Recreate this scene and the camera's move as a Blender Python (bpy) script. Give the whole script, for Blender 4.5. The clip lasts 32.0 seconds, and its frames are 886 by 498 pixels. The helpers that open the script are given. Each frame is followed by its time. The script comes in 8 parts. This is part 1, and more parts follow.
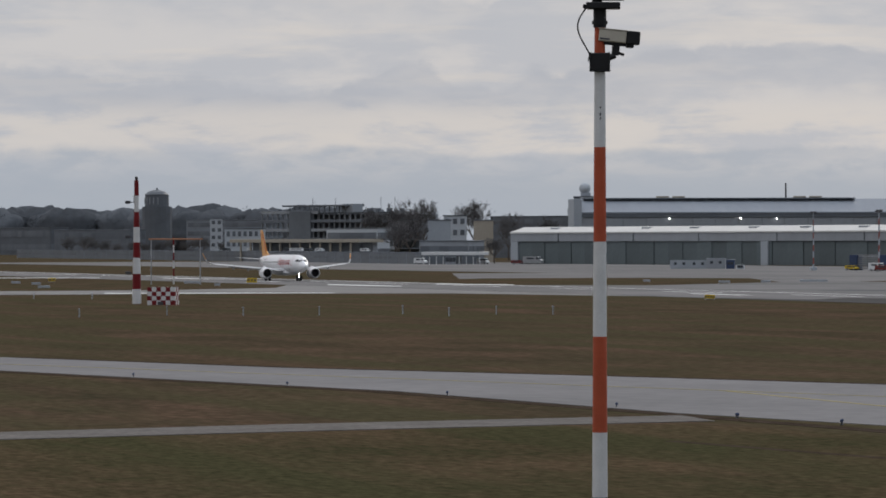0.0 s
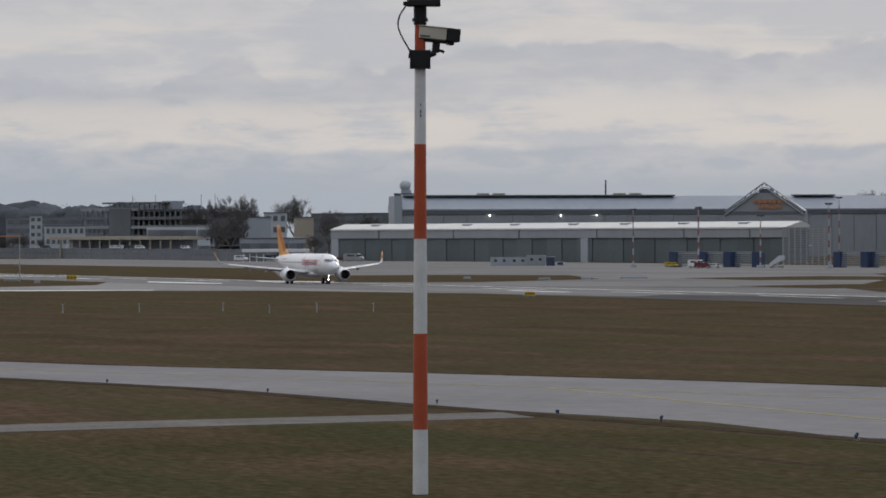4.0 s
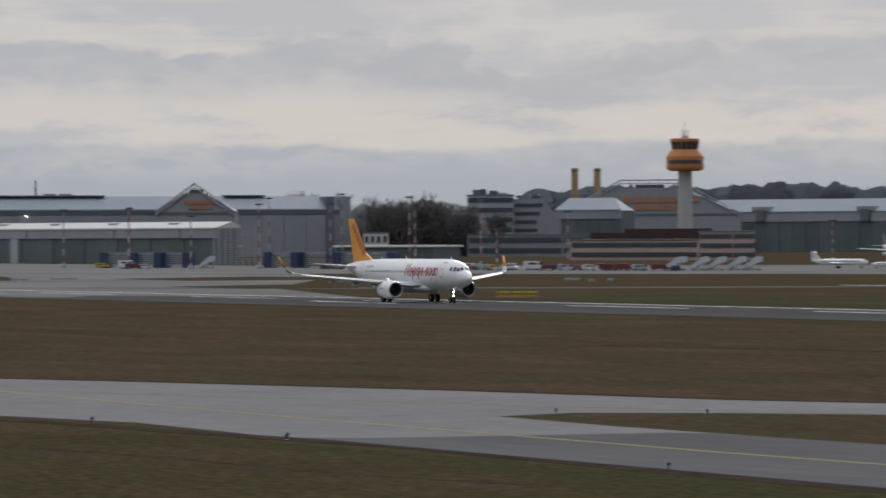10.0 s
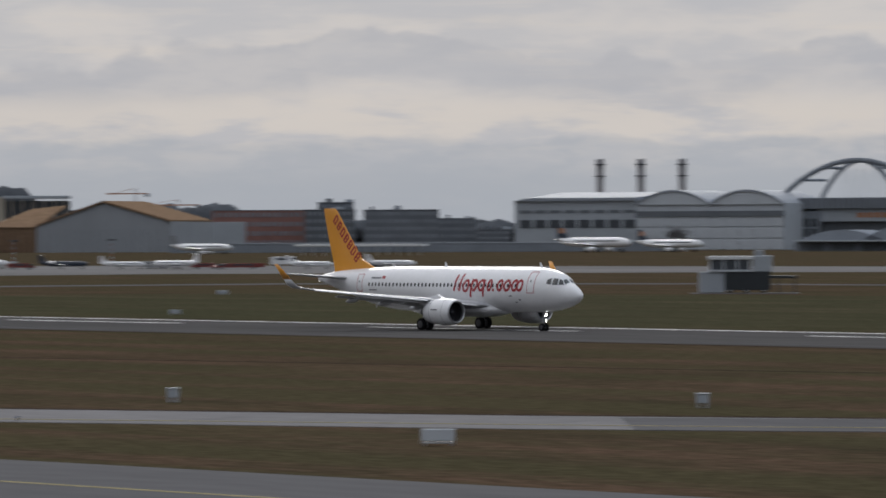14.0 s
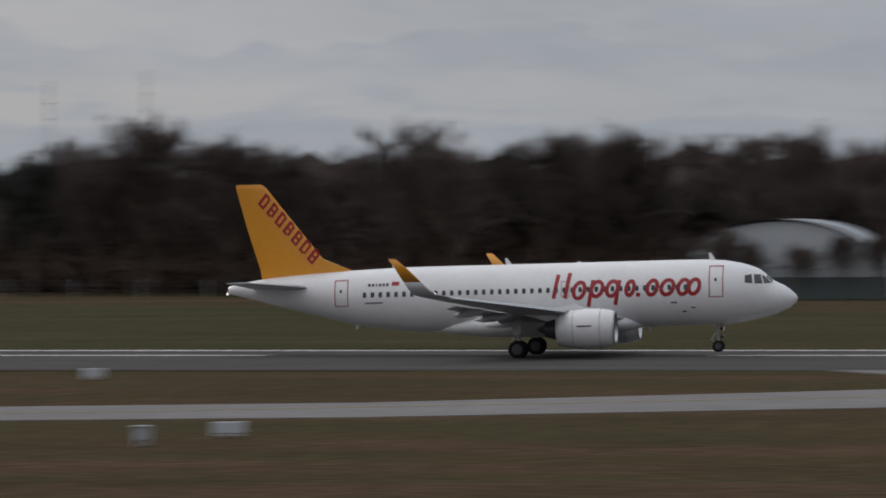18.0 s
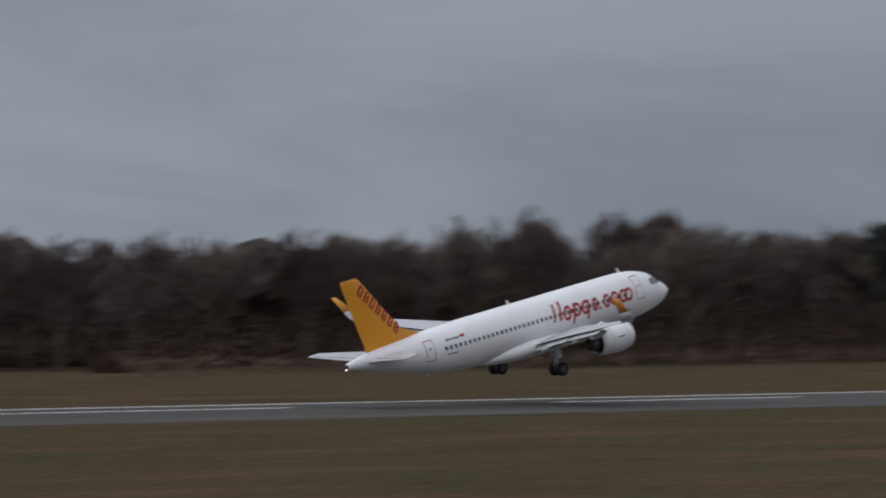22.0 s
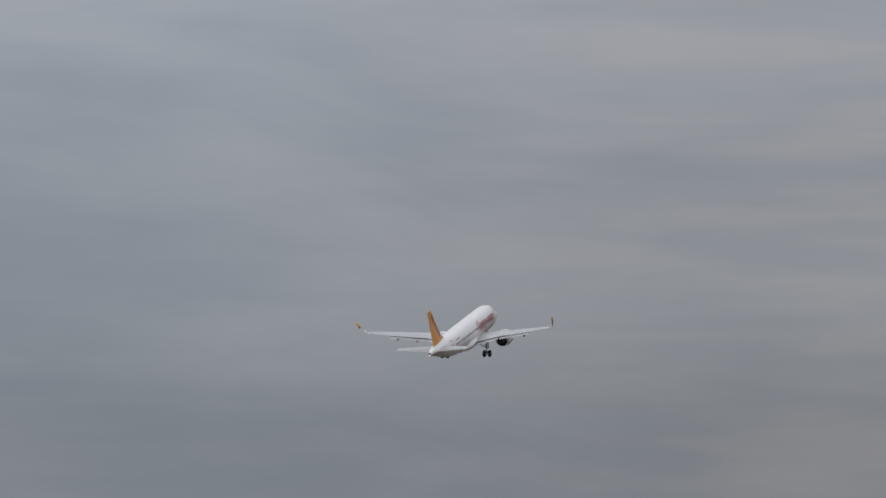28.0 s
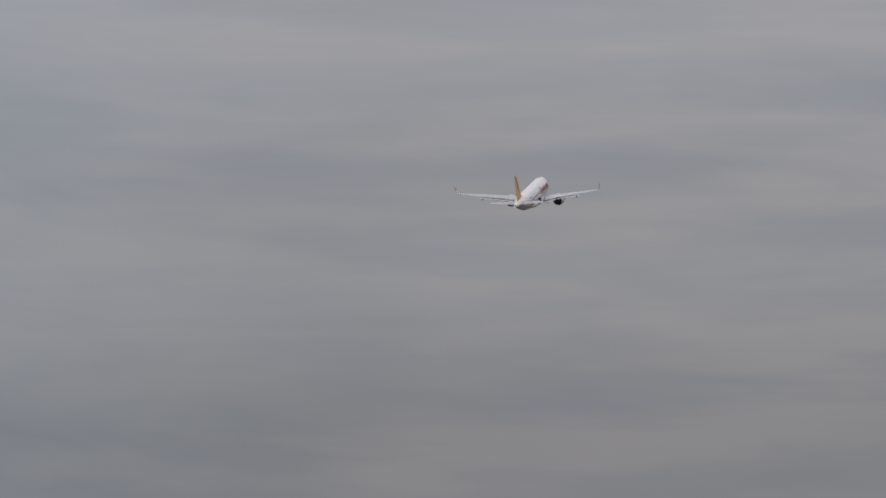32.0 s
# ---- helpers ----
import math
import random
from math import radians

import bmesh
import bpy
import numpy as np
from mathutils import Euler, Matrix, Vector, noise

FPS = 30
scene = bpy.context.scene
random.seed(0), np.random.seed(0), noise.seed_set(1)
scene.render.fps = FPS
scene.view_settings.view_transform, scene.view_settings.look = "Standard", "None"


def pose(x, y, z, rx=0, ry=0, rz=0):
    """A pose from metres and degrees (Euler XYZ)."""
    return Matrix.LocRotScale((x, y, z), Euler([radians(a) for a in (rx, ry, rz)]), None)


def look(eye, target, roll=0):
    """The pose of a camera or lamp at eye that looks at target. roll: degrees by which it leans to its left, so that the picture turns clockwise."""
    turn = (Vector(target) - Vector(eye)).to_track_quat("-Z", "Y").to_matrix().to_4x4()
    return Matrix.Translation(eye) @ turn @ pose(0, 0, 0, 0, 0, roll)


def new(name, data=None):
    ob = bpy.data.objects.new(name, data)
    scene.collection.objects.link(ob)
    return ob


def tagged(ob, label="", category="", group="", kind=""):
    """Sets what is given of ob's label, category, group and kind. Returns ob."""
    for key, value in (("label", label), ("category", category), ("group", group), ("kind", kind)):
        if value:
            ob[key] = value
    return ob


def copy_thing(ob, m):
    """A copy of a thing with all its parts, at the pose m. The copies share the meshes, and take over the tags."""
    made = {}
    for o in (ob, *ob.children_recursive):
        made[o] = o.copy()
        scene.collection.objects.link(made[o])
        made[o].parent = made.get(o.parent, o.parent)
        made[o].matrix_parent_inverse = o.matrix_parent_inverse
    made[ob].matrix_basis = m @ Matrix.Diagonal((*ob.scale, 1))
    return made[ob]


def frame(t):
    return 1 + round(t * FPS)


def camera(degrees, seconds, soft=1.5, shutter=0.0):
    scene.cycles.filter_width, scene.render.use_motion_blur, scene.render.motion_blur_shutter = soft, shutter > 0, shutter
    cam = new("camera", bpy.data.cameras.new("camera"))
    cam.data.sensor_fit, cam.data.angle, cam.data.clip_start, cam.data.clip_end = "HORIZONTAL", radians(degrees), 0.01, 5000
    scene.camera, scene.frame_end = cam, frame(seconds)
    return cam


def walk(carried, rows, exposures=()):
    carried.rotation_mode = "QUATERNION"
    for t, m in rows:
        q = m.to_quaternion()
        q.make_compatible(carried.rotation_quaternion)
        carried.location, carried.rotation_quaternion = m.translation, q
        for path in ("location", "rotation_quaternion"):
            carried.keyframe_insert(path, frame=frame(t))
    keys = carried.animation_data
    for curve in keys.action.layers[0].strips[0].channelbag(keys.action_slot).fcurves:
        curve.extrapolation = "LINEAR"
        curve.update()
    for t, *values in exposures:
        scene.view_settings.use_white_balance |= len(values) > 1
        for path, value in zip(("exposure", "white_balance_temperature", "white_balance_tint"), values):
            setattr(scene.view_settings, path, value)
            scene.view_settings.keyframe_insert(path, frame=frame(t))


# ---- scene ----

# ======== camera and its walk ========
EYE_H = 9.52       # viewing terrace height
RUNWAY_Y = 290.63  # line along which the airliner runs
cam = camera(11.3255, 32.0, soft=1.7, shutter=0.5)
PATH = [
    (0, -71.714, -0.123, -0.166),
    (0.5, -71.546, -0.124, -0.172),
    (1, -71.341, -0.119, -0.191),
    (1.5, -71.092, -0.136, -0.181),
    (2, -70.804, -0.138, -0.182),
    (2.5, -70.507, -0.137, -0.184),
    (3, -70.092, -0.150, -0.178),
    (3.5, -69.608, -0.164, -0.179),
    (4, -69.412, -0.167, -0.189),
    (4.5, -69.185, -0.172, -0.200),
    (5, -68.924, -0.178, -0.210),
    (5.5, -68.625, -0.180, -0.220),
    (6, -68.265, -0.180, -0.229),
    (6.5, -67.909, -0.174, -0.226),
    (7, -67.526, -0.180, -0.235),
    (7.5, -66.871, -0.175, -0.239),
    (8, -65.990, -0.179, -0.243),
    (8.5, -65.193, -0.171, -0.248),
    (9, -64.382, -0.181, -0.257),
    (9.5, -63.449, -0.182, -0.255),
    (10, -62.118, -0.187, -0.266),
    (10.5, -61.008, -0.193, -0.274),
    (11, -59.619, -0.198, -0.282),
    (11.5, -58.228, -0.195, -0.265),
    (12, -56.700, -0.202, -0.254),
    (12.5, -54.880, -0.210, -0.253),
    (13, -52.912, -0.209, -0.246),
    (13.5, -50.756, -0.211, -0.234),
    (14, -48.031, -0.227, -0.228),
    (14.5, -45.391, -0.264, -0.237),
    (15, -42.160, -0.403, -0.246),
    (15.5, -38.346, -0.788, -0.261),
    (16, -33.950, -0.772, -0.353),
    (16.5, -28.958, -0.738, -0.446),
    (17, -23.341, -0.704, -0.538),
    (17.5, -17.113, -0.688, -0.631),
    (18, -10.321, -0.470, -0.333),
    (18.5, -3.182, -0.324, -0.181),
    (19, 4.797, -0.265, -0.130),
    (19.5, 12.248, -0.223, -0.110),
    (20, 19.144, -0.203, -0.137),
    (20.5, 25.557, -0.105, -0.092),
    (21, 30.344, -0.016, -0.073),
    (21.5, 35.598, 0.104, -0.029),
    (22, 40.845, 0.583, -0.002),
    (22.5, 45.993, 1.049, -0.010),
    (23, 49.681, 1.317, 0.074),
    (23.5, 52.922, 1.490, 0.074),
    (24, 55.102, 1.593, 0.121),
    (24.5, 57.432, 1.734, 0.031),
    (25, 59.544, 2.056, -0.011),
    (25.5, 61.670, 2.630, 0.004),
    (26, 63.662, 3.162, 0.025),
    (26.5, 65.330, 3.707, 0.009),
    (27, 66.646, 3.861, 0.010),
    (27.5, 67.822, 4.199, 0.011),
    (28, 68.876, 4.537, 0.012),
    (28.5, 69.825, 4.690, 0.013),
    (29, 70.469, 4.672, 0.019),
    (29.5, 71.310, 4.641, 0.008),
    (30, 71.751, 4.589, 0.005),
    (30.5, 72.384, 4.549, 0.005),
    (31, 72.900, 4.503, 0.009),
    (31.5, 73.444, 4.490, 0.016),
    (32, 73.946, 4.509, 0.030),
]
FLIGHT = [
    (0, -997.79, 290.63, 0.00, 0.00, 0.00, 0.00),
    (0.5, -981.57, 290.63, 0.00, 0.00, 0.00, 0.00),
    (1, -964.75, 290.63, 0.00, 0.00, 0.00, 0.00),
    (1.5, -947.34, 290.63, 0.00, 0.00, 0.00, 0.00),
    (2, -929.34, 290.63, 0.00, 0.00, 0.00, 0.00),
    (2.5, -910.74, 290.63, 0.00, 0.00, 0.00, 0.00),
    (3, -891.55, 290.63, 0.00, 0.00, 0.00, 0.00),
    (3.5, -871.76, 290.63, 0.00, 0.00, 0.00, 0.00),
    (4, -851.37, 290.63, 0.00, 0.00, 0.00, 0.00),
    (4.5, -830.37, 290.63, 0.00, 0.00, 0.00, 0.00),
    (5, -808.76, 290.63, 0.00, 0.00, 0.00, 0.00),
    (5.5, -786.52, 290.63, 0.00, 0.00, 0.00, 0.00),
    (6, -763.64, 290.63, 0.00, 0.00, 0.00, 0.00),
    (6.5, -740.15, 290.63, 0.00, 0.00, 0.00, 0.00),
    (7, -716.05, 290.63, 0.00, 0.00, 0.00, 0.00),
    (7.5, -691.34, 290.63, 0.00, 0.00, 0.00, 0.00),
    (8, -666.03, 290.63, 0.00, 0.00, 0.00, 0.00),
    (8.5, -640.14, 290.63, 0.00, 0.00, 0.00, 0.00),
    (9, -613.69, 290.63, 0.00, 0.00, 0.00, 0.00),
    (9.5, -586.71, 290.63, 0.00, 0.00, 0.00, 0.00),
    (10, -559.21, 290.63, 0.00, 0.00, 0.00, 0.00),
    (10.5, -531.24, 290.63, 0.00, 0.00, 0.00, 0.00),
    (11, -502.79, 290.63, 0.00, 0.00, 0.00, 0.00),
    (11.5, -473.88, 290.63, 0.00, 0.00, 0.00, 0.00),
    (12, -444.49, 290.63, 0.00, 0.00, 0.00, 0.00),
    (12.5, -414.59, 290.63, 0.00, 0.00, 0.00, 0.00),
    (13, -384.14, 290.63, 0.00, 0.00, 0.00, 0.00),
    (13.5, -353.11, 290.63, 0.00, 0.00, 0.00, 0.00),
    (14, -321.50, 290.63, 0.00, 0.00, 0.00, 0.00),
    (14.5, -289.32, 290.63, 0.00, 0.00, 0.00, 0.00),
    (15, -256.56, 290.63, 0.00, 0.00, 0.00, 0.00),
    (15.5, -223.22, 290.63, 0.00, 0.00, 0.00, 0.00),
    (16, -189.26, 290.63, 0.00, 0.00, 0.00, 0.00),
    (16.5, -154.68, 290.63, 0.00, 0.00, 0.00, 0.00),
    (17, -119.48, 290.63, 0.00, 0.00, 0.00, 0.00),
    (17.5, -83.67, 290.63, 0.00, 0.00, 0.00, 0.00),
    (18, -47.26, 290.63, 0.00, 0.00, 1.31, 0.00),
    (18.5, -10.34, 290.63, 0.00, 0.00, 2.13, 0.00),
    (19, 27.08, 290.63, 0.00, 0.00, 3.68, 0.00),
    (19.5, 64.97, 290.63, 0.00, 0.00, 5.17, 0.00),
    (20, 103.30, 290.63, 0.00, 0.00, 6.24, 0.00),
    (20.5, 141.50, 289.47, 0.26, 0.00, 8.45, 0.35),
    (21, 179.86, 288.30, 0.79, 0.00, 9.26, 0.70),
    (21.5, 218.25, 287.00, 1.64, 0.00, 10.66, 1.05),
    (22, 256.69, 285.69, 2.94, 0.00, 12.05, 1.40),
    (22.5, 295.22, 284.38, 4.81, 0.00, 13.35, 1.70),
    (23, 333.84, 283.07, 7.28, 0.00, 13.39, 2.00),
    (23.5, 372.45, 281.77, 10.37, -0.15, 13.88, 2.25),
    (24, 411.04, 280.46, 13.92, -0.30, 14.58, 2.50),
    (24.5, 449.82, 279.30, 17.78, -0.40, 14.55, 2.70),
    (25, 488.46, 278.13, 21.97, -0.50, 14.91, 2.90),
    (25.5, 526.92, 277.12, 26.45, -0.55, 14.46, 3.10),
    (26, 565.16, 276.10, 31.19, -0.60, 14.82, 3.30),
    (26.5, 603.91, 275.37, 36.16, -0.60, 14.97, 3.45),
    (27, 642.34, 274.65, 41.31, -0.60, 15.32, 3.60),
    (27.5, 681.15, 274.21, 46.67, -0.60, 15.66, 3.70),
    (28, 719.68, 273.77, 52.18, -0.60, 16.01, 3.80),
    (28.5, 758.29, 273.48, 57.87, -0.60, 16.34, 3.90),
    (29, 796.60, 273.19, 63.70, -0.60, 16.11, 4.00),
    (29.5, 834.98, 273.05, 69.72, -0.60, 16.77, 4.08),
    (30, 873.10, 272.90, 75.89, -0.60, 16.93, 4.15),
    (30.5, 911.03, 272.76, 82.20, -0.60, 16.60, 4.18),
    (31, 948.69, 272.61, 88.64, -0.60, 16.10, 4.20),
    (31.5, 986.49, 272.61, 95.29, -0.60, 15.51, 4.20),
    (32, 1024.07, 272.61, 102.08, -0.60, 15.17, 4.20),
]


def cam_pose(az, tilt, roll):
    return pose(0, 0, EYE_H, 0, 0, -az) @ pose(0, 0, 0, 90 + tilt, 0, 0) @ pose(0, 0, 0, 0, 0, roll)


EXPOSURES = [(0, 0.11, 6500, 10), (9, 0.06, 6500, 10), (13, 0.0, 6430, 10), (15.5, -0.08, 6430, 10), (17.3, -0.2, 6600, 10), (18.3, -0.13, 6650, 11), (20, -0.07, 6580, 12), (22, -0.02, 6380, 11),
             (24, -0.02, 6350, 10), (26, -0.03, 6530, 10), (29, 0.0, 6650, 12), (32, -0.03, 6800, 13)]
walk(cam, [(t, cam_pose(a, e, r)) for t, a, e, r in PATH], EXPOSURES)

# ======== world and sun ========
world = bpy.data.worlds.new("overcast_sky")
scene.world = world
world.use_nodes = True
wt = world.node_tree
wt.nodes.clear()


def wmath(op, a, b=0.0, c=0.0, clamp=False):
    n = wt.nodes.new("ShaderNodeMath")
    n.operation, n.use_clamp = op, clamp
    for i, v in enumerate((a, b, c)):
        if isinstance(v, (int, float)):
            n.inputs[i].default_value = v
        else:
            wt.links.new(v, n.inputs[i])
    return n.outputs[0]


def wmix(fac, a, b, blend="MIX"):
    n = wt.nodes.new("ShaderNodeMix")
    n.data_type, n.blend_type = "RGBA", blend
    for sock, v in ((n.inputs[0], fac), (n.inputs[6], a), (n.inputs[7], b)):
        if isinstance(v, (int, float)):
            sock.default_value = v
        elif isinstance(v, tuple):
            sock.default_value = (*v, 1)
        else:
            wt.links.new(v, sock)
    return n.outputs[2]


def wstep(v, lo, hi):
    n = wt.nodes.new("ShaderNodeMapRange")
    n.interpolation_type = "SMOOTHSTEP"
    n.inputs[1].default_value, n.inputs[2].default_value = lo, hi
    wt.links.new(v, n.inputs[0])
    return n.outputs[0]


def wnoise(vec, scale, detail, rough, distort=0.0):
    n = wt.nodes.new("ShaderNodeTexNoise")
    n.inputs["Scale"].default_value, n.inputs["Detail"].default_value = scale, detail
    n.inputs["Roughness"].default_value, n.inputs["Distortion"].default_value = rough, distort
    wt.links.new(vec, n.inputs["Vector"])
    return n.outputs[0]


def wvec(x, y, z=0.0):
    n = wt.nodes.new("ShaderNodeCombineXYZ")
    for i, v in enumerate((x, y, z)):
        if isinstance(v, (int, float)):
            n.inputs[i].default_value = v
        else:
            wt.links.new(v, n.inputs[i])
    return n.outputs[0]


SUN_EL, SUN_AZ = radians(24), radians(-50)
sky = wt.nodes.new("ShaderNodeTexSky")
sky.sky_type, sky.sun_disc = "NISHITA", False
sky.sun_elevation, sky.sun_rotation = SUN_EL, SUN_AZ
sky.air_density, sky.dust_density = 1.0, 3.0

way = wt.nodes.new("ShaderNodeTexCoord").outputs["Generated"]
sep = wt.nodes.new("ShaderNodeSeparateXYZ")
wt.links.new(way, sep.inputs[0])
DEG = 57.29578
az = wmath("MULTIPLY", wmath("ARCTAN2", sep.outputs[0], sep.outputs[1]), DEG)
el = wmath("MULTIPLY", wmath("ARCSINE", sep.outputs[2]), DEG)
# the cloud deck: banks of flat-based heaps one behind the other in the west, softer sheets in the east
west = wstep(az, 12.0, -42.0)


def bank(under, top, rise, run, seed, body, deep=0.9, fill=0.9, fade=0.5):
    """A bank of heaped cloud below a scalloped top edge at about `top` degrees, laid over what lies behind it."""
    slow = wnoise(wvec(wmath("MULTIPLY", az, run), wmath("MULTIPLY", el, run), seed), 1.0, 1.0, 0.5)
    heaps = wnoise(wvec(wmath("MULTIPLY", az, run * 2.6), wmath("MULTIPLY", el, run * 3.6), seed + 4.7), 1.0, 2.0, 0.5)
    heaps = wmath("ABSOLUTE", wmath("MULTIPLY_ADD", heaps, 4.0, -2.0))
    knobs = wnoise(wvec(wmath("MULTIPLY", az, run * 8.0), wmath("MULTIPLY", el, run * 11.0), seed + 9.1), 1.0, 4.0, 0.55)
    knobs = wmath("ABSOLUTE", wmath("MULTIPLY_ADD", knobs, 4.0, -2.0))
    edge = wmath("ADD", wmath("MULTIPLY_ADD", slow, rise * 5.0, top - rise * 2.5), wmath("MULTIPLY", heaps, rise * 0.9))
    edge = wmath("ADD", edge, wmath("MULTIPLY", knobs, rise * 0.3))
    depth = wmath("SUBTRACT", edge, el)
    inner = wnoise(wvec(wmath("MULTIPLY", az, run * 3.0), wmath("MULTIPLY", el, run * 9.0), seed + 1.3), 1.0, 5.0, 0.55, 0.2)
    there = wmath("MULTIPLY", wstep(depth, -0.03, 0.10), wstep(depth, deep, deep * fade))
    there = wmath("MULTIPLY", there, wmath("MULTIPLY_ADD", wstep(inner, 0.36, 0.62), -0.45, 1.0))
    return wmix(wmath("MULTIPLY", there, fill), under, body)


big = wnoise(wvec(wmath("MULTIPLY", az, 0.22), wmath("MULTIPLY", el, 0.7), 3.3), 1.0, 5.0, 0.5, 0.1)
heap = wnoise(wvec(wmath("MULTIPLY", az, 0.55), wmath("MULTIPLY", el, 2.1), 8.1), 1.0, 7.0, 0.58, 0.2)
streak = wnoise(wvec(wmath("MULTIPLY", az, 0.35), wmath("MULTIPLY", el, 4.0), 2.6), 1.0, 5.0, 0.55, 0.2)
wisp = wnoise(wvec(wmath("MULTIPLY", az, 0.17), wmath("ADD", wmath("MULTIPLY", el, 0.6), wmath("MULTIPLY", az, 0.03)), 1.7), 1.0, 7.0, 0.55, 0.3)
CREAM_CLOUD, PALE_CLOUD = (0.590, 0.562, 0.540), (0.538, 0.534, 0.546)
west_sky = wmix(wstep(wmath("ADD", wmath("MULTIPLY", big, 0.5), wmath("MULTIPLY", heap, 0.5)), 0.42, 0.56), (0.440, 0.462, 0.508), PALE_CLOUD)
west_sky = wmix(wmath("MULTIPLY", wstep(streak, 0.5, 0.66), 0.5), west_sky, CREAM_CLOUD)
west_sky = bank(west_sky, 3.25, 0.26, 0.33, 12.2, (0.405, 0.435, 0.492), 0.75, 0.75, 0.2)
west_sky = bank(west_sky, 2.25, 0.30, 0.28, 7.9, (0.382, 0.412, 0.470), 0.95, 0.95, 0.3)
glow_band = wmath("MULTIPLY", wmath("MULTIPLY", wstep(el, 0.95, 1.15), wstep(el, 1.95, 1.5)), wstep(heap, 0.38, 0.54))
west_sky = wmix(wmath("MULTIPLY", glow_band, 0.75), west_sky, CREAM_CLOUD)
west_sky = bank(west_sky, 1.16, 0.08, 0.45, 5.1, (0.362, 0.404, 0.466), 3.0, 0.92, 0.8)
haze = wstep(el, 1.0, 0.6)
west_sky = wmix(wmath("MULTIPLY", haze, 0.85), west_sky, (0.350, 0.394, 0.456))
east_sky = wmix(wstep(wisp, 0.32, 0.70), (0.240, 0.276, 0.325), (0.306, 0.336, 0.380))
sheets = wnoise(wvec(wmath("MULTIPLY", az, 0.20), wmath("MULTIPLY", el, 1.5), 6.4), 1.0, 5.0, 0.5, 0.2)
grey = wmath("MULTIPLY", wstep(az, 65.0, 74.0), wmath("MULTIPLY_ADD", sheets, 0.9, 0.2), clamp=True)
east_sky = wmix(grey, east_sky, wmix(wstep(sheets, 0.34, 0.66), (0.248, 0.261, 0.291), (0.315, 0.316, 0.337)))
# the deck is thinner high up in the east and thicker low down
low_east = wmath("MULTIPLY", wstep(az, 36.0, 50.0), wstep(el, 4.6, 1.8))
thin = wmath("ADD", wmath("SUBTRACT", 1.0, wmath("MULTIPLY", low_east, 0.2)), wmath("MULTIPLY", wstep(el, 4.5, 8.0), 0.16))
thin = wmath("ADD", thin, wmath("MULTIPLY", wstep(az, 38.0, 2.0), 0.32))
east_sky = wmix(1.0, east_sky, wvec(thin, thin, wmath("MULTIPLY", thin, 0.99)), "MULTIPLY")
clouds = wmix(west, east_sky, west_sky)
# brighter overhead than low down
lift = wmath("ADD", 1.0, wmath("MULTIPLY", wstep(el, 8.0, 60.0), 1.6))
clouds = wmix(1.0, clouds, wvec(lift, lift, lift), "MULTIPLY")
below = wstep(el, -0.5, 0.0)
clouds = wmix(below, (0.06, 0.055, 0.045), clouds)
bg = wt.nodes.new("ShaderNodeBackground")
bg.inputs["Strength"].default_value = 1.0
wt.links.new(clouds, bg.inputs["Color"])
bg_sky = wt.nodes.new("ShaderNodeBackground")
bg_sky.inputs["Strength"].default_value = 0.05
wt.links.new(sky.outputs[0], bg_sky.inputs["Color"])
both = wt.nodes.new("ShaderNodeMixShader")
both.inputs[0].default_value = 0.06
wt.links.new(bg.outputs[0], both.inputs[1])
wt.links.new(bg_sky.outputs[0], both.inputs[2])
out = wt.nodes.new("ShaderNodeOutputWorld")
wt.links.new(both.outputs[0], out.inputs[0])

sun = new("sun", bpy.data.lights.new("sun", "SUN"))
sun.data.energy, sun.data.angle, sun.data.color = 0.9, radians(25), (1.0, 0.96, 0.9)
sun.matrix_basis = look((0, 0, 0), (-math.sin(SUN_AZ) * math.cos(SUN_EL), -math.cos(SUN_AZ) * math.cos(SUN_EL), -math.sin(SUN_EL)))

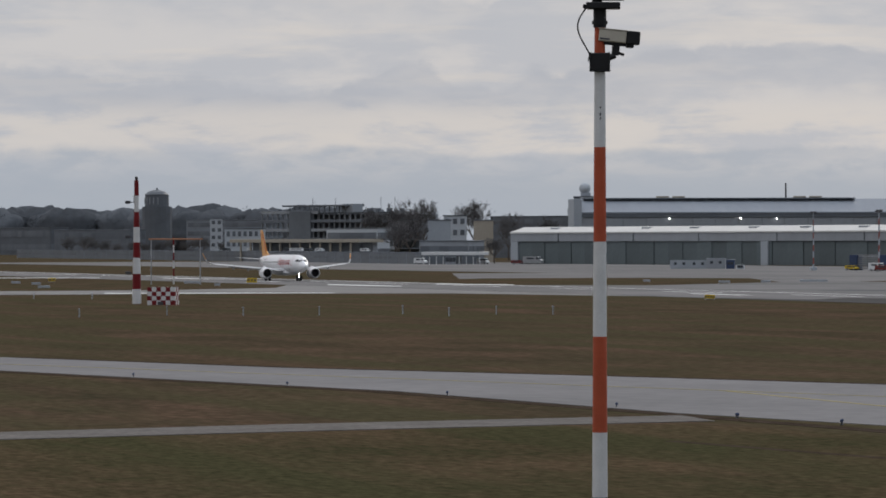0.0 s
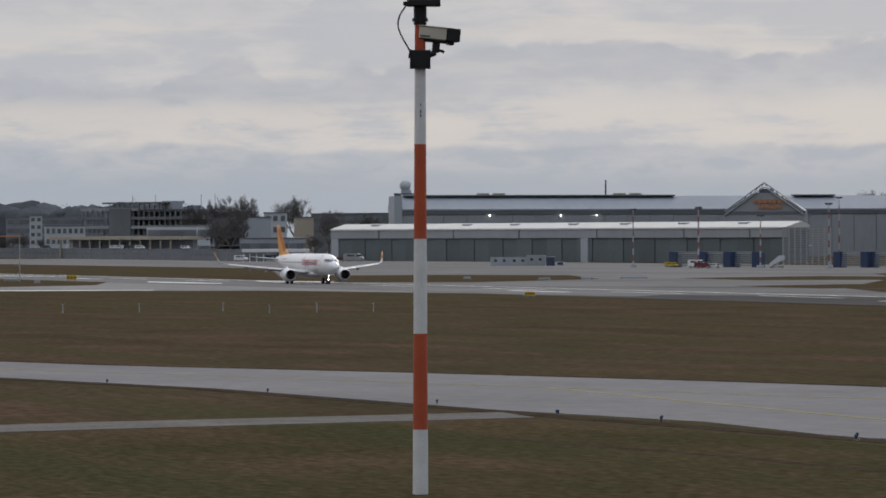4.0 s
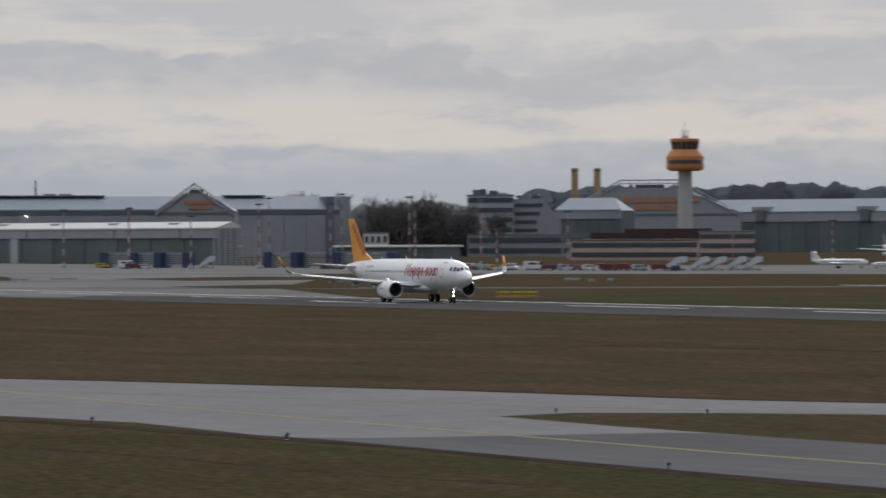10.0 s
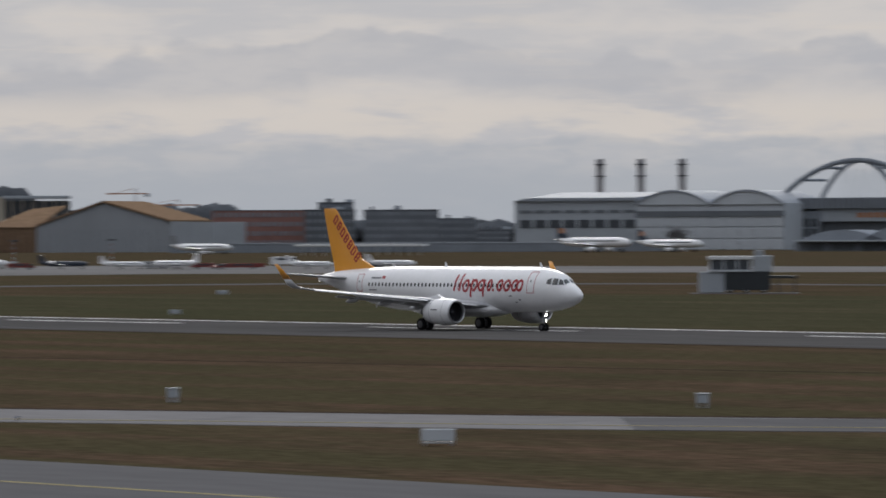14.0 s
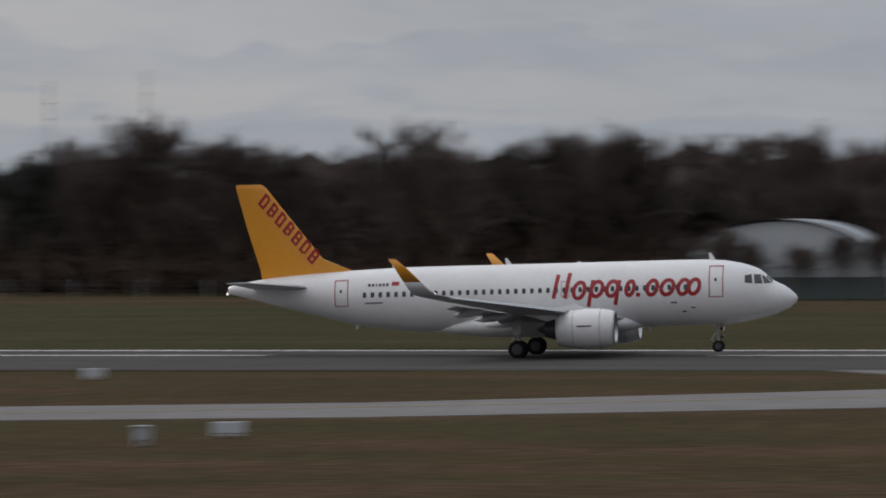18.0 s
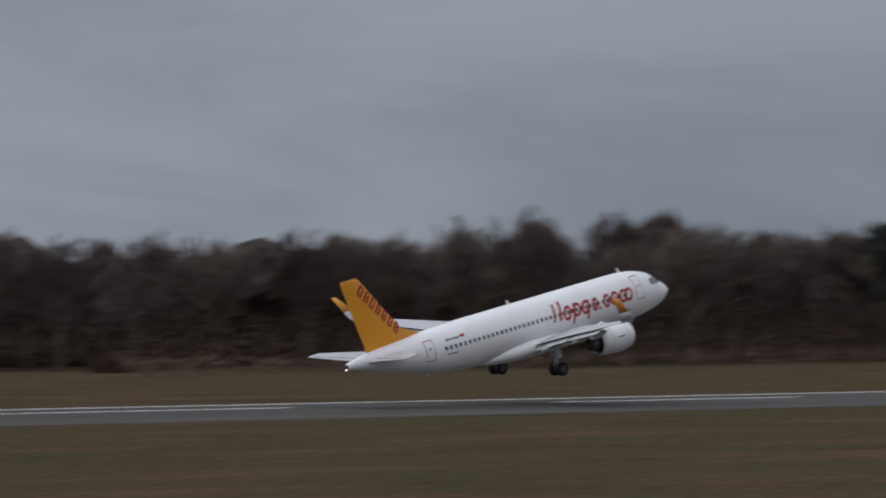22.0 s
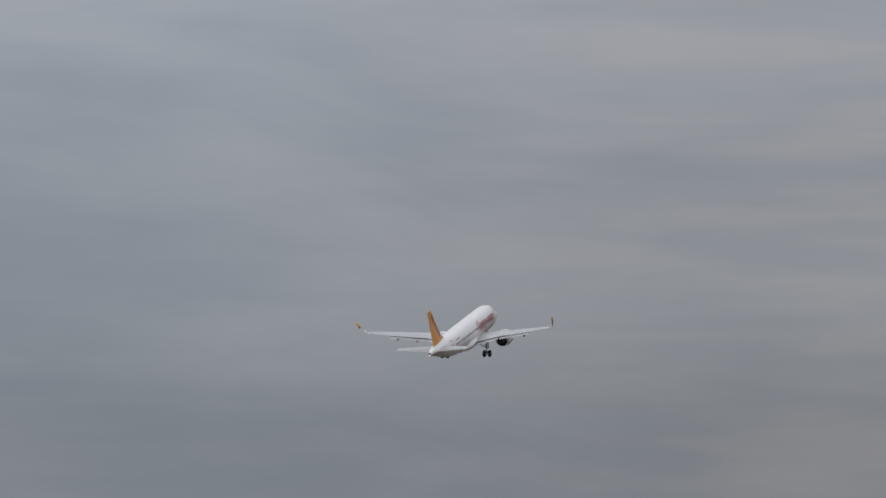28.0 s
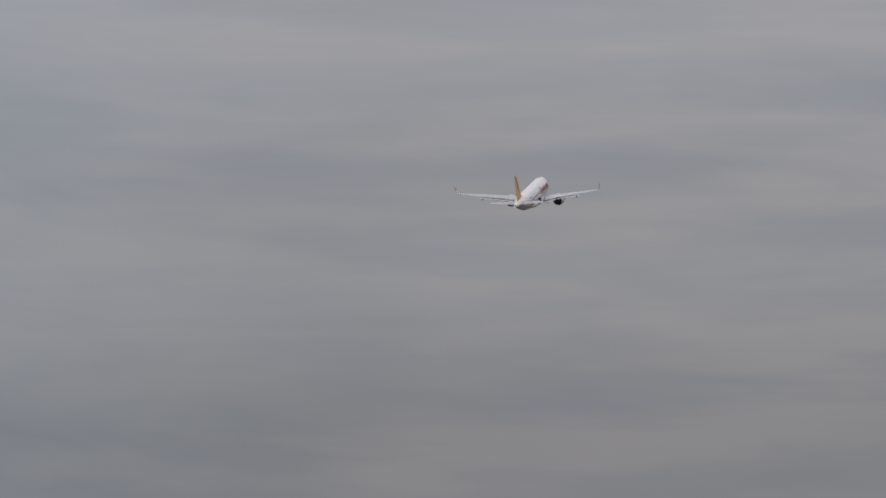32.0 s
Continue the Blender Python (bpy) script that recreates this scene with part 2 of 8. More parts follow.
# ======== materials ========
def mat(name, color, rough=0.7, metal=0.0, vary=0.0, scale=1.0, color2=None, bump=0.0, bump_scale=20.0, stretch=(1, 1, 1),
        per_object=0.0, per_island=0.0, coat=0.0, spread=(0.35, 0.65), coords="Object", spec=None, fine=0.0, fine_scale=2.0, band=None):
    """A surface with variation at two scales, fine relief and, where wanted, a tone of its own for each piece."""
    m = bpy.data.materials.new(name)
    m.use_nodes = True
    nt = m.node_tree
    b = nt.nodes["Principled BSDF"]
    b.inputs["Roughness"].default_value, b.inputs["Metallic"].default_value = rough, metal
    b.inputs["Coat Weight"].default_value = coat
    # matt, open-grained surfaces hardly shine, even at a grazing angle
    b.inputs["Specular IOR Level"].default_value = spec if spec is not None else (0.5 if rough < 0.5 else 0.2 if rough < 0.7 else 0.0)
    link = nt.links.new
    tc = nt.nodes.new("ShaderNodeTexCoord")
    mp = nt.nodes.new("ShaderNodeMapping")
    mp.inputs["Scale"].default_value = stretch
    link(tc.outputs[coords], mp.inputs[0])
    n1 = nt.nodes.new("ShaderNodeTexNoise")
    n1.inputs["Scale"].default_value, n1.inputs["Detail"].default_value = scale, 5.0
    link(mp.outputs[0], n1.inputs["Vector"])
    n2 = nt.nodes.new("ShaderNodeTexNoise")
    n2.inputs["Scale"].default_value, n2.inputs["Detail"].default_value = scale * 9, 4.0
    link(mp.outputs[0], n2.inputs["Vector"])
    avg = nt.nodes.new("ShaderNodeMath")
    avg.operation = "MULTIPLY_ADD"
    avg.inputs[1].default_value = 0.4
    link(n2.outputs[0], avg.inputs[0])
    part1 = nt.nodes.new("ShaderNodeMath")
    part1.operation = "MULTIPLY"
    part1.inputs[1].default_value = 0.6
    link(n1.outputs[0], part1.inputs[0])
    link(part1.outputs[0], avg.inputs[2])
    rng = nt.nodes.new("ShaderNodeMapRange")
    rng.inputs[1].default_value, rng.inputs[2].default_value = spread
    link(avg.outputs[0], rng.inputs[0])
    mix = nt.nodes.new("ShaderNodeMix")
    mix.data_type = "RGBA"
    c2 = color2 or tuple(c * (1 - vary) for c in color)
    mix.inputs[6].default_value, mix.inputs[7].default_value = (*color, 1), (*c2, 1)
    link(rng.outputs[0], mix.inputs[0])
    last = mix.outputs[2]
    if band:
        mp5 = nt.nodes.new("ShaderNodeMapping")
        mp5.inputs["Scale"].default_value = (0.06, 1, 1)
        link(tc.outputs[coords], mp5.inputs[0])
        n5 = nt.nodes.new("ShaderNodeTexNoise")
        n5.inputs["Scale"].default_value, n5.inputs["Detail"].default_value = 0.11, 4.0
        link(mp5.outputs[0], n5.inputs["Vector"])
        r5 = nt.nodes.new("ShaderNodeMapRange")
        r5.inputs[1].default_value, r5.inputs[2].default_value, r5.inputs[4].default_value = 0.43, 0.59, 0.85
        link(n5.outputs[0], r5.inputs[0])
        mix5 = nt.nodes.new("ShaderNodeMix")
        mix5.data_type = "RGBA"
        mix5.inputs[7].default_value = (*band, 1)
        link(r5.outputs[0], mix5.inputs[0])
        link(last, mix5.inputs[6])
        last = mix5.outputs[2]
    if fine:
        n4 = nt.nodes.new("ShaderNodeTexNoise")
        n4.inputs["Scale"].default_value, n4.inputs["Detail"].default_value, n4.inputs["Roughness"].default_value = fine_scale, 4.0, 0.65
        link(mp.outputs[0], n4.inputs["Vector"])
        r4 = nt.nodes.new("ShaderNodeMapRange")
        r4.inputs[1].default_value, r4.inputs[2].default_value = 0.32, 0.68
        r4.inputs[3].default_value, r4.inputs[4].default_value = 1 - fine, 1 + fine
        link(n4.outputs[0], r4.inputs[0])
        grain = nt.nodes.new("ShaderNodeHueSaturation")
        link(last, grain.inputs["Color"])
        link(r4.outputs[0], grain.inputs["Value"])
        last = grain.outputs[0]
    if per_object or per_island:
        hue = nt.nodes.new("ShaderNodeHueSaturation")
        link(last, hue.inputs["Color"])
        if per_object:
            src = nt.nodes.new("ShaderNodeObjectInfo").outputs["Random"]
        else:
            src = nt.nodes.new("ShaderNodeNewGeometry").outputs["Random Per Island"]
        r2 = nt.nodes.new("ShaderNodeMapRange")
        amount = per_object or per_island
        r2.inputs[3].default_value, r2.inputs[4].default_value = 1 - amount, 1 + amount
        link(src, r2.inputs[0])
        link(r2.outputs[0], hue.inputs["Value"])
        last = hue.outputs[0]
    link(last, b.inputs["Base Color"])
    if bump:
        bp = nt.nodes.new("ShaderNodeBump")
        bp.inputs["Strength"].default_value = bump
        n3 = nt.nodes.new("ShaderNodeTexNoise")
        n3.inputs["Scale"].default_value, n3.inputs["Detail"].default_value = bump_scale, 4.0
        link(mp.outputs[0], n3.inputs["Vector"])
        link(n3.outputs[0], bp.inputs["Height"])
        link(bp.outputs[0], b.inputs["Normal"])
    return m


def glow(name, color, strength):
    m = bpy.data.materials.new(name)
    m.use_nodes = True
    b = m.node_tree.nodes["Principled BSDF"]
    b.inputs["Base Color"].default_value = (*color, 1)
    b.inputs["Emission Color"].default_value = (*color, 1)
    b.inputs["Emission Strength"].default_value = strength
    return m


WHITE = mat("aircraft_white", (0.78, 0.78, 0.795), 0.28, vary=0.10, scale=0.3, coat=0.3)
WING_GREY = mat("wing_grey", (0.43, 0.44, 0.46), 0.4, vary=0.12, scale=0.5, stretch=(0.4, 1, 1))
WING_DARK = mat("wing_shadow_gap", (0.10, 0.10, 0.11), 0.6, vary=0.2)
ORANGE = mat("tail_orange", (0.72, 0.30, 0.02), 0.32, vary=0.06, scale=0.4, coat=0.3)
RED = mat("livery_red", (0.33, 0.009, 0.016), 0.4, vary=0.1)
DOORLINE = mat("door_outline", (0.45, 0.16, 0.17), 0.5, vary=0.1)
GLASS_DARK = mat("cabin_glass", (0.03, 0.035, 0.045), 0.12, vary=0.2, coat=0.5)
COCKPIT = mat("cockpit_glass", (0.015, 0.017, 0.02), 0.08, vary=0.2, coat=0.6)
DARKTEXT = mat("dark_marking", (0.06, 0.06, 0.08), 0.5, vary=0.2)
BARE_METAL = mat("bare_metal", (0.55, 0.55, 0.56), 0.3, 0.9, vary=0.15, scale=2)
DARK_METAL = mat("dark_metal", (0.09, 0.09, 0.10), 0.45, 0.6, vary=0.3, scale=2)
BLACK = mat("black_plastic", (0.02, 0.02, 0.022), 0.5, vary=0.3, scale=3)
RUBBER = mat("tyre_rubber", (0.025, 0.025, 0.027), 0.85, vary=0.3, scale=4)
STRUT = mat("strut_grey", (0.40, 0.41, 0.43), 0.4, 0.2, vary=0.2, scale=3)
LAMP = glow("landing_lamp", (1.0, 0.97, 0.92), 16.0)
NAVLIGHT = glow("tail_lamp", (1.0, 0.96, 0.9), 1.0)

GRASS = mat("winter_grass", (0.088, 0.058, 0.040), 0.95, scale=0.10, color2=(0.046, 0.039, 0.024), stretch=(0.5, 1, 1),
            bump=0.9, bump_scale=3.0, spread=(0.38, 0.63), fine=0.27, fine_scale=1.3, band=(0.058, 0.051, 0.029))
TURF_GREEN = mat("greener_turf", (0.078, 0.055, 0.034), 0.95, scale=0.12, color2=(0.041, 0.038, 0.020), stretch=(0.5, 1, 1), spread=(0.38, 0.62), bump=0.9, bump_scale=3.0, fine=0.36, fine_scale=2.0, band=(0.047, 0.045, 0.023))
TURF_FAR = mat("far_turf", (0.072, 0.060, 0.038), 0.95, scale=0.08, color2=(0.044, 0.043, 0.025), stretch=(0.5, 1, 1), spread=(0.38, 0.62), bump=0.9, bump_scale=3.0, fine=0.3, fine_scale=1.2, band=(0.050, 0.050, 0.029))
RUNWAY = mat("runway_asphalt", (0.096, 0.092, 0.090), 0.75, scale=0.04, color2=(0.074, 0.071, 0.069), stretch=(0.15, 1, 1), bump=0.2, bump_scale=8, fine=0.12, fine_scale=0.5)
ASPHALT = mat("taxi_asphalt", (0.128, 0.127, 0.130), 0.75, scale=0.05, color2=(0.100, 0.099, 0.102), bump=0.2, bump_scale=8)
CONCRETE = mat("taxi_concrete", (0.215, 0.207, 0.207), 0.75, scale=0.05, color2=(0.165, 0.160, 0.160), bump=0.2, bump_scale=6, fine=0.07, fine_scale=0.7)
APRON = mat("apron_concrete", (0.20, 0.192, 0.188), 0.75, scale=0.02, color2=(0.14, 0.136, 0.134), bump=0.2, bump_scale=4)
ASPHALT_DARK = mat("taxi_asphalt_dark", (0.135, 0.131, 0.133), 0.75, scale=0.08, color2=(0.105, 0.102, 0.104), stretch=(0.3, 1, 1), bump=0.2, bump_scale=8)
WET = mat("damp_concrete", (0.20, 0.193, 0.188), 0.6, scale=0.03, color2=(0.11, 0.107, 0.105), stretch=(0.3, 1, 1), bump=0.05, bump_scale=4, spec=0.04)
CREAM = mat("cream_metal", (0.50, 0.46, 0.39), 0.5, vary=0.12, scale=2)
VERGE = mat("bare_verge_soil", (0.062, 0.047, 0.036), 0.95, vary=0.4, scale=0.4, bump=0.5, fine=0.3)
GRAVEL = mat("gravel_track", (0.165, 0.152, 0.142), 0.9, vary=0.3, scale=0.3, bump=0.5, fine=0.2)
DULL_ROOF = mat("dull_roof", (0.14, 0.11, 0.105), 0.8, vary=0.25, scale=0.4)
# chimney grey lightened; it holds the haze in front of the flues
STACK_GREY = mat("stack_grey", (0.40, 0.39, 0.40), 0.7, vary=0.15, scale=0.2)
STACK = mat("stack_ochre", (0.44, 0.31, 0.18), 0.7, vary=0.25, scale=0.3)
# mast red dulled by the haze of distance, which is put into the colour
APRON_RED = mat("hazed_red", (0.26, 0.095, 0.085), 0.6, vary=0.2, scale=0.6)
FIN_GREY = mat("fin_grey", (0.20, 0.21, 0.225), 0.45, vary=0.15)
PAINT_WHITE = mat("road_paint_white", (0.72, 0.72, 0.70), 0.6, vary=0.2, scale=1)
PAINT_YELLOW = mat("road_paint_yellow", (0.36, 0.31, 0.17), 0.7, vary=0.3, scale=1)
MAST_RED = mat("mast_red", (0.42, 0.085, 0.04), 0.55, vary=0.2, scale=1.2, bump=0.1)
MAST_DEEP = mat("mast_deep_red", (0.17, 0.012, 0.015), 0.6, vary=0.25, scale=1.0)
MAST_WHITE = mat("mast_white", (0.62, 0.62, 0.62), 0.55, vary=0.15, scale=1.5, bump=0.1)
SIGN_YELLOW = mat("sign_yellow", (0.55, 0.38, 0.03), 0.5, vary=0.2, scale=1)
# cladding tones lifted and blued; the haze of distance is painted in
CLAD_GREY = mat("cladding_grey", (0.30, 0.318, 0.342), 0.55, vary=0.15, scale=0.06, stretch=(1, 1, 0.3))
CLAD_DARK = mat("cladding_dark", (0.145, 0.16, 0.178), 0.55, vary=0.2, scale=0.08)
CLAD_LIGHT = mat("cladding_light", (0.355, 0.385, 0.42), 0.5, vary=0.12, scale=0.06)
ROOF_BLUE = mat("roof_sheet", (0.27, 0.295, 0.335), 0.6, vary=0.12, scale=0.05, stretch=(1, 0.2, 1))
ROOF_WHITE = mat("roof_white", (0.58, 0.57, 0.55), 0.6, vary=0.1, scale=0.08)
DOOR_GREEN = mat("hangar_door", (0.118, 0.142, 0.150), 0.55, vary=0.2, scale=0.12, per_object=0.12)
# white drawn towards blue, with distance haze put into it
RENDER_WHITE = mat("plaster_white", (0.48, 0.51, 0.545), 0.8, vary=0.12, scale=0.1)
RENDER_BEIGE = mat("plaster_beige", (0.40, 0.36, 0.30), 0.8, vary=0.15, scale=0.1)
PINK_STONE = mat("pinkish_stone", (0.46, 0.365, 0.345), 0.8, vary=0.15, scale=0.1)
BROWN_ROOF = mat("brown_roof", (0.075, 0.05, 0.05), 0.8, vary=0.2, scale=0.1)
WOOD = mat("timber_cladding", (0.25, 0.168, 0.11), 0.75, vary=0.3, scale=0.2, stretch=(1, 1, 4))
# red paled to pink by haze that is mixed into the colour
BRICK_RED = mat("red_facade", (0.29, 0.16, 0.14), 0.75, vary=0.2, scale=0.1)
# both office tones carry the haze of far buildings in their colour
OFFICE_DARK = mat("office_dark", (0.145, 0.158, 0.178), 0.6, vary=0.25, scale=0.1, per_object=0.15)
OFFICE_GREY = mat("office_grey", (0.245, 0.268, 0.30), 0.7, vary=0.2, scale=0.08, per_object=0.12)
GLASS_BAND = mat("window_band", (0.06, 0.068, 0.08), 0.2, vary=0.25, scale=0.2)
TOWER_ORANGE = mat("tower_orange", (0.50, 0.20, 0.075), 0.5, vary=0.1, scale=0.2)
TOWER_CONC = mat("tower_concrete", (0.44, 0.44, 0.43), 0.7, vary=0.12, scale=0.15)
SIGN_ORANGE = mat("sign_orange", (0.42, 0.21, 0.12), 0.6, vary=0.1)
BLUE_STEEL = mat("blue_steel", (0.04, 0.06, 0.12), 0.55, vary=0.2, scale=0.5)
FENCE_GREY = mat("blast_fence", (0.27, 0.28, 0.29), 0.5, 0.3, vary=0.2, scale=0.4)
BARK = mat("bark", (0.135, 0.115, 0.10), 0.95, vary=0.4, scale=0.6, per_object=0.25)
TWIGS = mat("bare_twigs", (0.142, 0.113, 0.104), 0.95, vary=0.4, scale=0.15, per_object=0.28)
# twig brown paled to grey; the haze before distant trees is in the colour
HAZY_TWIGS = mat("hazed_twigs", (0.155, 0.150, 0.152), 0.95, vary=0.3, scale=0.15, per_object=0.2)
# darker than the twigs: the shade inside the wood is put into this colour
SHADED_WOOD = mat("shaded_wood", (0.086, 0.071, 0.066), 0.95, vary=0.6, scale=0.35, bump=0.8, bump_scale=1.5, stretch=(1, 1, 0.22), per_island=0.12, fine=0.5, fine_scale=1.6)
PANEL_GREY = mat("panel_line", (0.33, 0.33, 0.35), 0.5, vary=0.1)
RUSSET = mat("russet_bush", (0.125, 0.088, 0.070), 0.95, vary=0.35, scale=0.2, per_object=0.3)
EAST_WOOD = mat("far_bare_wood", (0.062, 0.057, 0.052), 0.95, vary=0.45, scale=0.3, per_object=0.2, per_island=0.15)
CONIFER = mat("conifer_needles", (0.07, 0.075, 0.066), 0.95, vary=0.35, scale=0.3, per_object=0.2)
# distance haze is put into this colour: paler and bluer than nearer wood
HAZED_WOOD = mat("far_woods_hazed", (0.098, 0.106, 0.118), 0.95, vary=0.35, scale=0.02, per_island=0.2)
TIN = mat("corrugated_tin", (0.34, 0.35, 0.36), 0.5, 0.4, vary=0.25, scale=0.3)
VAN_WHITE = mat("vehicle_white", (0.62, 0.63, 0.64), 0.4, vary=0.08, scale=0.8)
VEH_RED = mat("vehicle_red", (0.18, 0.042, 0.038), 0.5, vary=0.15)
VEH_DARK = mat("vehicle_dark", (0.04, 0.045, 0.05), 0.5, vary=0.2)
# concrete lifted towards the sky tone, with haze painted into it
HAZE_BLUE = mat("hazed_concrete", (0.52, 0.55, 0.59), 0.8, vary=0.1, scale=0.05)


# ======== mesh helpers ========
def part(name, bm, material, parent=None, label="", smooth=False):
    me = bpy.data.meshes.new(name)
    bmesh.ops.recalc_face_normals(bm, faces=bm.faces[:])
    bm.to_mesh(me)
    bm.free()
    me.materials.append(material)
    if smooth:
        me.polygons.foreach_set("use_smooth", [True] * len(me.polygons))
    ob = new(name, me)
    if parent is not None:
        ob.parent = parent
    if label:
        tagged(ob, label)
    return ob


def empty(name, m=None, label="", category="", group="", kind=""):
    ob = new(name)
    ob.empty_display_size = 0.5
    if m is not None:
        ob.matrix_basis = m
    return tagged(ob, label, category, group, kind)


def box(bm, x0, x1, y0, y1, z0, z1, bevel=0.0):
    vs = [bm.verts.new((x, y, z)) for x in (x0, x1) for y in (y0, y1) for z in (z0, z1)]
    fs = [bm.faces.new([vs[i] for i in f]) for f in ((0, 1, 3, 2), (4, 6, 7, 5), (0, 4, 5, 1), (2, 3, 7, 6), (0, 2, 6, 4), (1, 5, 7, 3))]
    if bevel:
        es = list({e for f in fs for e in f.edges})
        bmesh.ops.bevel(bm, geom=es, offset=bevel, segments=1, affect="EDGES")
    return bm


def boxes(*specs, bevel=0.0):
    bm = bmesh.new()
    for s in specs:
        box(bm, *s, bevel=bevel)
    return bm


def loft(bm, rings, closed=True, caps=(True, True)):
    """Skin between rings of equal numbers of points."""
    rows = [[bm.verts.new(p) for p in r] for r in rings]
    n = len(rows[0])
    for a, b in zip(rows, rows[1:]):
        for i in range(n if closed else n - 1):
            j = (i + 1) % n
            bm.faces.new((a[i], a[j], b[j], b[i]))
    if caps[0]:
        bm.faces.new(rows[0][::-1])
    if caps[1]:
        bm.faces.new(rows[-1])
    return bm


def ring(c, u, v, ru, rv, n=16):
    c, u, v = Vector(c), Vector(u), Vector(v)
    return [c + u * (ru * math.cos(2 * math.pi * i / n)) + v * (rv * math.sin(2 * math.pi * i / n)) for i in range(n)]


def rod(bm, a, b, r0, r1=None, n=8):
    a, b = Vector(a), Vector(b)
    d = (b - a).normalized()
    u = d.orthogonal().normalized()
    v = d.cross(u)
    return loft(bm, [ring(a, u, v, r0, r0, n), ring(b, u, v, r0 if r1 is None else r1, r0 if r1 is None else r1, n)])


def lathe(bm, profile, axis="z", at=(0, 0, 0), n=20, caps=(True, True)):
    """profile: (distance along the axis, radius)."""
    ax = {"x": Vector((1, 0, 0)), "y": Vector((0, 1, 0)), "z": Vector((0, 0, 1))}[axis]
    u = {"x": Vector((0, 1, 0)), "y": Vector((0, 0, 1)), "z": Vector((1, 0, 0))}[axis]
    v = ax.cross(u)
    return loft(bm, [ring(Vector(at) + ax * h, u, v, r, r, n) for h, r in profile], caps=caps)


def tube(bm, pts, r, n=8):
    """A bent round bar through points, in one piece."""
    pts = [Vector(p) for p in pts]
    rings = []
    for i, p in enumerate(pts):
        d = (pts[min(i + 1, len(pts) - 1)] - pts[max(i - 1, 0)]).normalized()
        u = d.cross(Vector((0, 1, 0))).normalized()
        rings.append(ring(p, u, d.cross(u), r, r, n))
    return loft(bm, rings)


def slab(bm, outline, z0, z1):
    """A flat plate with the given outline in x and y."""
    lo = [bm.verts.new((x, y, z0)) for x, y in outline]
    hi = [bm.verts.new((x, y, z1)) for x, y in outline]
    bm.faces.new(hi)
    bm.faces.new(lo[::-1])
    n = len(outline)
    for i in range(n):
        j = (i + 1) % n
        bm.faces.new((lo[i], lo[j], hi[j], hi[i]))
    return bm

# ======== ground, runway and taxiways ========
def sheet(name, pts, z, material, label, kind="structure", depth=0.3):
    ob = part(name, slab(bmesh.new(), pts, z - depth, z), material)
    return tagged(ob, label, kind=kind)


def strip(left, right):
    return left + right[::-1]


R = 4800
gm = bmesh.new()
ring_pts = [(R * math.cos(2 * math.pi * i / 48), R * math.sin(2 * math.pi * i / 48)) for i in range(48)]
slab(gm, ring_pts, -1.0, 0.0)
tagged(part("ground", gm, GRASS), "flat airfield of brownish winter grass", kind="structure")

sheet("runway", [(-1900, 264.5), (1900, 264.5), (1900, 303.5), (-1900, 303.5)], 0.03, RUNWAY, "long dark grey asphalt runway")
# parallel taxiway beyond the runway and the apron in front of the hangars
far_way = [(-775, 304), (-728, 345), (-690, 385), (-655, 445), (-628, 525), (-560, 566), (-430, 576), (-330, 588)]
sheet("road_taxiway_far", [(x - 6, y + 4) for x, y in far_way] + [(x + 7, y - 5) for x, y in far_way[::-1]], 0.02, ASPHALT, "narrow grey taxiway beyond the runway")
sheet("pavement_link", [(-830, 304.5), (-735, 304.5), (-770, 340), (-812, 352), (-830, 384), (-860, 372), (-845, 345)], 0.022, APRON, "pale concrete link between the runway and the apron")
def bearing(a, d):
    return d * math.sin(radians(a)), d * math.cos(radians(a))


# pale concrete between the runway's western end and the apron, with islands of grass
sheet("pavement_wide", [(-905, 304.2), (-600, 304.2), bearing(-64.3, 800), bearing(-63.6, 1000), bearing(-64.2, 1190), bearing(-68, 1260), bearing(-71.6, 1250)], 0.018, APRON, "wide pale concrete field between the runway and the apron")
sheet("pavement_end", [(-1900, 264.7), (-668, 264.7), (-640, 272), (-655, 284), (-620, 303.4), (-1900, 303.4)], 0.036, APRON, "pale concrete end of the runway")
for rim in (((-73.2, 1000), (-71.2, 1085), (-69.5, 1090), (-67.8, 1072), (-67.4, 975), (-69, 915), (-71, 925), (-73.2, 960)), ((-65.7, 835), (-64.2, 860), (-63.4, 850), (-63.2, 800), (-64.6, 792)), ((-66.4, 990), (-64.6, 1030), (-63.4, 1010), (-63.5, 945), (-65.4, 940))):
    sheet("ground_island", [bearing(a, d) for a, d in rim], 0.03, GRASS, "island of brownish grass between the pavements")
# entry taxiway west of the near grass
sheet("pavement_holding", [(-822, -40), (-776, -40), (-771, 120), (-764, 215), (-745, 248), (-690, 264.4), (-905, 264.4), (-850, 246), (-824, 215)], 0.026, WET, "damp grey entry taxiway that joins the runway")
sheet("pavement_apron", [(-1900, 400), (-1100, 425), (-985, 482), (-930, 520), (-880, 555), (-810, 585), (-800, 640), (-745, 690), (-650, 770), (-590, 850), (-700, 870), (-1000, 800), (-1250, 600), (-1900, 600)],
      0.024, APRON, "wide pale concrete apron in front of the hangars")
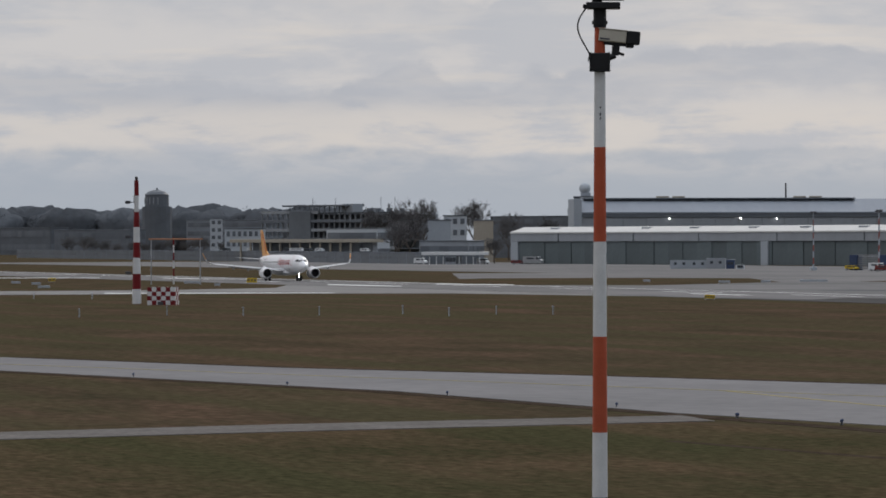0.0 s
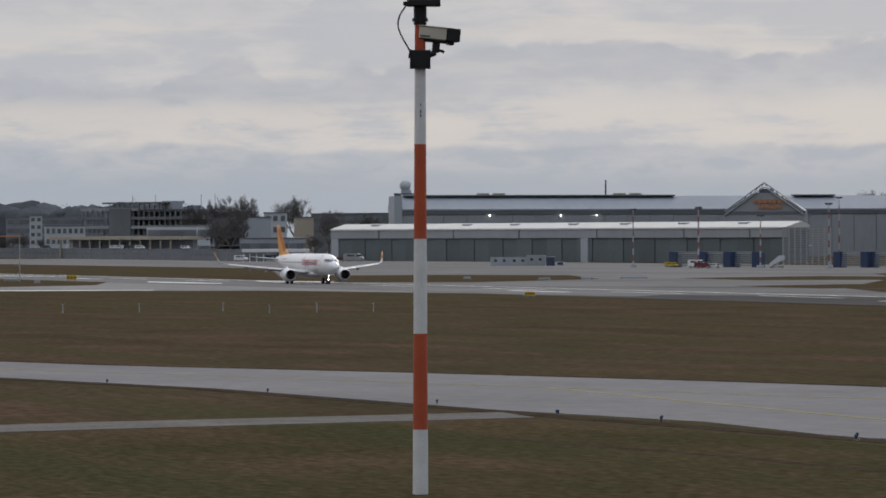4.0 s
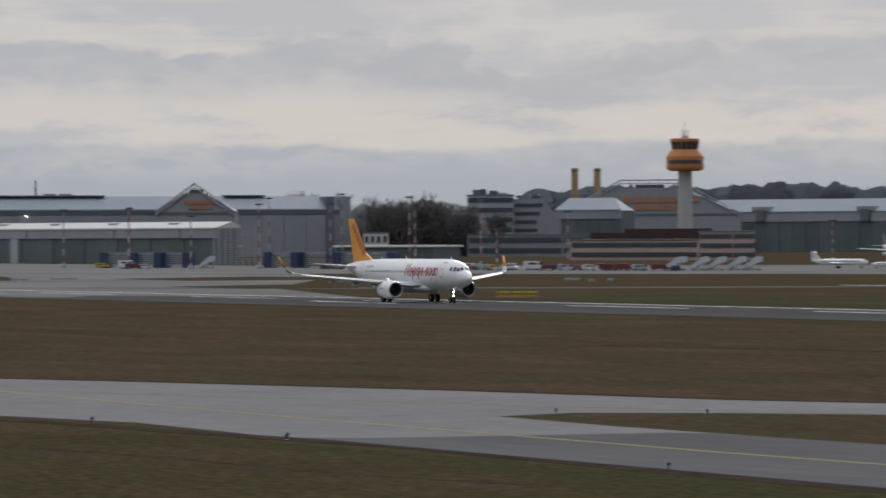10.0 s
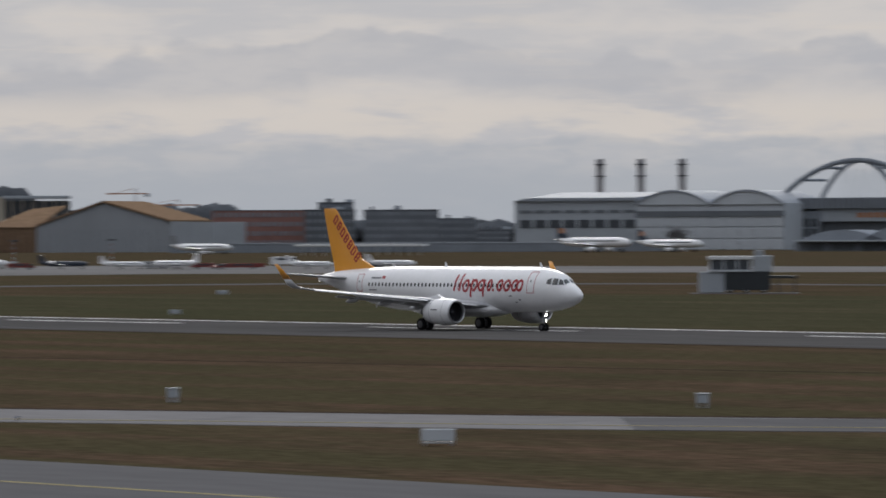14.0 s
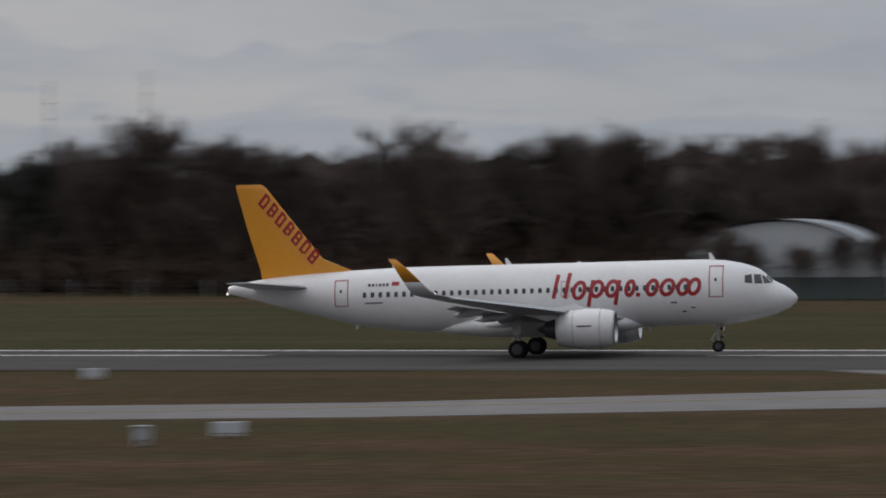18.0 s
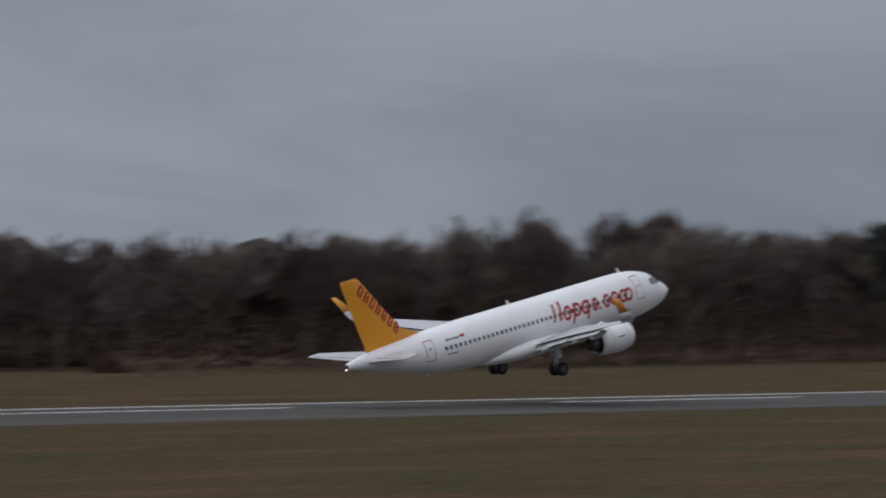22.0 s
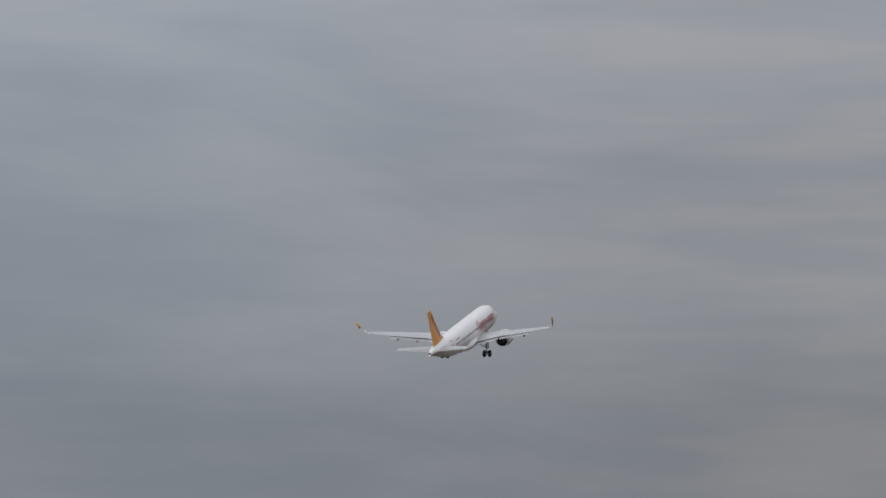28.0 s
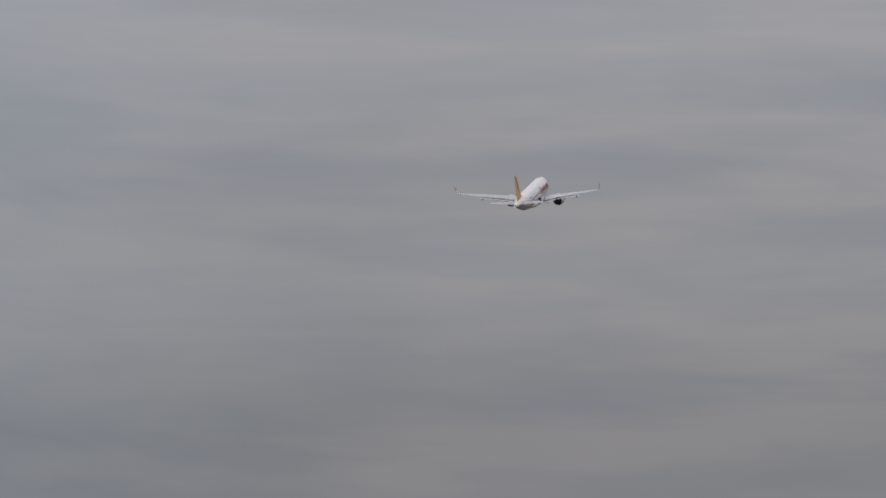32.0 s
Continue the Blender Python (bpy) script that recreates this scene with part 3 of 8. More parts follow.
# wide concrete taxiway that comes in from the west and runs on to the runway
far_edge = [(-900, -118), (-357, 80), (-318, 93), (-291, 107), (-266, 118), (-240, 127), (-217, 133), (-169, 156), (-142, 171.5), (-119.7, 186.5), (-87, 208), (-68, 211.5), (-44, 219), (-11, 243), (-24, 266)]
near_edge = [(-880, -170), (-320, 72), (-267, 85), (-227, 88), (-205, 111), (-200.8, 122.6), (-171, 138), (-157, 146), (-134, 161), (-110.6, 172.5), (-78, 194), (-63, 198), (-41, 203.5), (-6, 220.5), (70, 252)]
sheet("road_taxiway_link", far_edge[:10] + [(-87, 208), (-68, 211.5), (-44, 219), (-24, 233), (-11, 243), (-25, 264.6), (91.8, 264.4), (138.6, 263.9), (120.4, 262.1), (88.5, 254.9), (59.3, 247.6), (10, 230.3), (-6, 220.5), (-41, 203.5), (-63, 198), (-78, 194), (-110.6, 172.5), (-134, 161), (-157, 146), (-172, 138.6), (-185, 132.3), (-195.2, 128.7), (-201.5, 123.4), (-206.2, 117), (-204.5, 111.3), (-190.7, 110.4), (-170, 110.5), (-176, 93.2), (-192, 91.5), (-208, 92.4), (-227, 88.5), (-267, 85), (-320, 72), (-880, -130)],
      0.03, CONCRETE, "pale concrete taxiway curving towards the runway")
# asphalt branch that runs along in front of the terrace
sheet("road_taxiway_near", [(-188, 92), (-186, 94.2), (-184.2, 102), (-183, 108.8), (-181, 110.2), (-168, 110.7), (-139, 112), (-85, 114), (60, 119), (400, 130), (400, 108), (60, 97), (-60, 92), (-154, 92)],
      0.036, ASPHALT_DARK, "dark asphalt taxiway with a yellow centre line")
sheet("road_patch_dark", [(-162.6, 158.3), (-142, 171.7), (-119.7, 186.7), (-87, 208.2), (-69.6, 210.8), (-62.8, 197.6), (-78, 193.8), (-110.6, 172.3), (-134, 160.8), (-152, 149)],
      0.036, ASPHALT_DARK, "darker asphalt stretch of the taxiway")
sheet("road_service", [(-224, 87.5), (-221, 64.3), (-217.3, 48.6), (-205, -20), (-196, -20), (-209.3, 46.8), (-212.6, 61.9), (-216.7, 86.5)],
      0.034, GRAVEL, "narrow grey gravel service road across the grass")

sheet("ground_turf_near", [(-196, -20), (-209, 46.8), (-212, 62), (-214, 84), (-190, 89), (-150, 90.5), (-60, 90), (60, 95), (400, 106), (400, -60), (-150, -60)], 0.012, TURF_GREEN, "greener turf before the terrace")
sheet("ground_turf_far", [(-590, 306), (130, 304.5), (90, 385), (0, 400), (-150, 470), (-250, 560), (-420, 480), (-540, 440)], 0.012, TURF_FAR, "greener turf beyond the runway")


def line(name, pts, w, z, material, label):
    """A painted line of width w along points."""
    bm = bmesh.new()
    for (x0, y0), (x1, y1) in zip(pts, pts[1:]):
        d = Vector((x1 - x0, y1 - y0)).normalized() * (w / 2)
        slab(bm, [(x0 - d.y, y0 + d.x), (x0 + d.y, y0 - d.x), (x1 + d.y, y1 - d.x), (x1 - d.y, y1 + d.x)], z - 0.03, z)
    return tagged(part(name, bm, material), label, kind="structure")


line("trim_edge_line", [(-1850, 301.8), (1850, 301.8)], 0.9, 0.045, PAINT_WHITE, "white painted line along the far runway edge")
line("trim_far_line", [(-679.2, 441.0), (-660.4, 444.9)], 1.5, 0.045, PAINT_WHITE, "white painted bar on the far taxiway")
line("trim_edge_line_near", [(-1850, 268.6), (1850, 268.6)], 0.5, 0.040, ASPHALT, "worn line along the near runway edge")
for i in range(-27, 28):
    x0 = -35 + i * 60
    line("trim_centre_dash", [(x0, 291.4), (x0 + 30, 291.4)], 0.75, 0.045, PAINT_WHITE, "white painted runway centre dash")
for x0 in (-1000, -720, -575, -425, 150, 420):
    line("trim_touchdown_bar", [(x0, 283.0), (x0 + 26, 283.0)], 1.8, 0.045, PAINT_WHITE, "white painted touchdown bar on the runway")
line("trim_taxi_line", [(-260, 104), (-205, 101.5), (-165.3, 100.9), (-127, 101.8), (-60, 103.5), (100, 108)], 0.35, 0.05, PAINT_YELLOW, "faded yellow taxiway centre line")
line("trim_taxi_line_link", [(-700, -58), (-330, 78), (-262, 103), (-205, 124), (-150, 155), (-95, 192), (-50, 210), (0, 237), (70, 275)], 0.3, 0.05, PAINT_YELLOW, "faded yellow taxiway centre line")
line("ground_verge", [(-700, -80), (-320, 70.6), (-267, 83.8), (-228, 87.4), (-192, 90.4), (-176, 92.0), (-150, 91.0), (-60, 91.0), (60, 96), (300, 104)], 1.6, 0.02, VERGE, "strip of bare soil along the taxiway edge")
line("ground_verge_far", [(-357, 81.2), (-318, 94.4), (-291, 108.4), (-266, 119.4), (-240, 128.4), (-217, 134.4), (-169, 157.4), (-142, 173)], 1.3, 0.02, VERGE, "strip of bare soil along the taxiway edge")
line("ground_verge_runway", [(-620, 263.6), (-50, 263.6)], 1.6, 0.02, VERGE, "strip of bare soil along the runway edge")
line("ground_ditch", [bearing(-39.5, 716), bearing(-37.7, 708), bearing(-35.5, 698), bearing(-31, 690)], 5.0, 0.03, VERGE, "dark ditch across the far grass")
line("ground_rut", [(-196, 76), (-175, 79), (-158, 79.5), (-148, 82)], 0.7, 0.018, VERGE, "dark rut in the grass")
line("ground_rut_mid", [(-330, 190), (-270, 205), (-190, 222)], 0.9, 0.018, VERGE, "dark rut in the grass")
# white streaks: painted bars, and wet pavement sheen put in as white sheets
for a0, a1, d0, d1, w in ((-73.19, -72.25, 952, 912, 14), (-76.05, -73.12, 806, 800, 8), (-77.5, -76.1, 1150, 1140, 12), (-71.8, -70.8, 955, 935, 10), (-75.3, -74.4, 1120, 1090, 9)):
    pts = [bearing(a0, d0), bearing((a0 + a1) / 2, (d0 + d1) / 2), bearing(a1, d1), bearing(a1, d1 - w * .6), bearing((a0 + a1) / 2, (d0 + d1) / 2 - w), bearing(a0, d0 - w)]
    sheet("trim_pale_streak", pts, 0.052, PAINT_WHITE, "white streak on the pavement, for painted bars and wet sheen")
hatch = bmesh.new()
for i in range(4):
    x0 = -88 + i * 2.0
    slab(hatch, [(x0, 207 - i * 1.2), (x0 + 1.0, 207 - i * 1.2), (x0 + 5, 197 - i * 0.6), (x0 + 4, 197 - i * 0.6)], 0.0, 0.05)
tagged(part("trim_yellow_hatch", hatch, PAINT_YELLOW), "yellow painted hatching on the taxiway", kind="structure")

# ======== the airliner ========
# local axes: x forward, y to its left, z up; the origin lies on the ground under the main gear, 17.71 m behind the nose
NOSE = 17.71
SECTIONS = [(-0.2, 3.40, 0.03, 0.03), (-0.12, 3.39, 0.24, 0.23), (0.13, 3.39, 0.44, 0.46), (0.4, 3.42, 0.63, 0.67), (0.78, 3.455, 0.85, 0.875),
            (1.32, 3.475, 1.11, 1.115), (1.76, 3.62, 1.28, 1.37), (2.3, 3.765, 1.46, 1.635), (3.4, 3.855, 1.72, 1.925), (4.47, 3.905, 1.87, 2.075), (5.4, 3.925, 1.94, 2.135), (7.0, 3.93, 1.975, 2.16), (24.5, 3.93, 1.975, 2.16),
            (27.0, 4.01, 1.92, 2.03), (29.5, 4.19, 1.72, 1.76), (32.0, 4.44, 1.36, 1.38), (34.5, 4.68, 0.93, 0.96), (36.5, 4.82, 0.52, 0.55),
            (37.5, 4.85, 0.31, 0.33), (37.8, 4.84, 0.24, 0.25)]
SEC = np.array(SECTIONS)


def section(d):
    i = int(np.clip(np.searchsorted(SEC[:, 0], d) - 1, 0, len(SEC) - 2))
    # smooth the shape between the stations
    k = (d - SEC[i, 0]) / (SEC[i + 1, 0] - SEC[i, 0])
    lo, hi = max(i - 1, 0), min(i + 2, len(SEC) - 1)
    p0, p1, p2, p3 = SEC[lo, 1:], SEC[i, 1:], SEC[i + 1, 1:], SEC[hi, 1:]
    h = SEC[i + 1, 0] - SEC[i, 0]
    m1 = (p2 - p0) / (SEC[i + 1, 0] - SEC[lo, 0]) * h if i > 0 else (p2 - p1)
    m2 = (p3 - p1) / (SEC[hi, 0] - SEC[i, 0]) * h
    if 6.9 < SEC[i, 0] < 24:
        m1, m2 = m1 * 0, m2 * 0
    return (2 * k**3 - 3 * k**2 + 1) * p1 + (k**3 - 2 * k**2 + k) * m1 + (-2 * k**3 + 3 * k**2) * p2 + (k**3 - k**2) * m2


def skin(d, th, side, off=0.0):
    """A point on the fuselage skin: d metres behind the nose, th degrees above the middle, side -1 right, 1 left."""
    zc, ry, rz = section(d)
    c, s = math.cos(radians(th)), math.sin(radians(th))
    return Vector((NOSE - d, side * (ry + off) * c, zc + (rz + off) * s))


def angle_at(d, z):
    zc, ry, rz = section(d)
    return math.degrees(math.asin(max(-0.999, min(0.999, (z - zc) / rz))))


def patch(bm, quad, side, off, nu=4, nv=4):
    """A curved plate on the skin; quad: four (d, z) corners in order."""
    (a, b, c, e) = quad
    rows = []
    for i in range(nu + 1):
        u = i / nu
        row = []
        for j in range(nv + 1):
            v = j / nv
            d = (a[0] * (1 - u) + b[0] * u) * (1 - v) + (e[0] * (1 - u) + c[0] * u) * v
            z = (a[1] * (1 - u) + b[1] * u) * (1 - v) + (e[1] * (1 - u) + c[1] * u) * v
            row.append(bm.verts.new(skin(d, angle_at(d, z), side, off)))
        rows.append(row)
    for i in range(nu):
        for j in range(nv):
            bm.faces.new((rows[i][j], rows[i + 1][j], rows[i + 1][j + 1], rows[i][j + 1]))
    return bm


def foil(d, y, z, chord, thick, span_dir, twist=0.0, n=10):
    """A ring of an aerofoil with its leading edge at d, y, z; span_dir lies in the y-z plane."""
    sy, sz = span_dir
    ny, nz = -sz, sy
    pts = []
    xs = [0.5 - 0.5 * math.cos(math.pi * i / n) for i in range(n + 1)]
    prof = [5 * thick * (0.2969 * math.sqrt(x) - 0.126 * x - 0.3516 * x * x + 0.2843 * x**3 - 0.1015 * x**4) for x in xs]
    upper = [(x, t) for x, t in zip(xs, prof)]
    lower = [(x, -t * 0.75) for x, t in zip(xs, prof)][1:-1][::-1]
    for x, t in upper + lower:
        h = t * chord - math.tan(radians(twist)) * x * chord
        pts.append(Vector((NOSE - d - x * chord, y + ny * h, z + nz * h)))
    return pts


airliner = empty("airliner", pose(FLIGHT[0][1], RUNWAY_Y, 0),
                 "white twin-engine airliner with an orange tail, taking off from the runway", "airliner")

# fuselage
bm = bmesh.new()
ds = [-0.2, -0.17, -0.12, 0.0, 0.13, 0.25, 0.4, 0.58, 0.78, 1.05, 1.32, 1.54, 1.76, 2.03, 2.3, 2.85, 3.4, 3.95, 4.47, 5.4, 6.2, 7.0, 11.0, 15.0, 20.0, 24.5, 25.7, 27.0, 28.2, 29.5, 30.7, 32.0, 33.2, 34.5, 35.5, 36.5, 37.1, 37.5, 37.8]
loft(bm, [[(lambda s: Vector((NOSE - d, s[1] * math.cos(2 * math.pi * i / 36), s[0] + s[2] * math.sin(2 * math.pi * i / 36))))(section(d)) for i in range(36)] for d in ds])
fuselage = part("fuselage", bm, WHITE, airliner, "glossy white painted fuselage", smooth=True)
bm = bmesh.new()
lathe(bm, [(NOSE - 37.86, 0.2), (NOSE - 37.74, 0.235)], "x", (0, 0, 4.84), 16)
part("exhaust_ring", bm, DARK_METAL, fuselage, "dark exhaust of the tail cone")
bm = bmesh.new()
lathe(bm, [(-0.06, 0.05), (0, 0.1), (0.06, 0.05)], "x", (NOSE - 37.9, 0, 4.62), 8)
part("tail_lamp", bm, NAVLIGHT, fuselage)
# belly fairing
bm = bmesh.new()
rings = []
for d, w, h, zc in [(9.8, 0.5, 0.15, 1.95), (10.8, 1.6, 0.5, 2.05), (12.2, 2.05, 0.85, 2.15), (15, 2.15, 0.95, 2.2), (18.5, 2.15, 0.95, 2.2), (20.5, 1.95, 0.8, 2.15), (22.5, 1.2, 0.5, 2.05), (23.8, 0.4, 0.12, 1.9)]:
    rings.append([Vector((NOSE - d, w * math.copysign(abs(math.cos(a)) ** 0.7, math.cos(a)), zc + h * math.sin(a))) for a in [2 * math.pi * i / 20 for i in range(20)]])
loft(bm, rings)
part("belly_fairing", bm, WHITE, airliner, smooth=True)

# cockpit windows
for side in (-1, 1):
    for quad in ([(1.42, 4.42), (1.86, 4.42), (2.02, 4.97), (1.80, 4.85)], [(1.93, 4.42), (2.45, 4.43), (2.52, 5.03), (2.09, 5.00)], [(2.58, 4.44), (3.08, 4.52), (3.08, 4.97), (2.66, 5.04)]):
        part("cockpit_window", patch(bmesh.new(), quad, side, 0.018), COCKPIT, fuselage)
# front panes straddle the nose
for side in (-1, 1):
    bm = bmesh.new()
    rows = []
    for u in (0.0, 0.5, 1.0):
        row = []
        for d, z in ((1.36 + 0.02 * u, 4.42), (1.74, 4.83)):
            th = angle_at(d, z) * (1 - u) + 84 * u
            row.append(bm.verts.new(skin(d, th, side, 0.018)))
        rows.append(row)
    for r0, r1 in zip(rows, rows[1:]):
        bm.faces.new((r0[0], r1[0], r1[1], r0[1]))
    part("cockpit_window", bm, COCKPIT, fuselage)

# cabin windows: one mesh a window on the straight part, shared between alike ones
def window_mesh(side):
    bm = bmesh.new()
    zc, ry, rz = section(15)
    pts = []
    for k in range(10):
        a = 2 * math.pi * k / 10
        u = 0.125 * math.copysign(abs(math.cos(a)) ** 0.6, math.cos(a))
        v = 0.175 * math.copysign(abs(math.sin(a)) ** 0.6, math.sin(a))
        z = 4.33 + v
        th = math.asin((z - zc) / rz)
        pts.append((u, side * (ry + 0.016) * math.cos(th), zc + (rz + 0.016) * math.sin(th)))
    top = [bm.verts.new(p) for p in pts]
    low = [bm.verts.new((p[0], p[1] - side * 0.03, p[2])) for p in pts]
    bm.faces.new(top)
    for k in range(10):
        bm.faces.new((top[k], top[(k + 1) % 10], low[(k + 1) % 10], low[k]))
    bmesh.ops.recalc_face_normals(bm, faces=bm.faces[:])
    me = bpy.data.meshes.new("cabin_window")
    bm.to_mesh(me)
    bm.free()
    me.materials.append(GLASS_DARK)
    return me


for side in (-1, 1):
    me = window_mesh(side)
    for k in range(42):
        d = 6.9 + k * 0.533
        if d > 28.4:
            continue
        if 7.0 < d < 24.5:
            ob = new("cabin_window", me)
            ob.parent = fuselage
            ob.location = (NOSE - d, 0.0, 0.0)
        else:
            part("cabin_window", patch(bmesh.new(), [(d - .12, 4.16), (d + .12, 4.16), (d + .12, 4.5), (d - .12, 4.5)], side, 0.018, 1, 2), GLASS_DARK, fuselage)

# doors: an outline and a small pane
def outline(bm, d0, d1, z0, z1, w, side, off):
    patch(bm, [(d0, z0), (d1, z0), (d1, z0 + w), (d0, z0 + w)], side, off, 2, 1)
    patch(bm, [(d0, z1 - w), (d1, z1 - w), (d1, z1), (d0, z1)], side, off, 2, 1)
    patch(bm, [(d0, z0), (d0 + w, z0), (d0 + w, z1), (d0, z1)], side, off, 1, 6)
    patch(bm, [(d1 - w, z0), (d1, z0), (d1, z1), (d1 - w, z1)], side, off, 1, 6)


def ribbon(bm, pts, w, side, off=0.016):
    """A painted stroke of width w on the skin along (d, z) points."""
    rows = []
    for i, (d, z) in enumerate(pts):
        a, b = pts[max(i - 1, 0)], pts[min(i + 1, len(pts) - 1)]
        t = Vector((b[0] - a[0], b[1] - a[1])).normalized()
        rows.append([bm.verts.new(skin(d + n[0], angle_at(d, z + n[1]), side, off)) for n in ((-t.y * w / 2, t.x * w / 2), (t.y * w / 2, -t.x * w / 2))])
    for (a, b), (c, e) in zip(rows, rows[1:]):
        bm.faces.new((a, b, e, c))


def upright(u, v0, v1):
    return [(u, v0 + (v1 - v0) * k / 6) for k in range(7)]


def hoop(u, v, ru, rv):
    return [(u + ru * math.cos(2 * math.pi * k / 20), v + rv * math.sin(2 * math.pi * k / 20)) for k in range(21)]


LIVERY = [[upright(.35, 0, 1.55)], [upright(1.1, 0, 1.65)], [hoop(1.95, .5, .36, .52)],
          [upright(2.75, -.58, 1.15), hoop(3.12, .56, .36, .48)], [hoop(4.12, .56, .36, .48), upright(4.5, -.5, 1.1)], [hoop(5.3, .56, .25, .46)],
          [upright(5.9, 0, .25)], [hoop(6.75, .56, .32, .47)], [hoop(7.75, .56, .40, .47)], [hoop(8.8, .56, .34, .47), hoop(9.5, .56, .34, .47)]]

for side in (-1, 1):
    for d0, d1, z0, z1 in ((4.45, 5.4, 3.62, 5.66), (29.35, 30.3, 3.6, 5.35)):
        bm = bmesh.new()
        outline(bm, d0, d1, z0, z1, 0.07, side, 0.014)
        door = part("door", bm, DOORLINE, fuselage, "passenger door with a reddish outline")
    bm = bmesh.new()
    outline(bm, 14.55, 15.1, 3.9, 4.9, 0.035, side, 0.014)
    part("exit_hatch", bm, DOORLINE, fuselage)
    for dd, z in ((4.95, 4.75), (29.85, 4.6)):
        part("door_pane", patch(bmesh.new(), [(dd - .07, z - .1), (dd + .07, z - .1), (dd + .07, z + .1), (dd - .07, z + .1)], side, 0.02, 1, 1), GLASS_DARK, fuselage)
    # registration, flag and small notices as plain bars
    for k, (d0, w) in enumerate(((28.0, .17), (27.75, .17), (27.48, .1), (27.28, .17), (27.03, .17), (26.78, .17))):
        part("registration_bar", patch(bmesh.new(), [(d0, 4.88), (d0 - w, 4.88), (d0 - w, 5.06), (d0, 5.06)], side, 0.014, 1, 1), DARKTEXT, fuselage)
    part("flag_mark", patch(bmesh.new(), [(26.4, 4.9), (25.9, 4.9), (25.9, 5.15), (26.4, 5.15)], side, 0.014, 1, 1), RED, fuselage)
    for d0, d1, z in ((28.2, 27.0, 3.75), (7.9, 7.5, 3.3), (7.2, 6.9, 2.7), (6.6, 6.3, 2.95)):
        part("notice_bar", patch(bmesh.new(), [(d0, z), (d1, z), (d1, z + .09), (d0, z + .09)], side, 0.014, 2, 1), DARKTEXT, fuselage)
    # livery mark: a row of slanted red bars and rings
    for strokes in LIVERY:
        bm = bmesh.new()
        for pts in strokes:
            ribbon(bm, [(15.95 - u - 0.2 * v, 3.78 + v) for u, v in pts], 0.25, side)
        part("livery_mark", bm, RED, fuselage, "dark red slanted livery shape")
# aerials
for d, h in ((5.1, 0.5), (18.6, 0.45), (13.8, 0.12), (26.2, 0.28)):
    bm = bmesh.new()
    top = section(d)[0] + section(d)[2] - 0.04
    loft(bm, [foil(d, 0, top, 0.42, 0.18, (0, 1), n=4), foil(d + 0.32, 0, top + h, 0.16, 0.18, (0, 1), n=4)])
    part("aerial", bm, WHITE, fuselage)
for d in (9.3, 21.5, 28.9):
    bm = bmesh.new()
    low = section(d)[0] - section(d)[2] + 0.04
    loft(bm, [foil(d, 0, low, 0.35, 0.18, (0, 1), n=4), foil(d + 0.2, 0, low - 0.3, 0.16, 0.18, (0, 1), n=4)])
    part("aerial", bm, WHITE, fuselage)

# fin with rudder
def fin_ring(d, z, chord, t):
    r = foil(d, 0, z, chord, t, (0, 1), n=10)
    return r


bm = bmesh.new()
loft(bm, [fin_ring(30.5, 5.3, 5.0, .1), fin_ring(30.75, 6.05, 4.82, .095), fin_ring(33.05, 9.0, 3.4, .09), fin_ring(35.05, 11.58, 2.06, .085), fin_ring(35.4, 11.85, 1.72, .05)])
fin = part("fin", bm, ORANGE, airliner, "tall orange tail fin", smooth=False)
bm = bmesh.new()
loft(bm, [[(NOSE - 28.9, .05, 5.75), (NOSE - 31.5, .22, 5.5), (NOSE - 31.5, -.22, 5.5), (NOSE - 28.9, -.05, 5.75)], [(NOSE - 29.3, .03, 5.92), (NOSE - 31.6, .16, 6.9), (NOSE - 31.6, -.16, 6.9), (NOSE - 29.3, -.03, 5.92)]])
part("fin_fillet", bm, ORANGE, fin)
def fin_point(d, z, side):
    """A point just off the fin's skin."""
    le = np.interp(z, [6.05, 9.0, 11.58], [30.75, 33.05, 35.05])
    ch = np.interp(z, [6.05, 9.0, 11.58], [4.82, 3.4, 2.06])
    xr = min(max((d - le) / ch, 0.02), 0.98)
    t = 5 * .095 * (0.2969 * math.sqrt(xr) - 0.126 * xr - 0.3516 * xr * xr + 0.2843 * xr**3 - 0.1015 * xr**4) * ch
    return Vector((NOSE - d, side * (t + 0.03), z))


# plain red bars in pairs with short cross bars, in a row along the fin's leading edge
A0, A1 = Vector((35.30, 10.86)), Vector((31.52, 6.50))
RUN = (A1 - A0).normalized()
OUT = Vector((-RUN.y, RUN.x)) * -1
TAIL_BARS = ((0, 1), (0, 1, .5), (0, 1), (0, 1, .5), (.5, 0, 1), (0, 1), (.5, 0, 1))
for side in (-1, 1):
    for k, cross in enumerate(TAIL_BARS):
        bm = bmesh.new()
        s0 = (A1 - A0).length * k / 7
        quads = [((0, 0), (.19, 0), (.19, .9), (0, .9)), ((.40, .1 if k % 2 else 0), (.56, .1 if k % 2 else 0), (.56, .82), (.40, .82))]
        quads += [((.19, c * .74), (.40, c * .74), (.40, c * .74 + .15), (.19, c * .74 + .15)) for c in cross]
        for q in quads:
            ps = [A0 + RUN * (s0 + u - .18 * v) + OUT * (v - .45) for u, v in q]
            bm.faces.new([bm.verts.new(fin_point(p.x, p.y, side)) for p in ps])
        part("tail_mark", bm, RED, fin, "red shape on the tail fin")
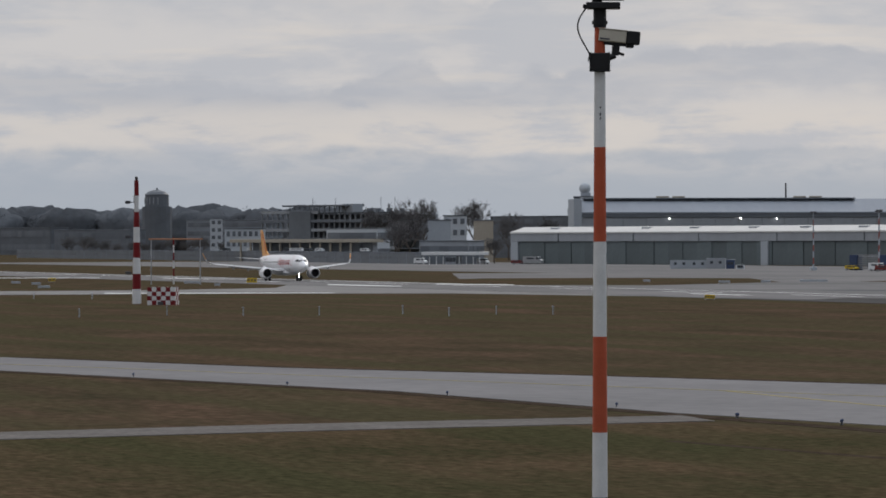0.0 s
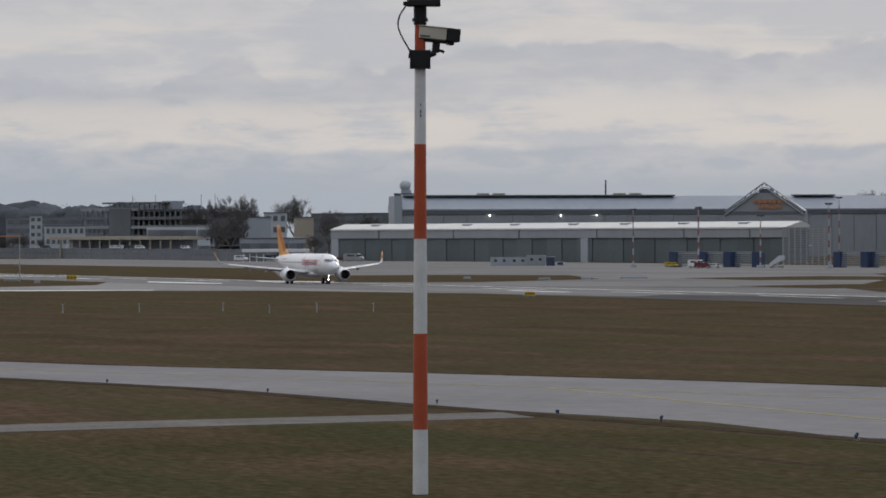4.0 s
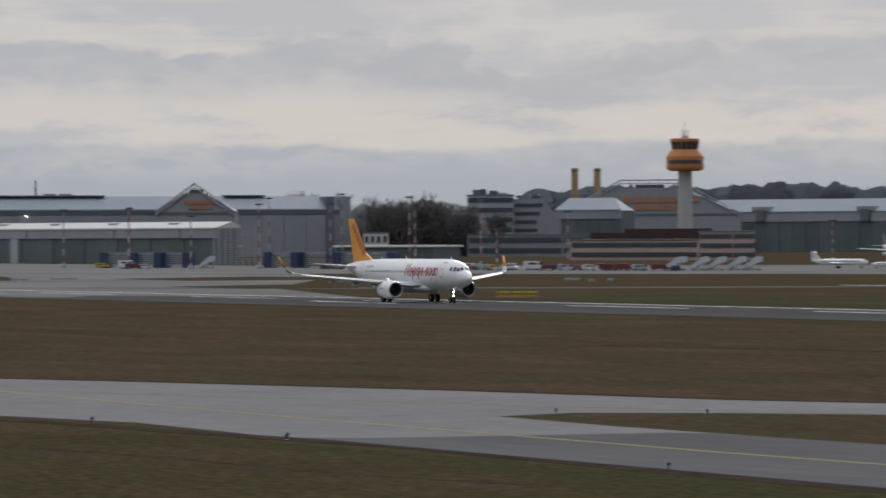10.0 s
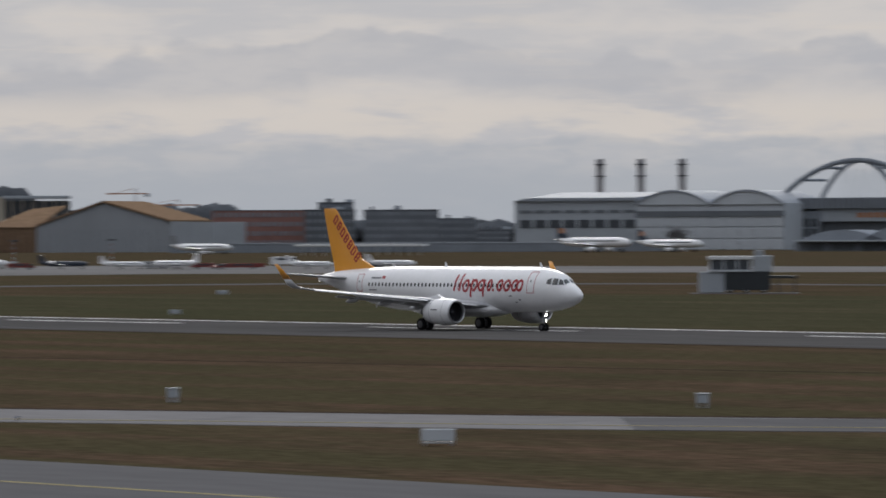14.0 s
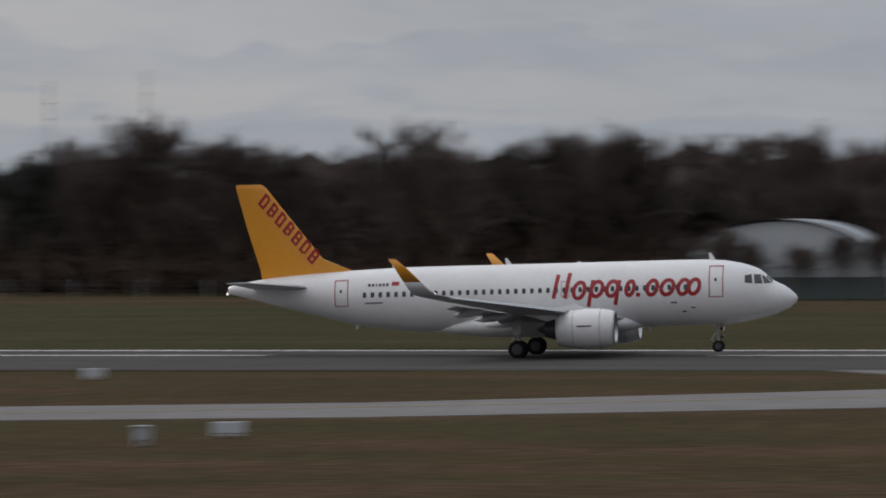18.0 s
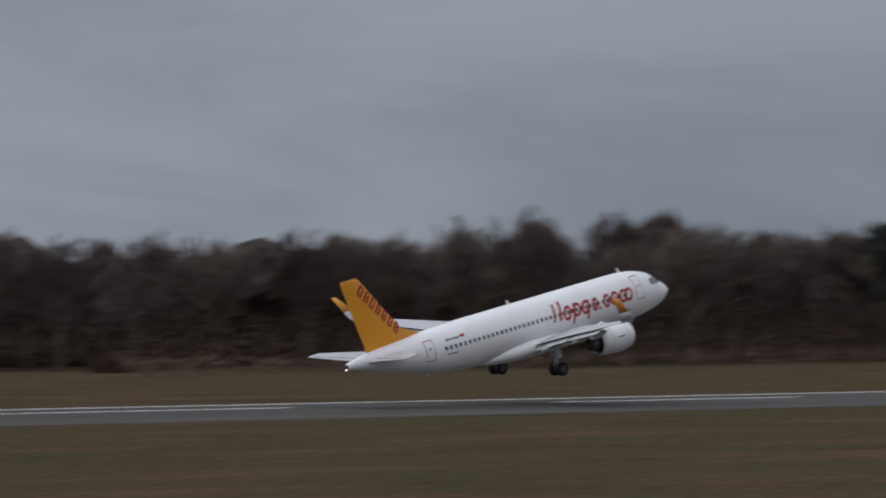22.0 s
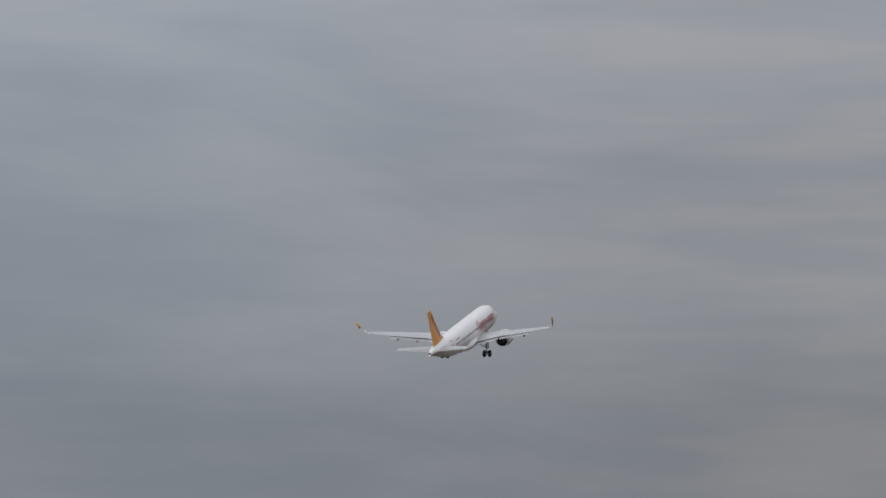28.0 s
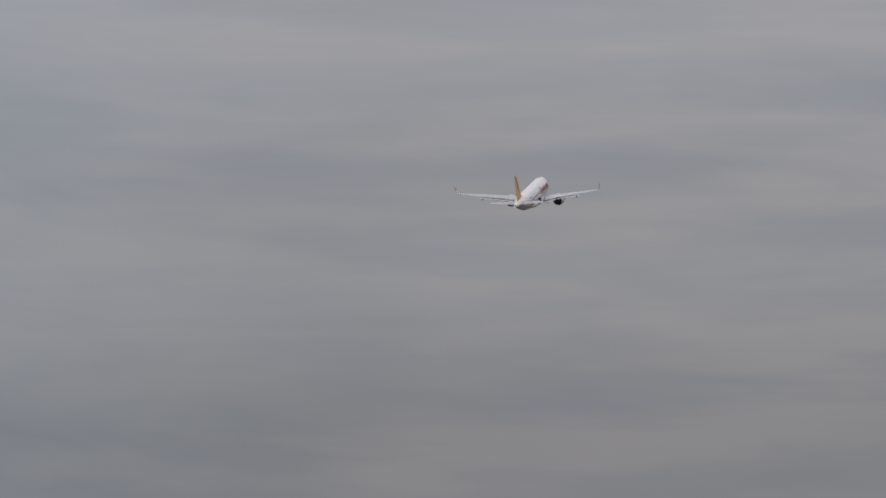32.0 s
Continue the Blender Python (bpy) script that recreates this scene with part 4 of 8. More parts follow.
# tailplane
for side in (-1, 1):
    bm = bmesh.new()
    dih = math.sin(radians(6))
    loft(bm, [foil(31.7, side * 0.4, 4.85, 4.2, .1, (1, side * dih) if side > 0 else (1, -dih), n=8), foil(35.15, side * 6.2, 5.38, 1.5, .09, (1, dih * side), n=8)])
    stab = part("tailplane", bm, WING_GREY, airliner, "light grey tailplane")
    bm = bmesh.new()
    y0, y1 = side * 0.9, side * 5.9
    loft(bm, [[(NOSE - d, y, z + h) for d, h in ((36.0 - k, .075 - e), (36.08 - k, .07 - e), (36.08 - k, -.055 + e), (36.0 - k, -.06 + e))] for y, z, k, e in ((y0, 4.91, .85, -.012), (y1, 5.35, -.3, .035))])
    part("elevator_gap", bm, WING_DARK, stab)

# wings: each hinges at its root, so that it can flex
WING = [(0.3, 10.3, 8.0, 2.25, .14), (1.98, 11.35, 7.0, 2.42, .14), (4.2, 12.75, 5.45, 2.72, .125), (6.4, 14.1, 4.15, 3.0, .115), (11.5, 17.2, 2.85, 3.6, .105), (16.4, 20.2, 1.6, 4.2, .10)]
SHARK = [(16.4, 20.2, 1.6, 4.2, .10, 8), (16.95, 20.6, 1.45, 4.33, .09, 25), (17.3, 21.0, 1.28, 4.62, .085, 52), (17.5, 21.5, 1.08, 5.15, .08, 72), (17.72, 22.2, 0.80, 5.9, .08, 75), (17.92, 22.95, 0.48, 6.6, .08, 75)]
wings = {}
for side in (-1, 1):
    org = Vector((NOSE - 14.5, side * 1.95, 2.45))

    def rel(rings):
        return [[p - org for p in r] for r in rings]

    bm = bmesh.new()
    dz = math.sin(radians(5.5))
    loft(bm, rel([foil(d, side * y, z, c, t, (side, dz) if side > 0 else (1, -dz), n=10) for y, d, c, z, t in WING]))
    wing = part("wing", bm, WING_GREY, airliner, "light grey swept wing", smooth=False)
    wing.location = org
    wings[side] = wing
    bm = bmesh.new()
    loft(bm, rel([foil(d, side * y, z, c, t, (math.cos(radians(a)), side * math.sin(radians(a))), n=8) for y, d, c, z, t, a in SHARK[:4]]))
    part("winglet_blend", bm, WING_GREY, wing, "pale grey curved winglet base", smooth=True)
    bm = bmesh.new()
    loft(bm, rel([foil(d, side * y, z, c, t, (math.cos(radians(a)), side * math.sin(radians(a))), n=8) for y, d, c, z, t, a in SHARK[3:]]))
    part("winglet", bm, ORANGE, wing, "upswept orange winglet", smooth=True)
    # flaps, drooped a little, and slats
    for (y0, y1, te0, te1, c0, c1, z0, z1) in ((2.3, 6.2, 18.35, 18.25, 1.25, 1.1, 2.32, 2.83), (6.5, 12.6, 18.25, 20.55, 1.05, 0.75, 2.86, 3.55)):
        bm = bmesh.new()
        fr = []
        for y, te, c, z in ((y0, te0, c0, z0), (y1, te1, c1, z1)):
            fr.append(foil(te - c * 0.55, side * y, z - 0.02, c, .13, (side, dz) if side > 0 else (1, -dz), twist=13, n=6))
        loft(bm, rel(fr))
        part("flap", bm, WING_GREY, wing, "extended trailing-edge flap")
    for (y0, d0, z0, y1, d1, z1) in ((2.6, 11.75, 2.5, 5.0, 13.25, 2.82), (6.7, 14.28, 3.04, 16.0, 19.95, 4.15)):
        bm = bmesh.new()
        fr = []
        for y, d, z in ((y0, d0, z0), (y1, d1, z1)):
            fr.append(foil(d - 0.28, side * y, z - 0.12, 0.62, .2, (side, dz) if side > 0 else (1, -dz), twist=-16, n=6))
        loft(bm, rel(fr))
        part("slat", bm, BARE_METAL, wing, "bright leading-edge slat")
    for y, d, z, ln_ in ((4.1, 17.2, 2.5, 2.6), (8.2, 17.4, 2.95, 2.4), (11.4, 18.6, 3.3, 2.0)):
        bm = bmesh.new()
        rr = []
        for k, (u, r) in enumerate(((0, .03), (.15, .13), (.45, .2), (.75, .15), (1, .03))):
            rr.append(ring(Vector((NOSE - d - u * ln_, side * y, z - 0.12 - 0.28 * u)) - org, (0, 1, 0), (0, 0, 1), r, r * 1.35, 8))
        loft(bm, rr)
        part("flap_fairing", bm, WING_GREY, wing, smooth=True)
    bm = bmesh.new()
    lathe(bm, [(-0.12, .03), (0, .09), (0.12, .03)], "x", Vector((NOSE - 20.75, side * 16.9, 4.36)) - org, 8)
    part("wing_lamp", bm, NAVLIGHT, wing)

    # engine on its pylon
    eng = empty("engine")
    eng.parent = airliner
    eng.location = (NOSE - 11.05, side * 5.75, 1.86)
    bm = bmesh.new()
    loft(bm, [ring((x, 0, 0), (0, 1, 0), (0, 0, 1), r, r, 28) for x, r in ((-0.05, 1.1), (-0.2, 1.17), (-0.9, 1.29), (-1.9, 1.31), (-2.8, 1.22), (-3.5, 1.08), (-3.75, 1.02), (-3.72, 0.98), (-3.0, 1.0))], caps=(False, False))
    part("cowling", bm, WHITE, eng, "white engine cowling", smooth=True)
    bm = bmesh.new()
    loft(bm, [ring((x, 0, 0), (0, 1, 0), (0, 0, 1), r, r, 28) for x, r in ((-0.06, 1.105), (0.05, 1.06), (0.06, 1.0), (0.0, 0.95), (-0.25, 0.93), (-0.3, 0.93))], caps=(False, False))
    part("inlet_lip", bm, BARE_METAL, eng, "polished metal inlet lip", smooth=True)
    bm = bmesh.new()
    loft(bm, [ring((x, 0, 0), (0, 1, 0), (0, 0, 1), r, r, 24) for x, r in ((-0.28, 0.93), (-1.0, 0.97), (-1.05, 0.97))], caps=(False, True))
    part("inlet_duct", bm, DARK_METAL, eng, "dark inlet duct")
    bm = bmesh.new()
    for k in range(18):
        a = 2 * math.pi * k / 18
        c, s = math.cos(a), math.sin(a)
        c2, s2 = math.cos(a + 0.28), math.sin(a + 0.28)
        vs = [bm.verts.new(p) for p in ((-0.92, .25 * c, .25 * s), (-0.75, .25 * c2, .25 * s2), (-0.72, .93 * c2, .93 * s2), (-0.95, .93 * c, .93 * s))]
        bm.faces.new(vs)
    lathe(bm, [(-0.95, 0.28), (-0.6, 0.2), (-0.4, 0.02)], "x", (0, 0, 0), 12)
    part("fan", bm, DARK_METAL, eng, "dark fan blades")
    bm = bmesh.new()
    lathe(bm, [(-3.2, 0.72), (-3.9, 0.66), (-4.5, 0.5), (-4.55, 0.44)], "x", (0, 0, 0), 20)
    lathe(bm, [(-4.4, 0.36), (-5.1, 0.05)], "x", (0, 0, 0), 12)
    part("exhaust_nozzle", bm, DARK_METAL, eng, "dark metal exhaust nozzle", smooth=True)
    bm = bmesh.new()
    loft(bm, [[(-1.6, .2, 1.18), (-4.4, .2, .55), (-4.4, -.2, .55), (-1.6, -.2, 1.18)], [(-2.6, .14, 1.62), (-6.0, .12, 1.0), (-6.0, -.12, 1.0), (-2.6, -.14, 1.62)]])
    part("pylon", bm, WHITE, eng)
    bm = bmesh.new()
    ny = -side
    loft(bm, [[(-0.8, 0.02 + ny * .9, .92), (-1.8, .02 + ny * .92, .94), (-1.8, -.02 + ny * .92, .94), (-0.8, -.02 + ny * .9, .92)], [(-1.3, .01 + ny * 1.25, 1.2), (-1.8, .01 + ny * 1.25, 1.2), (-1.8, -.01 + ny * 1.25, 1.2), (-1.3, -.01 + ny * 1.25, 1.2)]])
    part("strake", bm, WHITE, eng)
    for ny in (-1, 1):
        part("cowl_marking", boxes((-2.3, -1.35, ny * 1.318 - .012, ny * 1.318 + .012, .16, .24)), DARKTEXT, eng, "dark marking bar on the cowling")
        part("cowl_latch", boxes((-2.0, -1.85, ny * .62 - .03, ny * .62 + .03, -1.19, -1.12)), PANEL_GREY, eng)
    for x, r in ((-.86, 1.288), (-2.62, 1.248)):
        bm = bmesh.new()
        loft(bm, [ring((x + dx, 0, 0), (0, 1, 0), (0, 0, 1), r + dr, r + dr, 28) for dx, dr in ((-.016, 0), (-.016, .008), (.016, .008), (.016, 0))], caps=(False, False))
        part("panel_line", bm, PANEL_GREY, eng)


# landing gear; legs fold about their own origins
def wheel(bm_t, bm_r, at, r, w):
    lathe(bm_t, [(-w / 2, r * .62), (-w / 2, r * .9), (-w * .36, r), (w * .36, r), (w / 2, r * .9), (w / 2, r * .62)], "y", at, 20)
    lathe(bm_r, [(-w * .53, r * .25), (-w * .51, r * .6), (w * .51, r * .6), (w * .53, r * .25)], "y", at, 14)


gears = {}
for name, x, y, top, r, w, half in (("nose_gear", NOSE - 5.07, 0, 2.3, .38, .24, .26), ("main_gear", 0.0, -3.8, 2.6, .58, .42, .46), ("main_gear", 0.0, 3.8, 2.6, .58, .42, .46)):
    gear = empty(name)
    gear.parent = airliner
    gear.location = (x, y, top)
    gears[(name, int(math.copysign(1, y)) if y else 0)] = gear
    bm = bmesh.new()
    rod(bm, (0, 0, 0.1), (0, 0, -(top - r) * .55), r * .3, r * .27, 10)
    rod(bm, (0, 0, -(top - r) * .5), (0, 0, -(top - r)), r * .19, r * .19, 10)
    rod(bm, (0, -half - .1, -(top - r)), (0, half + .1, -(top - r)), r * .2, None, 8)
    if y:
        rod(bm, (0, math.copysign(.1, -y), -0.9), (0, math.copysign(1.7, -y), 0.0), .09, None, 6)
    else:
        rod(bm, (0, 0, -0.8), (1.1, 0, 0.1), .07, None, 6)
    rod(bm, (-.18, 0, -(top - r) * .55), (-.45, 0, -(top - r) * .78), .05, None, 6)
    rod(bm, (-.45, 0, -(top - r) * .78), (-.1, 0, -(top - r) * .97), .05, None, 6)
    part("leg", bm, STRUT, gear, "grey metal strut")
    for s in (-1, 1):
        bt, br = bmesh.new(), bmesh.new()
        wheel(bt, br, (0, s * half, -(top - r)), r, w)
        part("tyre", bt, RUBBER, gear, "black tyre", smooth=True)
        part("rim", br, DARK_METAL, gear)
    bm = bmesh.new()
    if y:
        o = math.copysign(.36, y)
        box(bm, -.32, .3, o - .02, o + .02, -1.05, 0.05)
    else:
        box(bm, -.75, -.2, -.395, -.365, -.5, 0)
        part("gear_door", boxes((-.75, -.2, .365, .395, -.5, 0)), WHITE, gear)
    part("gear_door", bm, WING_GREY, gear)
    if not y:
        for z, rr in ((-.75, .125), (-1.28, .125)):
            bm = bmesh.new()
            lathe(bm, [(.0, rr * .92), (.02, rr * .92)], "x", (.26, 0, z), 14)
            part("landing_lamp", bm, LAMP, gear, "bright white landing lamp")
            bm = bmesh.new()
            lathe(bm, [(.1, rr * 1.0), (.1, rr * 1.1), (-.12, rr * .9), (-.13, rr * .3), (-.005, rr * .3), (-.005, rr * 1.0), (.1, rr * 1.0)], "x", (.26, 0, z), 14, caps=(False, False))
            part("lamp_housing", bm, DARK_METAL, gear)

# ======== masts, signs and boxes on the field ========
def banded_mast(name, m, z_bands, radius, mats, label, category, n=20):
    """A round mast in painted bands; z_bands: heights of the band edges; radius: a function of height."""
    mast = empty(name, m, label, category)
    for k, (a, b) in enumerate(zip(z_bands, z_bands[1:])):
        bm = bmesh.new()
        zs = [a, (a + b) / 2, b]
        loft(bm, [ring((0, 0, z), (1, 0, 0), (0, 1, 0), radius(z), radius(z), n) for z in zs])
        part("band", bm, mats[k % len(mats)], mast, smooth=False)
    return mast


# camera pole close to the terrace, seen at about 165 m
camera_pole = banded_mast("camera_pole", pose(-154.32, 57.05, 0, 0, 0.15, 69.7), [0.0, 2.4, 5.93, 9.42, 12.9, 15.85, 17.4], lambda z: 0.285 - 0.0052 * z,
                          [MAST_WHITE, MAST_RED], "red and white banded steel pole carrying a surveillance camera", "camera pole")
# the tall pole leans towards the east side of its own bracket; the local x axis faces the field
bm = boxes((-.345, .345, -.345, .345, 15.71, 16.36), (-.40, .40, -.385, -.33, 15.66, 15.72), bevel=.03)
rod(bm, (-.35, -.37, 15.71), (-.35, -.37, 16.38), .03, None, 6)
rod(bm, (.35, -.37, 15.71), (.35, -.37, 16.38), .03, None, 6)
part("clamp", bm, BLACK, camera_pole, "black bolted clamp")
bm = bmesh.new()
rod(bm, (0, 0, 17.3), (0, 0, 18.1), .24, None, 14)
lathe(bm, [(17.42, .29), (17.54, .29)], "z", (0, 0, 0), 14)
part("head_post", bm, BLACK, camera_pole)
bm = boxes((-.5, .75, -.45, .45, 17.98, 18.22), (-.62, -.5, -.1, .1, 18.0, 18.16), (-.3, .9, -.3, .3, 18.3, 18.6), bevel=.03)
rod(bm, (-.1, 0, 18.2), (-.1, 0, 18.35), .2, None, 10)
part("head_plate", bm, BLACK, camera_pole, "black head plate with a second housing")
# camera housing on its bracket, pointing to the field's north-east
house = empty("camera_housing")
house.parent = camera_pole
house.matrix_basis = pose(0.58, 0.05, 16.97, 0, 5, 12) @ Matrix.Diagonal((.88, .9, .92, 1))
bm = boxes((-.75, .42, -.24, .24, -.24, .24), (-.8, .5, -.27, .27, .24, .28), bevel=.03)
part("body", bm, CREAM, house, "cream metal camera body")
bm = boxes((.42, 1.0, -.27, .27, -.26, .27), (.5, .78, -.2, .2, -.4, -.26), bevel=.03)
part("front_hood", bm, BLACK, house, "black front hood")
bm = boxes((-.72, -.3, -.25, -.244, -.17, -.11))
part("maker_bar", bm, DARKTEXT, house)
bm = boxes((-.5, .45, -.16, .16, -.36, -.25), (-.1, .2, -.1, .1, -.75, -.36), bevel=.02)
rod(bm, (.05, 0, -.75), (-.45, 0, -1.0), .12, None, 8)
rod(bm, (.1, 0, -.62), (.42, 0, -.7), .06, None, 8)
part("bracket", bm, BLACK, house, "black tilting bracket")
pts = [(-.42 - .36 * math.sin(math.pi * min(1, k / 16 * 1.15)) - .06 * math.sin(2 * math.pi * k / 16), -.3, 18.1 - 2.05 * k / 16) for k in range(17)]
part("cable", tube(bmesh.new(), pts, .028, 6), BLACK, camera_pole, "loose black cable")
bm = bmesh.new()
for z, y, s in ((14.35, -.21, .05), (14.1, -.22, .07), (13.95, -.22, .06)):
    bmesh.ops.create_icosphere(bm, subdivisions=1, radius=s, matrix=Matrix.Translation((.02, y, z)) @ Matrix.Diagonal((.5, .3, 1, 1)))
part("rust_mark", bm, DARK_METAL, camera_pole)

# tall banded mast with obstruction lamps far out on the grass
radar_mast = banded_mast("warning_mast", pose(-650.6, 166.6, 0, 0, 0, 76), [0, 2.2, 4.5, 6.9, 9.2, 11.5, 13.8, 16.2, 18.5], lambda z: 0.68 - .02 * z if z < 13 else .36 - .006 * (z - 13),
                         [MAST_WHITE, MAST_DEEP], "tall dark red and white banded mast on the grass", "mast")
bm = bmesh.new()
lathe(bm, [(18.5, .12), (18.7, .22), (19.0, .22), (19.1, .1)], "z", (0, 0, 0), 10)
part("top_lamp", bm, DARK_METAL, radar_mast)
for z in (4.6, 10.0, 15.2):
    bm = boxes((-1.7, -.9, -.3, .3, z - .2, z + .25), (-1.0, .3, -.06, .06, z - .06, z + .06), bevel=.03)
    rod(bm, (-.4, 0, z), (-.4, 0, z + 1.0), .04, None, 6)
    rod(bm, (-.4, 0, z + 1.0), (.4, 0, z + 1.0), .04, None, 6)
    part("lamp_arm", bm, DARK_METAL, radar_mast, "dark arm with a lamp box")
# chequered hut beside it
hut = empty("chequered_hut", pose(-637.4, 166.9, 0, 0, 0, 62), "red and white chequered equipment hut", "hut")
part("walls", boxes((-2.05, 2.05, .04, 2.6, 0, 2.58), bevel=.02), MAST_WHITE, hut)
for i in range(6):
    for k in range(4):
        bm = boxes((-2.1 + i * .7, -2.1 + (i + 1) * .7, -.01, .05, k * .65, (k + 1) * .65))
        part("panel", bm, MAST_DEEP if (i + k) % 2 else MAST_WHITE, hut)
for i in range(4):
    for k in range(4):
        bm = boxes((2.04, 2.1, .05 + i * .65, .05 + (i + 1) * .65, k * .65, (k + 1) * .65))
        part("panel", bm, MAST_WHITE if (i + k) % 2 else MAST_DEEP, hut)
part("vent_box", boxes((-.5, .35, -.12, -.01, 0, .5), bevel=.02), DARK_METAL, hut)
# thin striped T-mast with an orange cross arm
tmast = banded_mast("wind_mast", pose(-940.1, 249.0, 0), [0, 1.7, 3.4, 5.1, 6.8, 8.5, 10.2], lambda z: .17, [MAST_WHITE, MAST_DEEP], "thin striped mast beyond the hut", "mast", 8)
arm = empty("antenna_row", pose(-928.1, 245.5, 0, 0, 0, 75), "long orange antenna arm on posts", "antenna")
part("beam", boxes((-5, 6.5, -.15, .15, 9.6, 9.9), (-5, 6.5, -.9, -.7, 9.65, 9.85), bevel=.03), SIGN_ORANGE, arm)
bm = bmesh.new()
for x in (-4.5, 6):
    rod(bm, (x, 0, 0), (x, 0, 9.6), .12, .1, 6)
part("posts", bm, STRUT, arm)


# small things on the grass
def box_thing(name, at, w, d, h, material, label, category, group="", legs=True, turn=0):
    t = empty(name, pose(at[0], at[1], 0, 0, 0, turn), label, category, group)
    z0 = .25 if legs else 0
    part("cabinet", boxes((-w / 2, w / 2, -d / 2, d / 2, z0, h), bevel=.03), material, t)
    part("lid", boxes((-w / 2 - .04, w / 2 + .04, -d / 2 - .04, d / 2 + .04, h, h + .05), bevel=.015), material, t)
    if legs:
        for x in (-w / 2 + .1, w / 2 - .1):
            part("foot", boxes((x - .06, x + .06, -d / 2, d / 2, -.02, .25)), STRUT, t)
    return t


box_thing("equipment_box", (-196.6, 156.4), .6, .5, .75, CLAD_LIGHT, "small white equipment box on the grass", "equipment box", turn=40)
box_thing("equipment_box", (-168.7, 170.4), .65, .5, .75, CLAD_LIGHT, "small white equipment box on the grass", "equipment box", turn=40)
box_thing("equipment_box", (-65.0, 170.9), .65, .5, .85, CLAD_LIGHT, "white equipment box standing in the grass", "equipment box")
box_thing("equipment_box", (-45.0, 178.0), .6, .5, .8, CLAD_LIGHT, "white equipment box standing in the grass", "equipment box")
box_thing("equipment_box", (-93.6, 228.4), .8, .6, .9, CLAD_LIGHT, "grey equipment box near the taxiway", "equipment box")


def field_sign(at, w, h, material, label, turn=0, bars=3):
    s = empty("taxiway_sign", pose(at[0], at[1], 0, 0, 0, turn), label, "airfield sign", "signs along the taxiways")
    part("panel", boxes((-w / 2, w / 2, -.12, .12, .2, .2 + h), bevel=.03), material, s)
    part("rail", boxes((-w / 2, w / 2, -.14, .14, .1, .17)), STRUT, s)
    for x in (-w / 2 + .15, w / 2 - .15):
        part("foot", boxes((x - .05, x + .05, -.05, .05, -.02, .12)), STRUT, s)
    if bars:
        for k in range(bars):
            c = -w / 2 + w * (k + .5) / bars
            part("mark_bar", boxes((c - w / bars * .28, c + w / bars * .28, -.135, -.12, .2 + h * .3, .2 + h * .7)), DARKTEXT, s)
    return s


field_sign((-147.7, 132.5), 1.5, .55, RENDER_WHITE, "white airfield sign board seen from behind on the grass", 40, 0)
field_sign((280.4, 253.0), 1.9, .55, VAN_WHITE, "white sign board beside the runway", -40, 0)
field_sign((-42.9, 184.6), 1.4, .5, RENDER_WHITE, "white sign board beside the taxiway", 8, 0)
field_sign((-65.6, 248.1), 1.2, .5, RENDER_WHITE, "white sign board beside the runway", 10, 0)
field_sign((-70.0, 230.6), 1.25, .6, SIGN_YELLOW, "yellow airfield sign beside the runway", 10, 3)
field_sign((-647.0, 257.5), 1.6, .6, SIGN_YELLOW, "yellow airfield sign beside the runway", 60, 4)
for x, y in ((-586.4, 320.4), (-584.9, 322.0), (-583.4, 323.5)):
    field_sign((x, y), 1.9, .75, SIGN_YELLOW, "yellow airfield sign in a row of three", 60, 3)
field_sign((-942.1, 267.2), 2.2, 1.0, SIGN_YELLOW, "yellow airfield sign across the runway", 70, 3)
field_sign((-994.9, 234.9), 1.6, .8, SIGN_YELLOW, "yellow airfield sign across the runway", 70, 2)
for x, y, w in ((-960.9, 218.7, 2.0), (-933.9, 217.0, 2.0), (-866.9, 203.0, 2.4), (-937.7, 252.5, 3.6), (-888.7, 244.7, 1.2), (-914.6, 349.2, 1.6), (-881.9, 354.3, 2.5), (-887.9, 366.3, 2.0), (-893.3, 379.7, 6.0), (-787.6, 446.2, 3.0), (-766.1, 438.4, 1.2), (-772.0, 446.3, 1.0), (-525.9, 428.0, 1.6), (-404.2, 321.9, 1.2), (-531.4, 432.6, 1.6)):
    field_sign((x, y), w, .4, CLAD_LIGHT, "pale marker board lying low on the grass", 60, 0)


def edge_light(at, col=BLACK):
    l = empty("edge_light", pose(at[0], at[1], 0), "small dark taxiway edge light on a short stem", "edge light", "taxiway edge lights")
    bm = bmesh.new()
    lathe(bm, [(-.02, .1), (.03, .1), (.04, .035), (.16, .035)], "z", (0, 0, 0), 8)
    part("stem", bm, DARK_METAL, l)
    bm = bmesh.new()
    lathe(bm, [(.16, .07), (.26, .08), (.31, .03)], "z", (0, 0, 0), 8)
    part("lens", bm, BLUE_STEEL, l, "dark blue lens")
    return l


first_light = edge_light((-301.7, 77.0))
for x, y in ((-279.0, 81.5), (-258.0, 85.5), (-236.1, 88.3), (-219.6, 88.9), (-210.2, 90.9), (-219.4, 88.9), (-209.6, 90.6), (-188.0, 91.2), (-186.5, 90.4), (-206.0, 115.7), (-154.9, 92.2), (-200.5, 121.7), (-181.9, 134.7)):
    copy_thing(first_light, pose(x, y, 0))


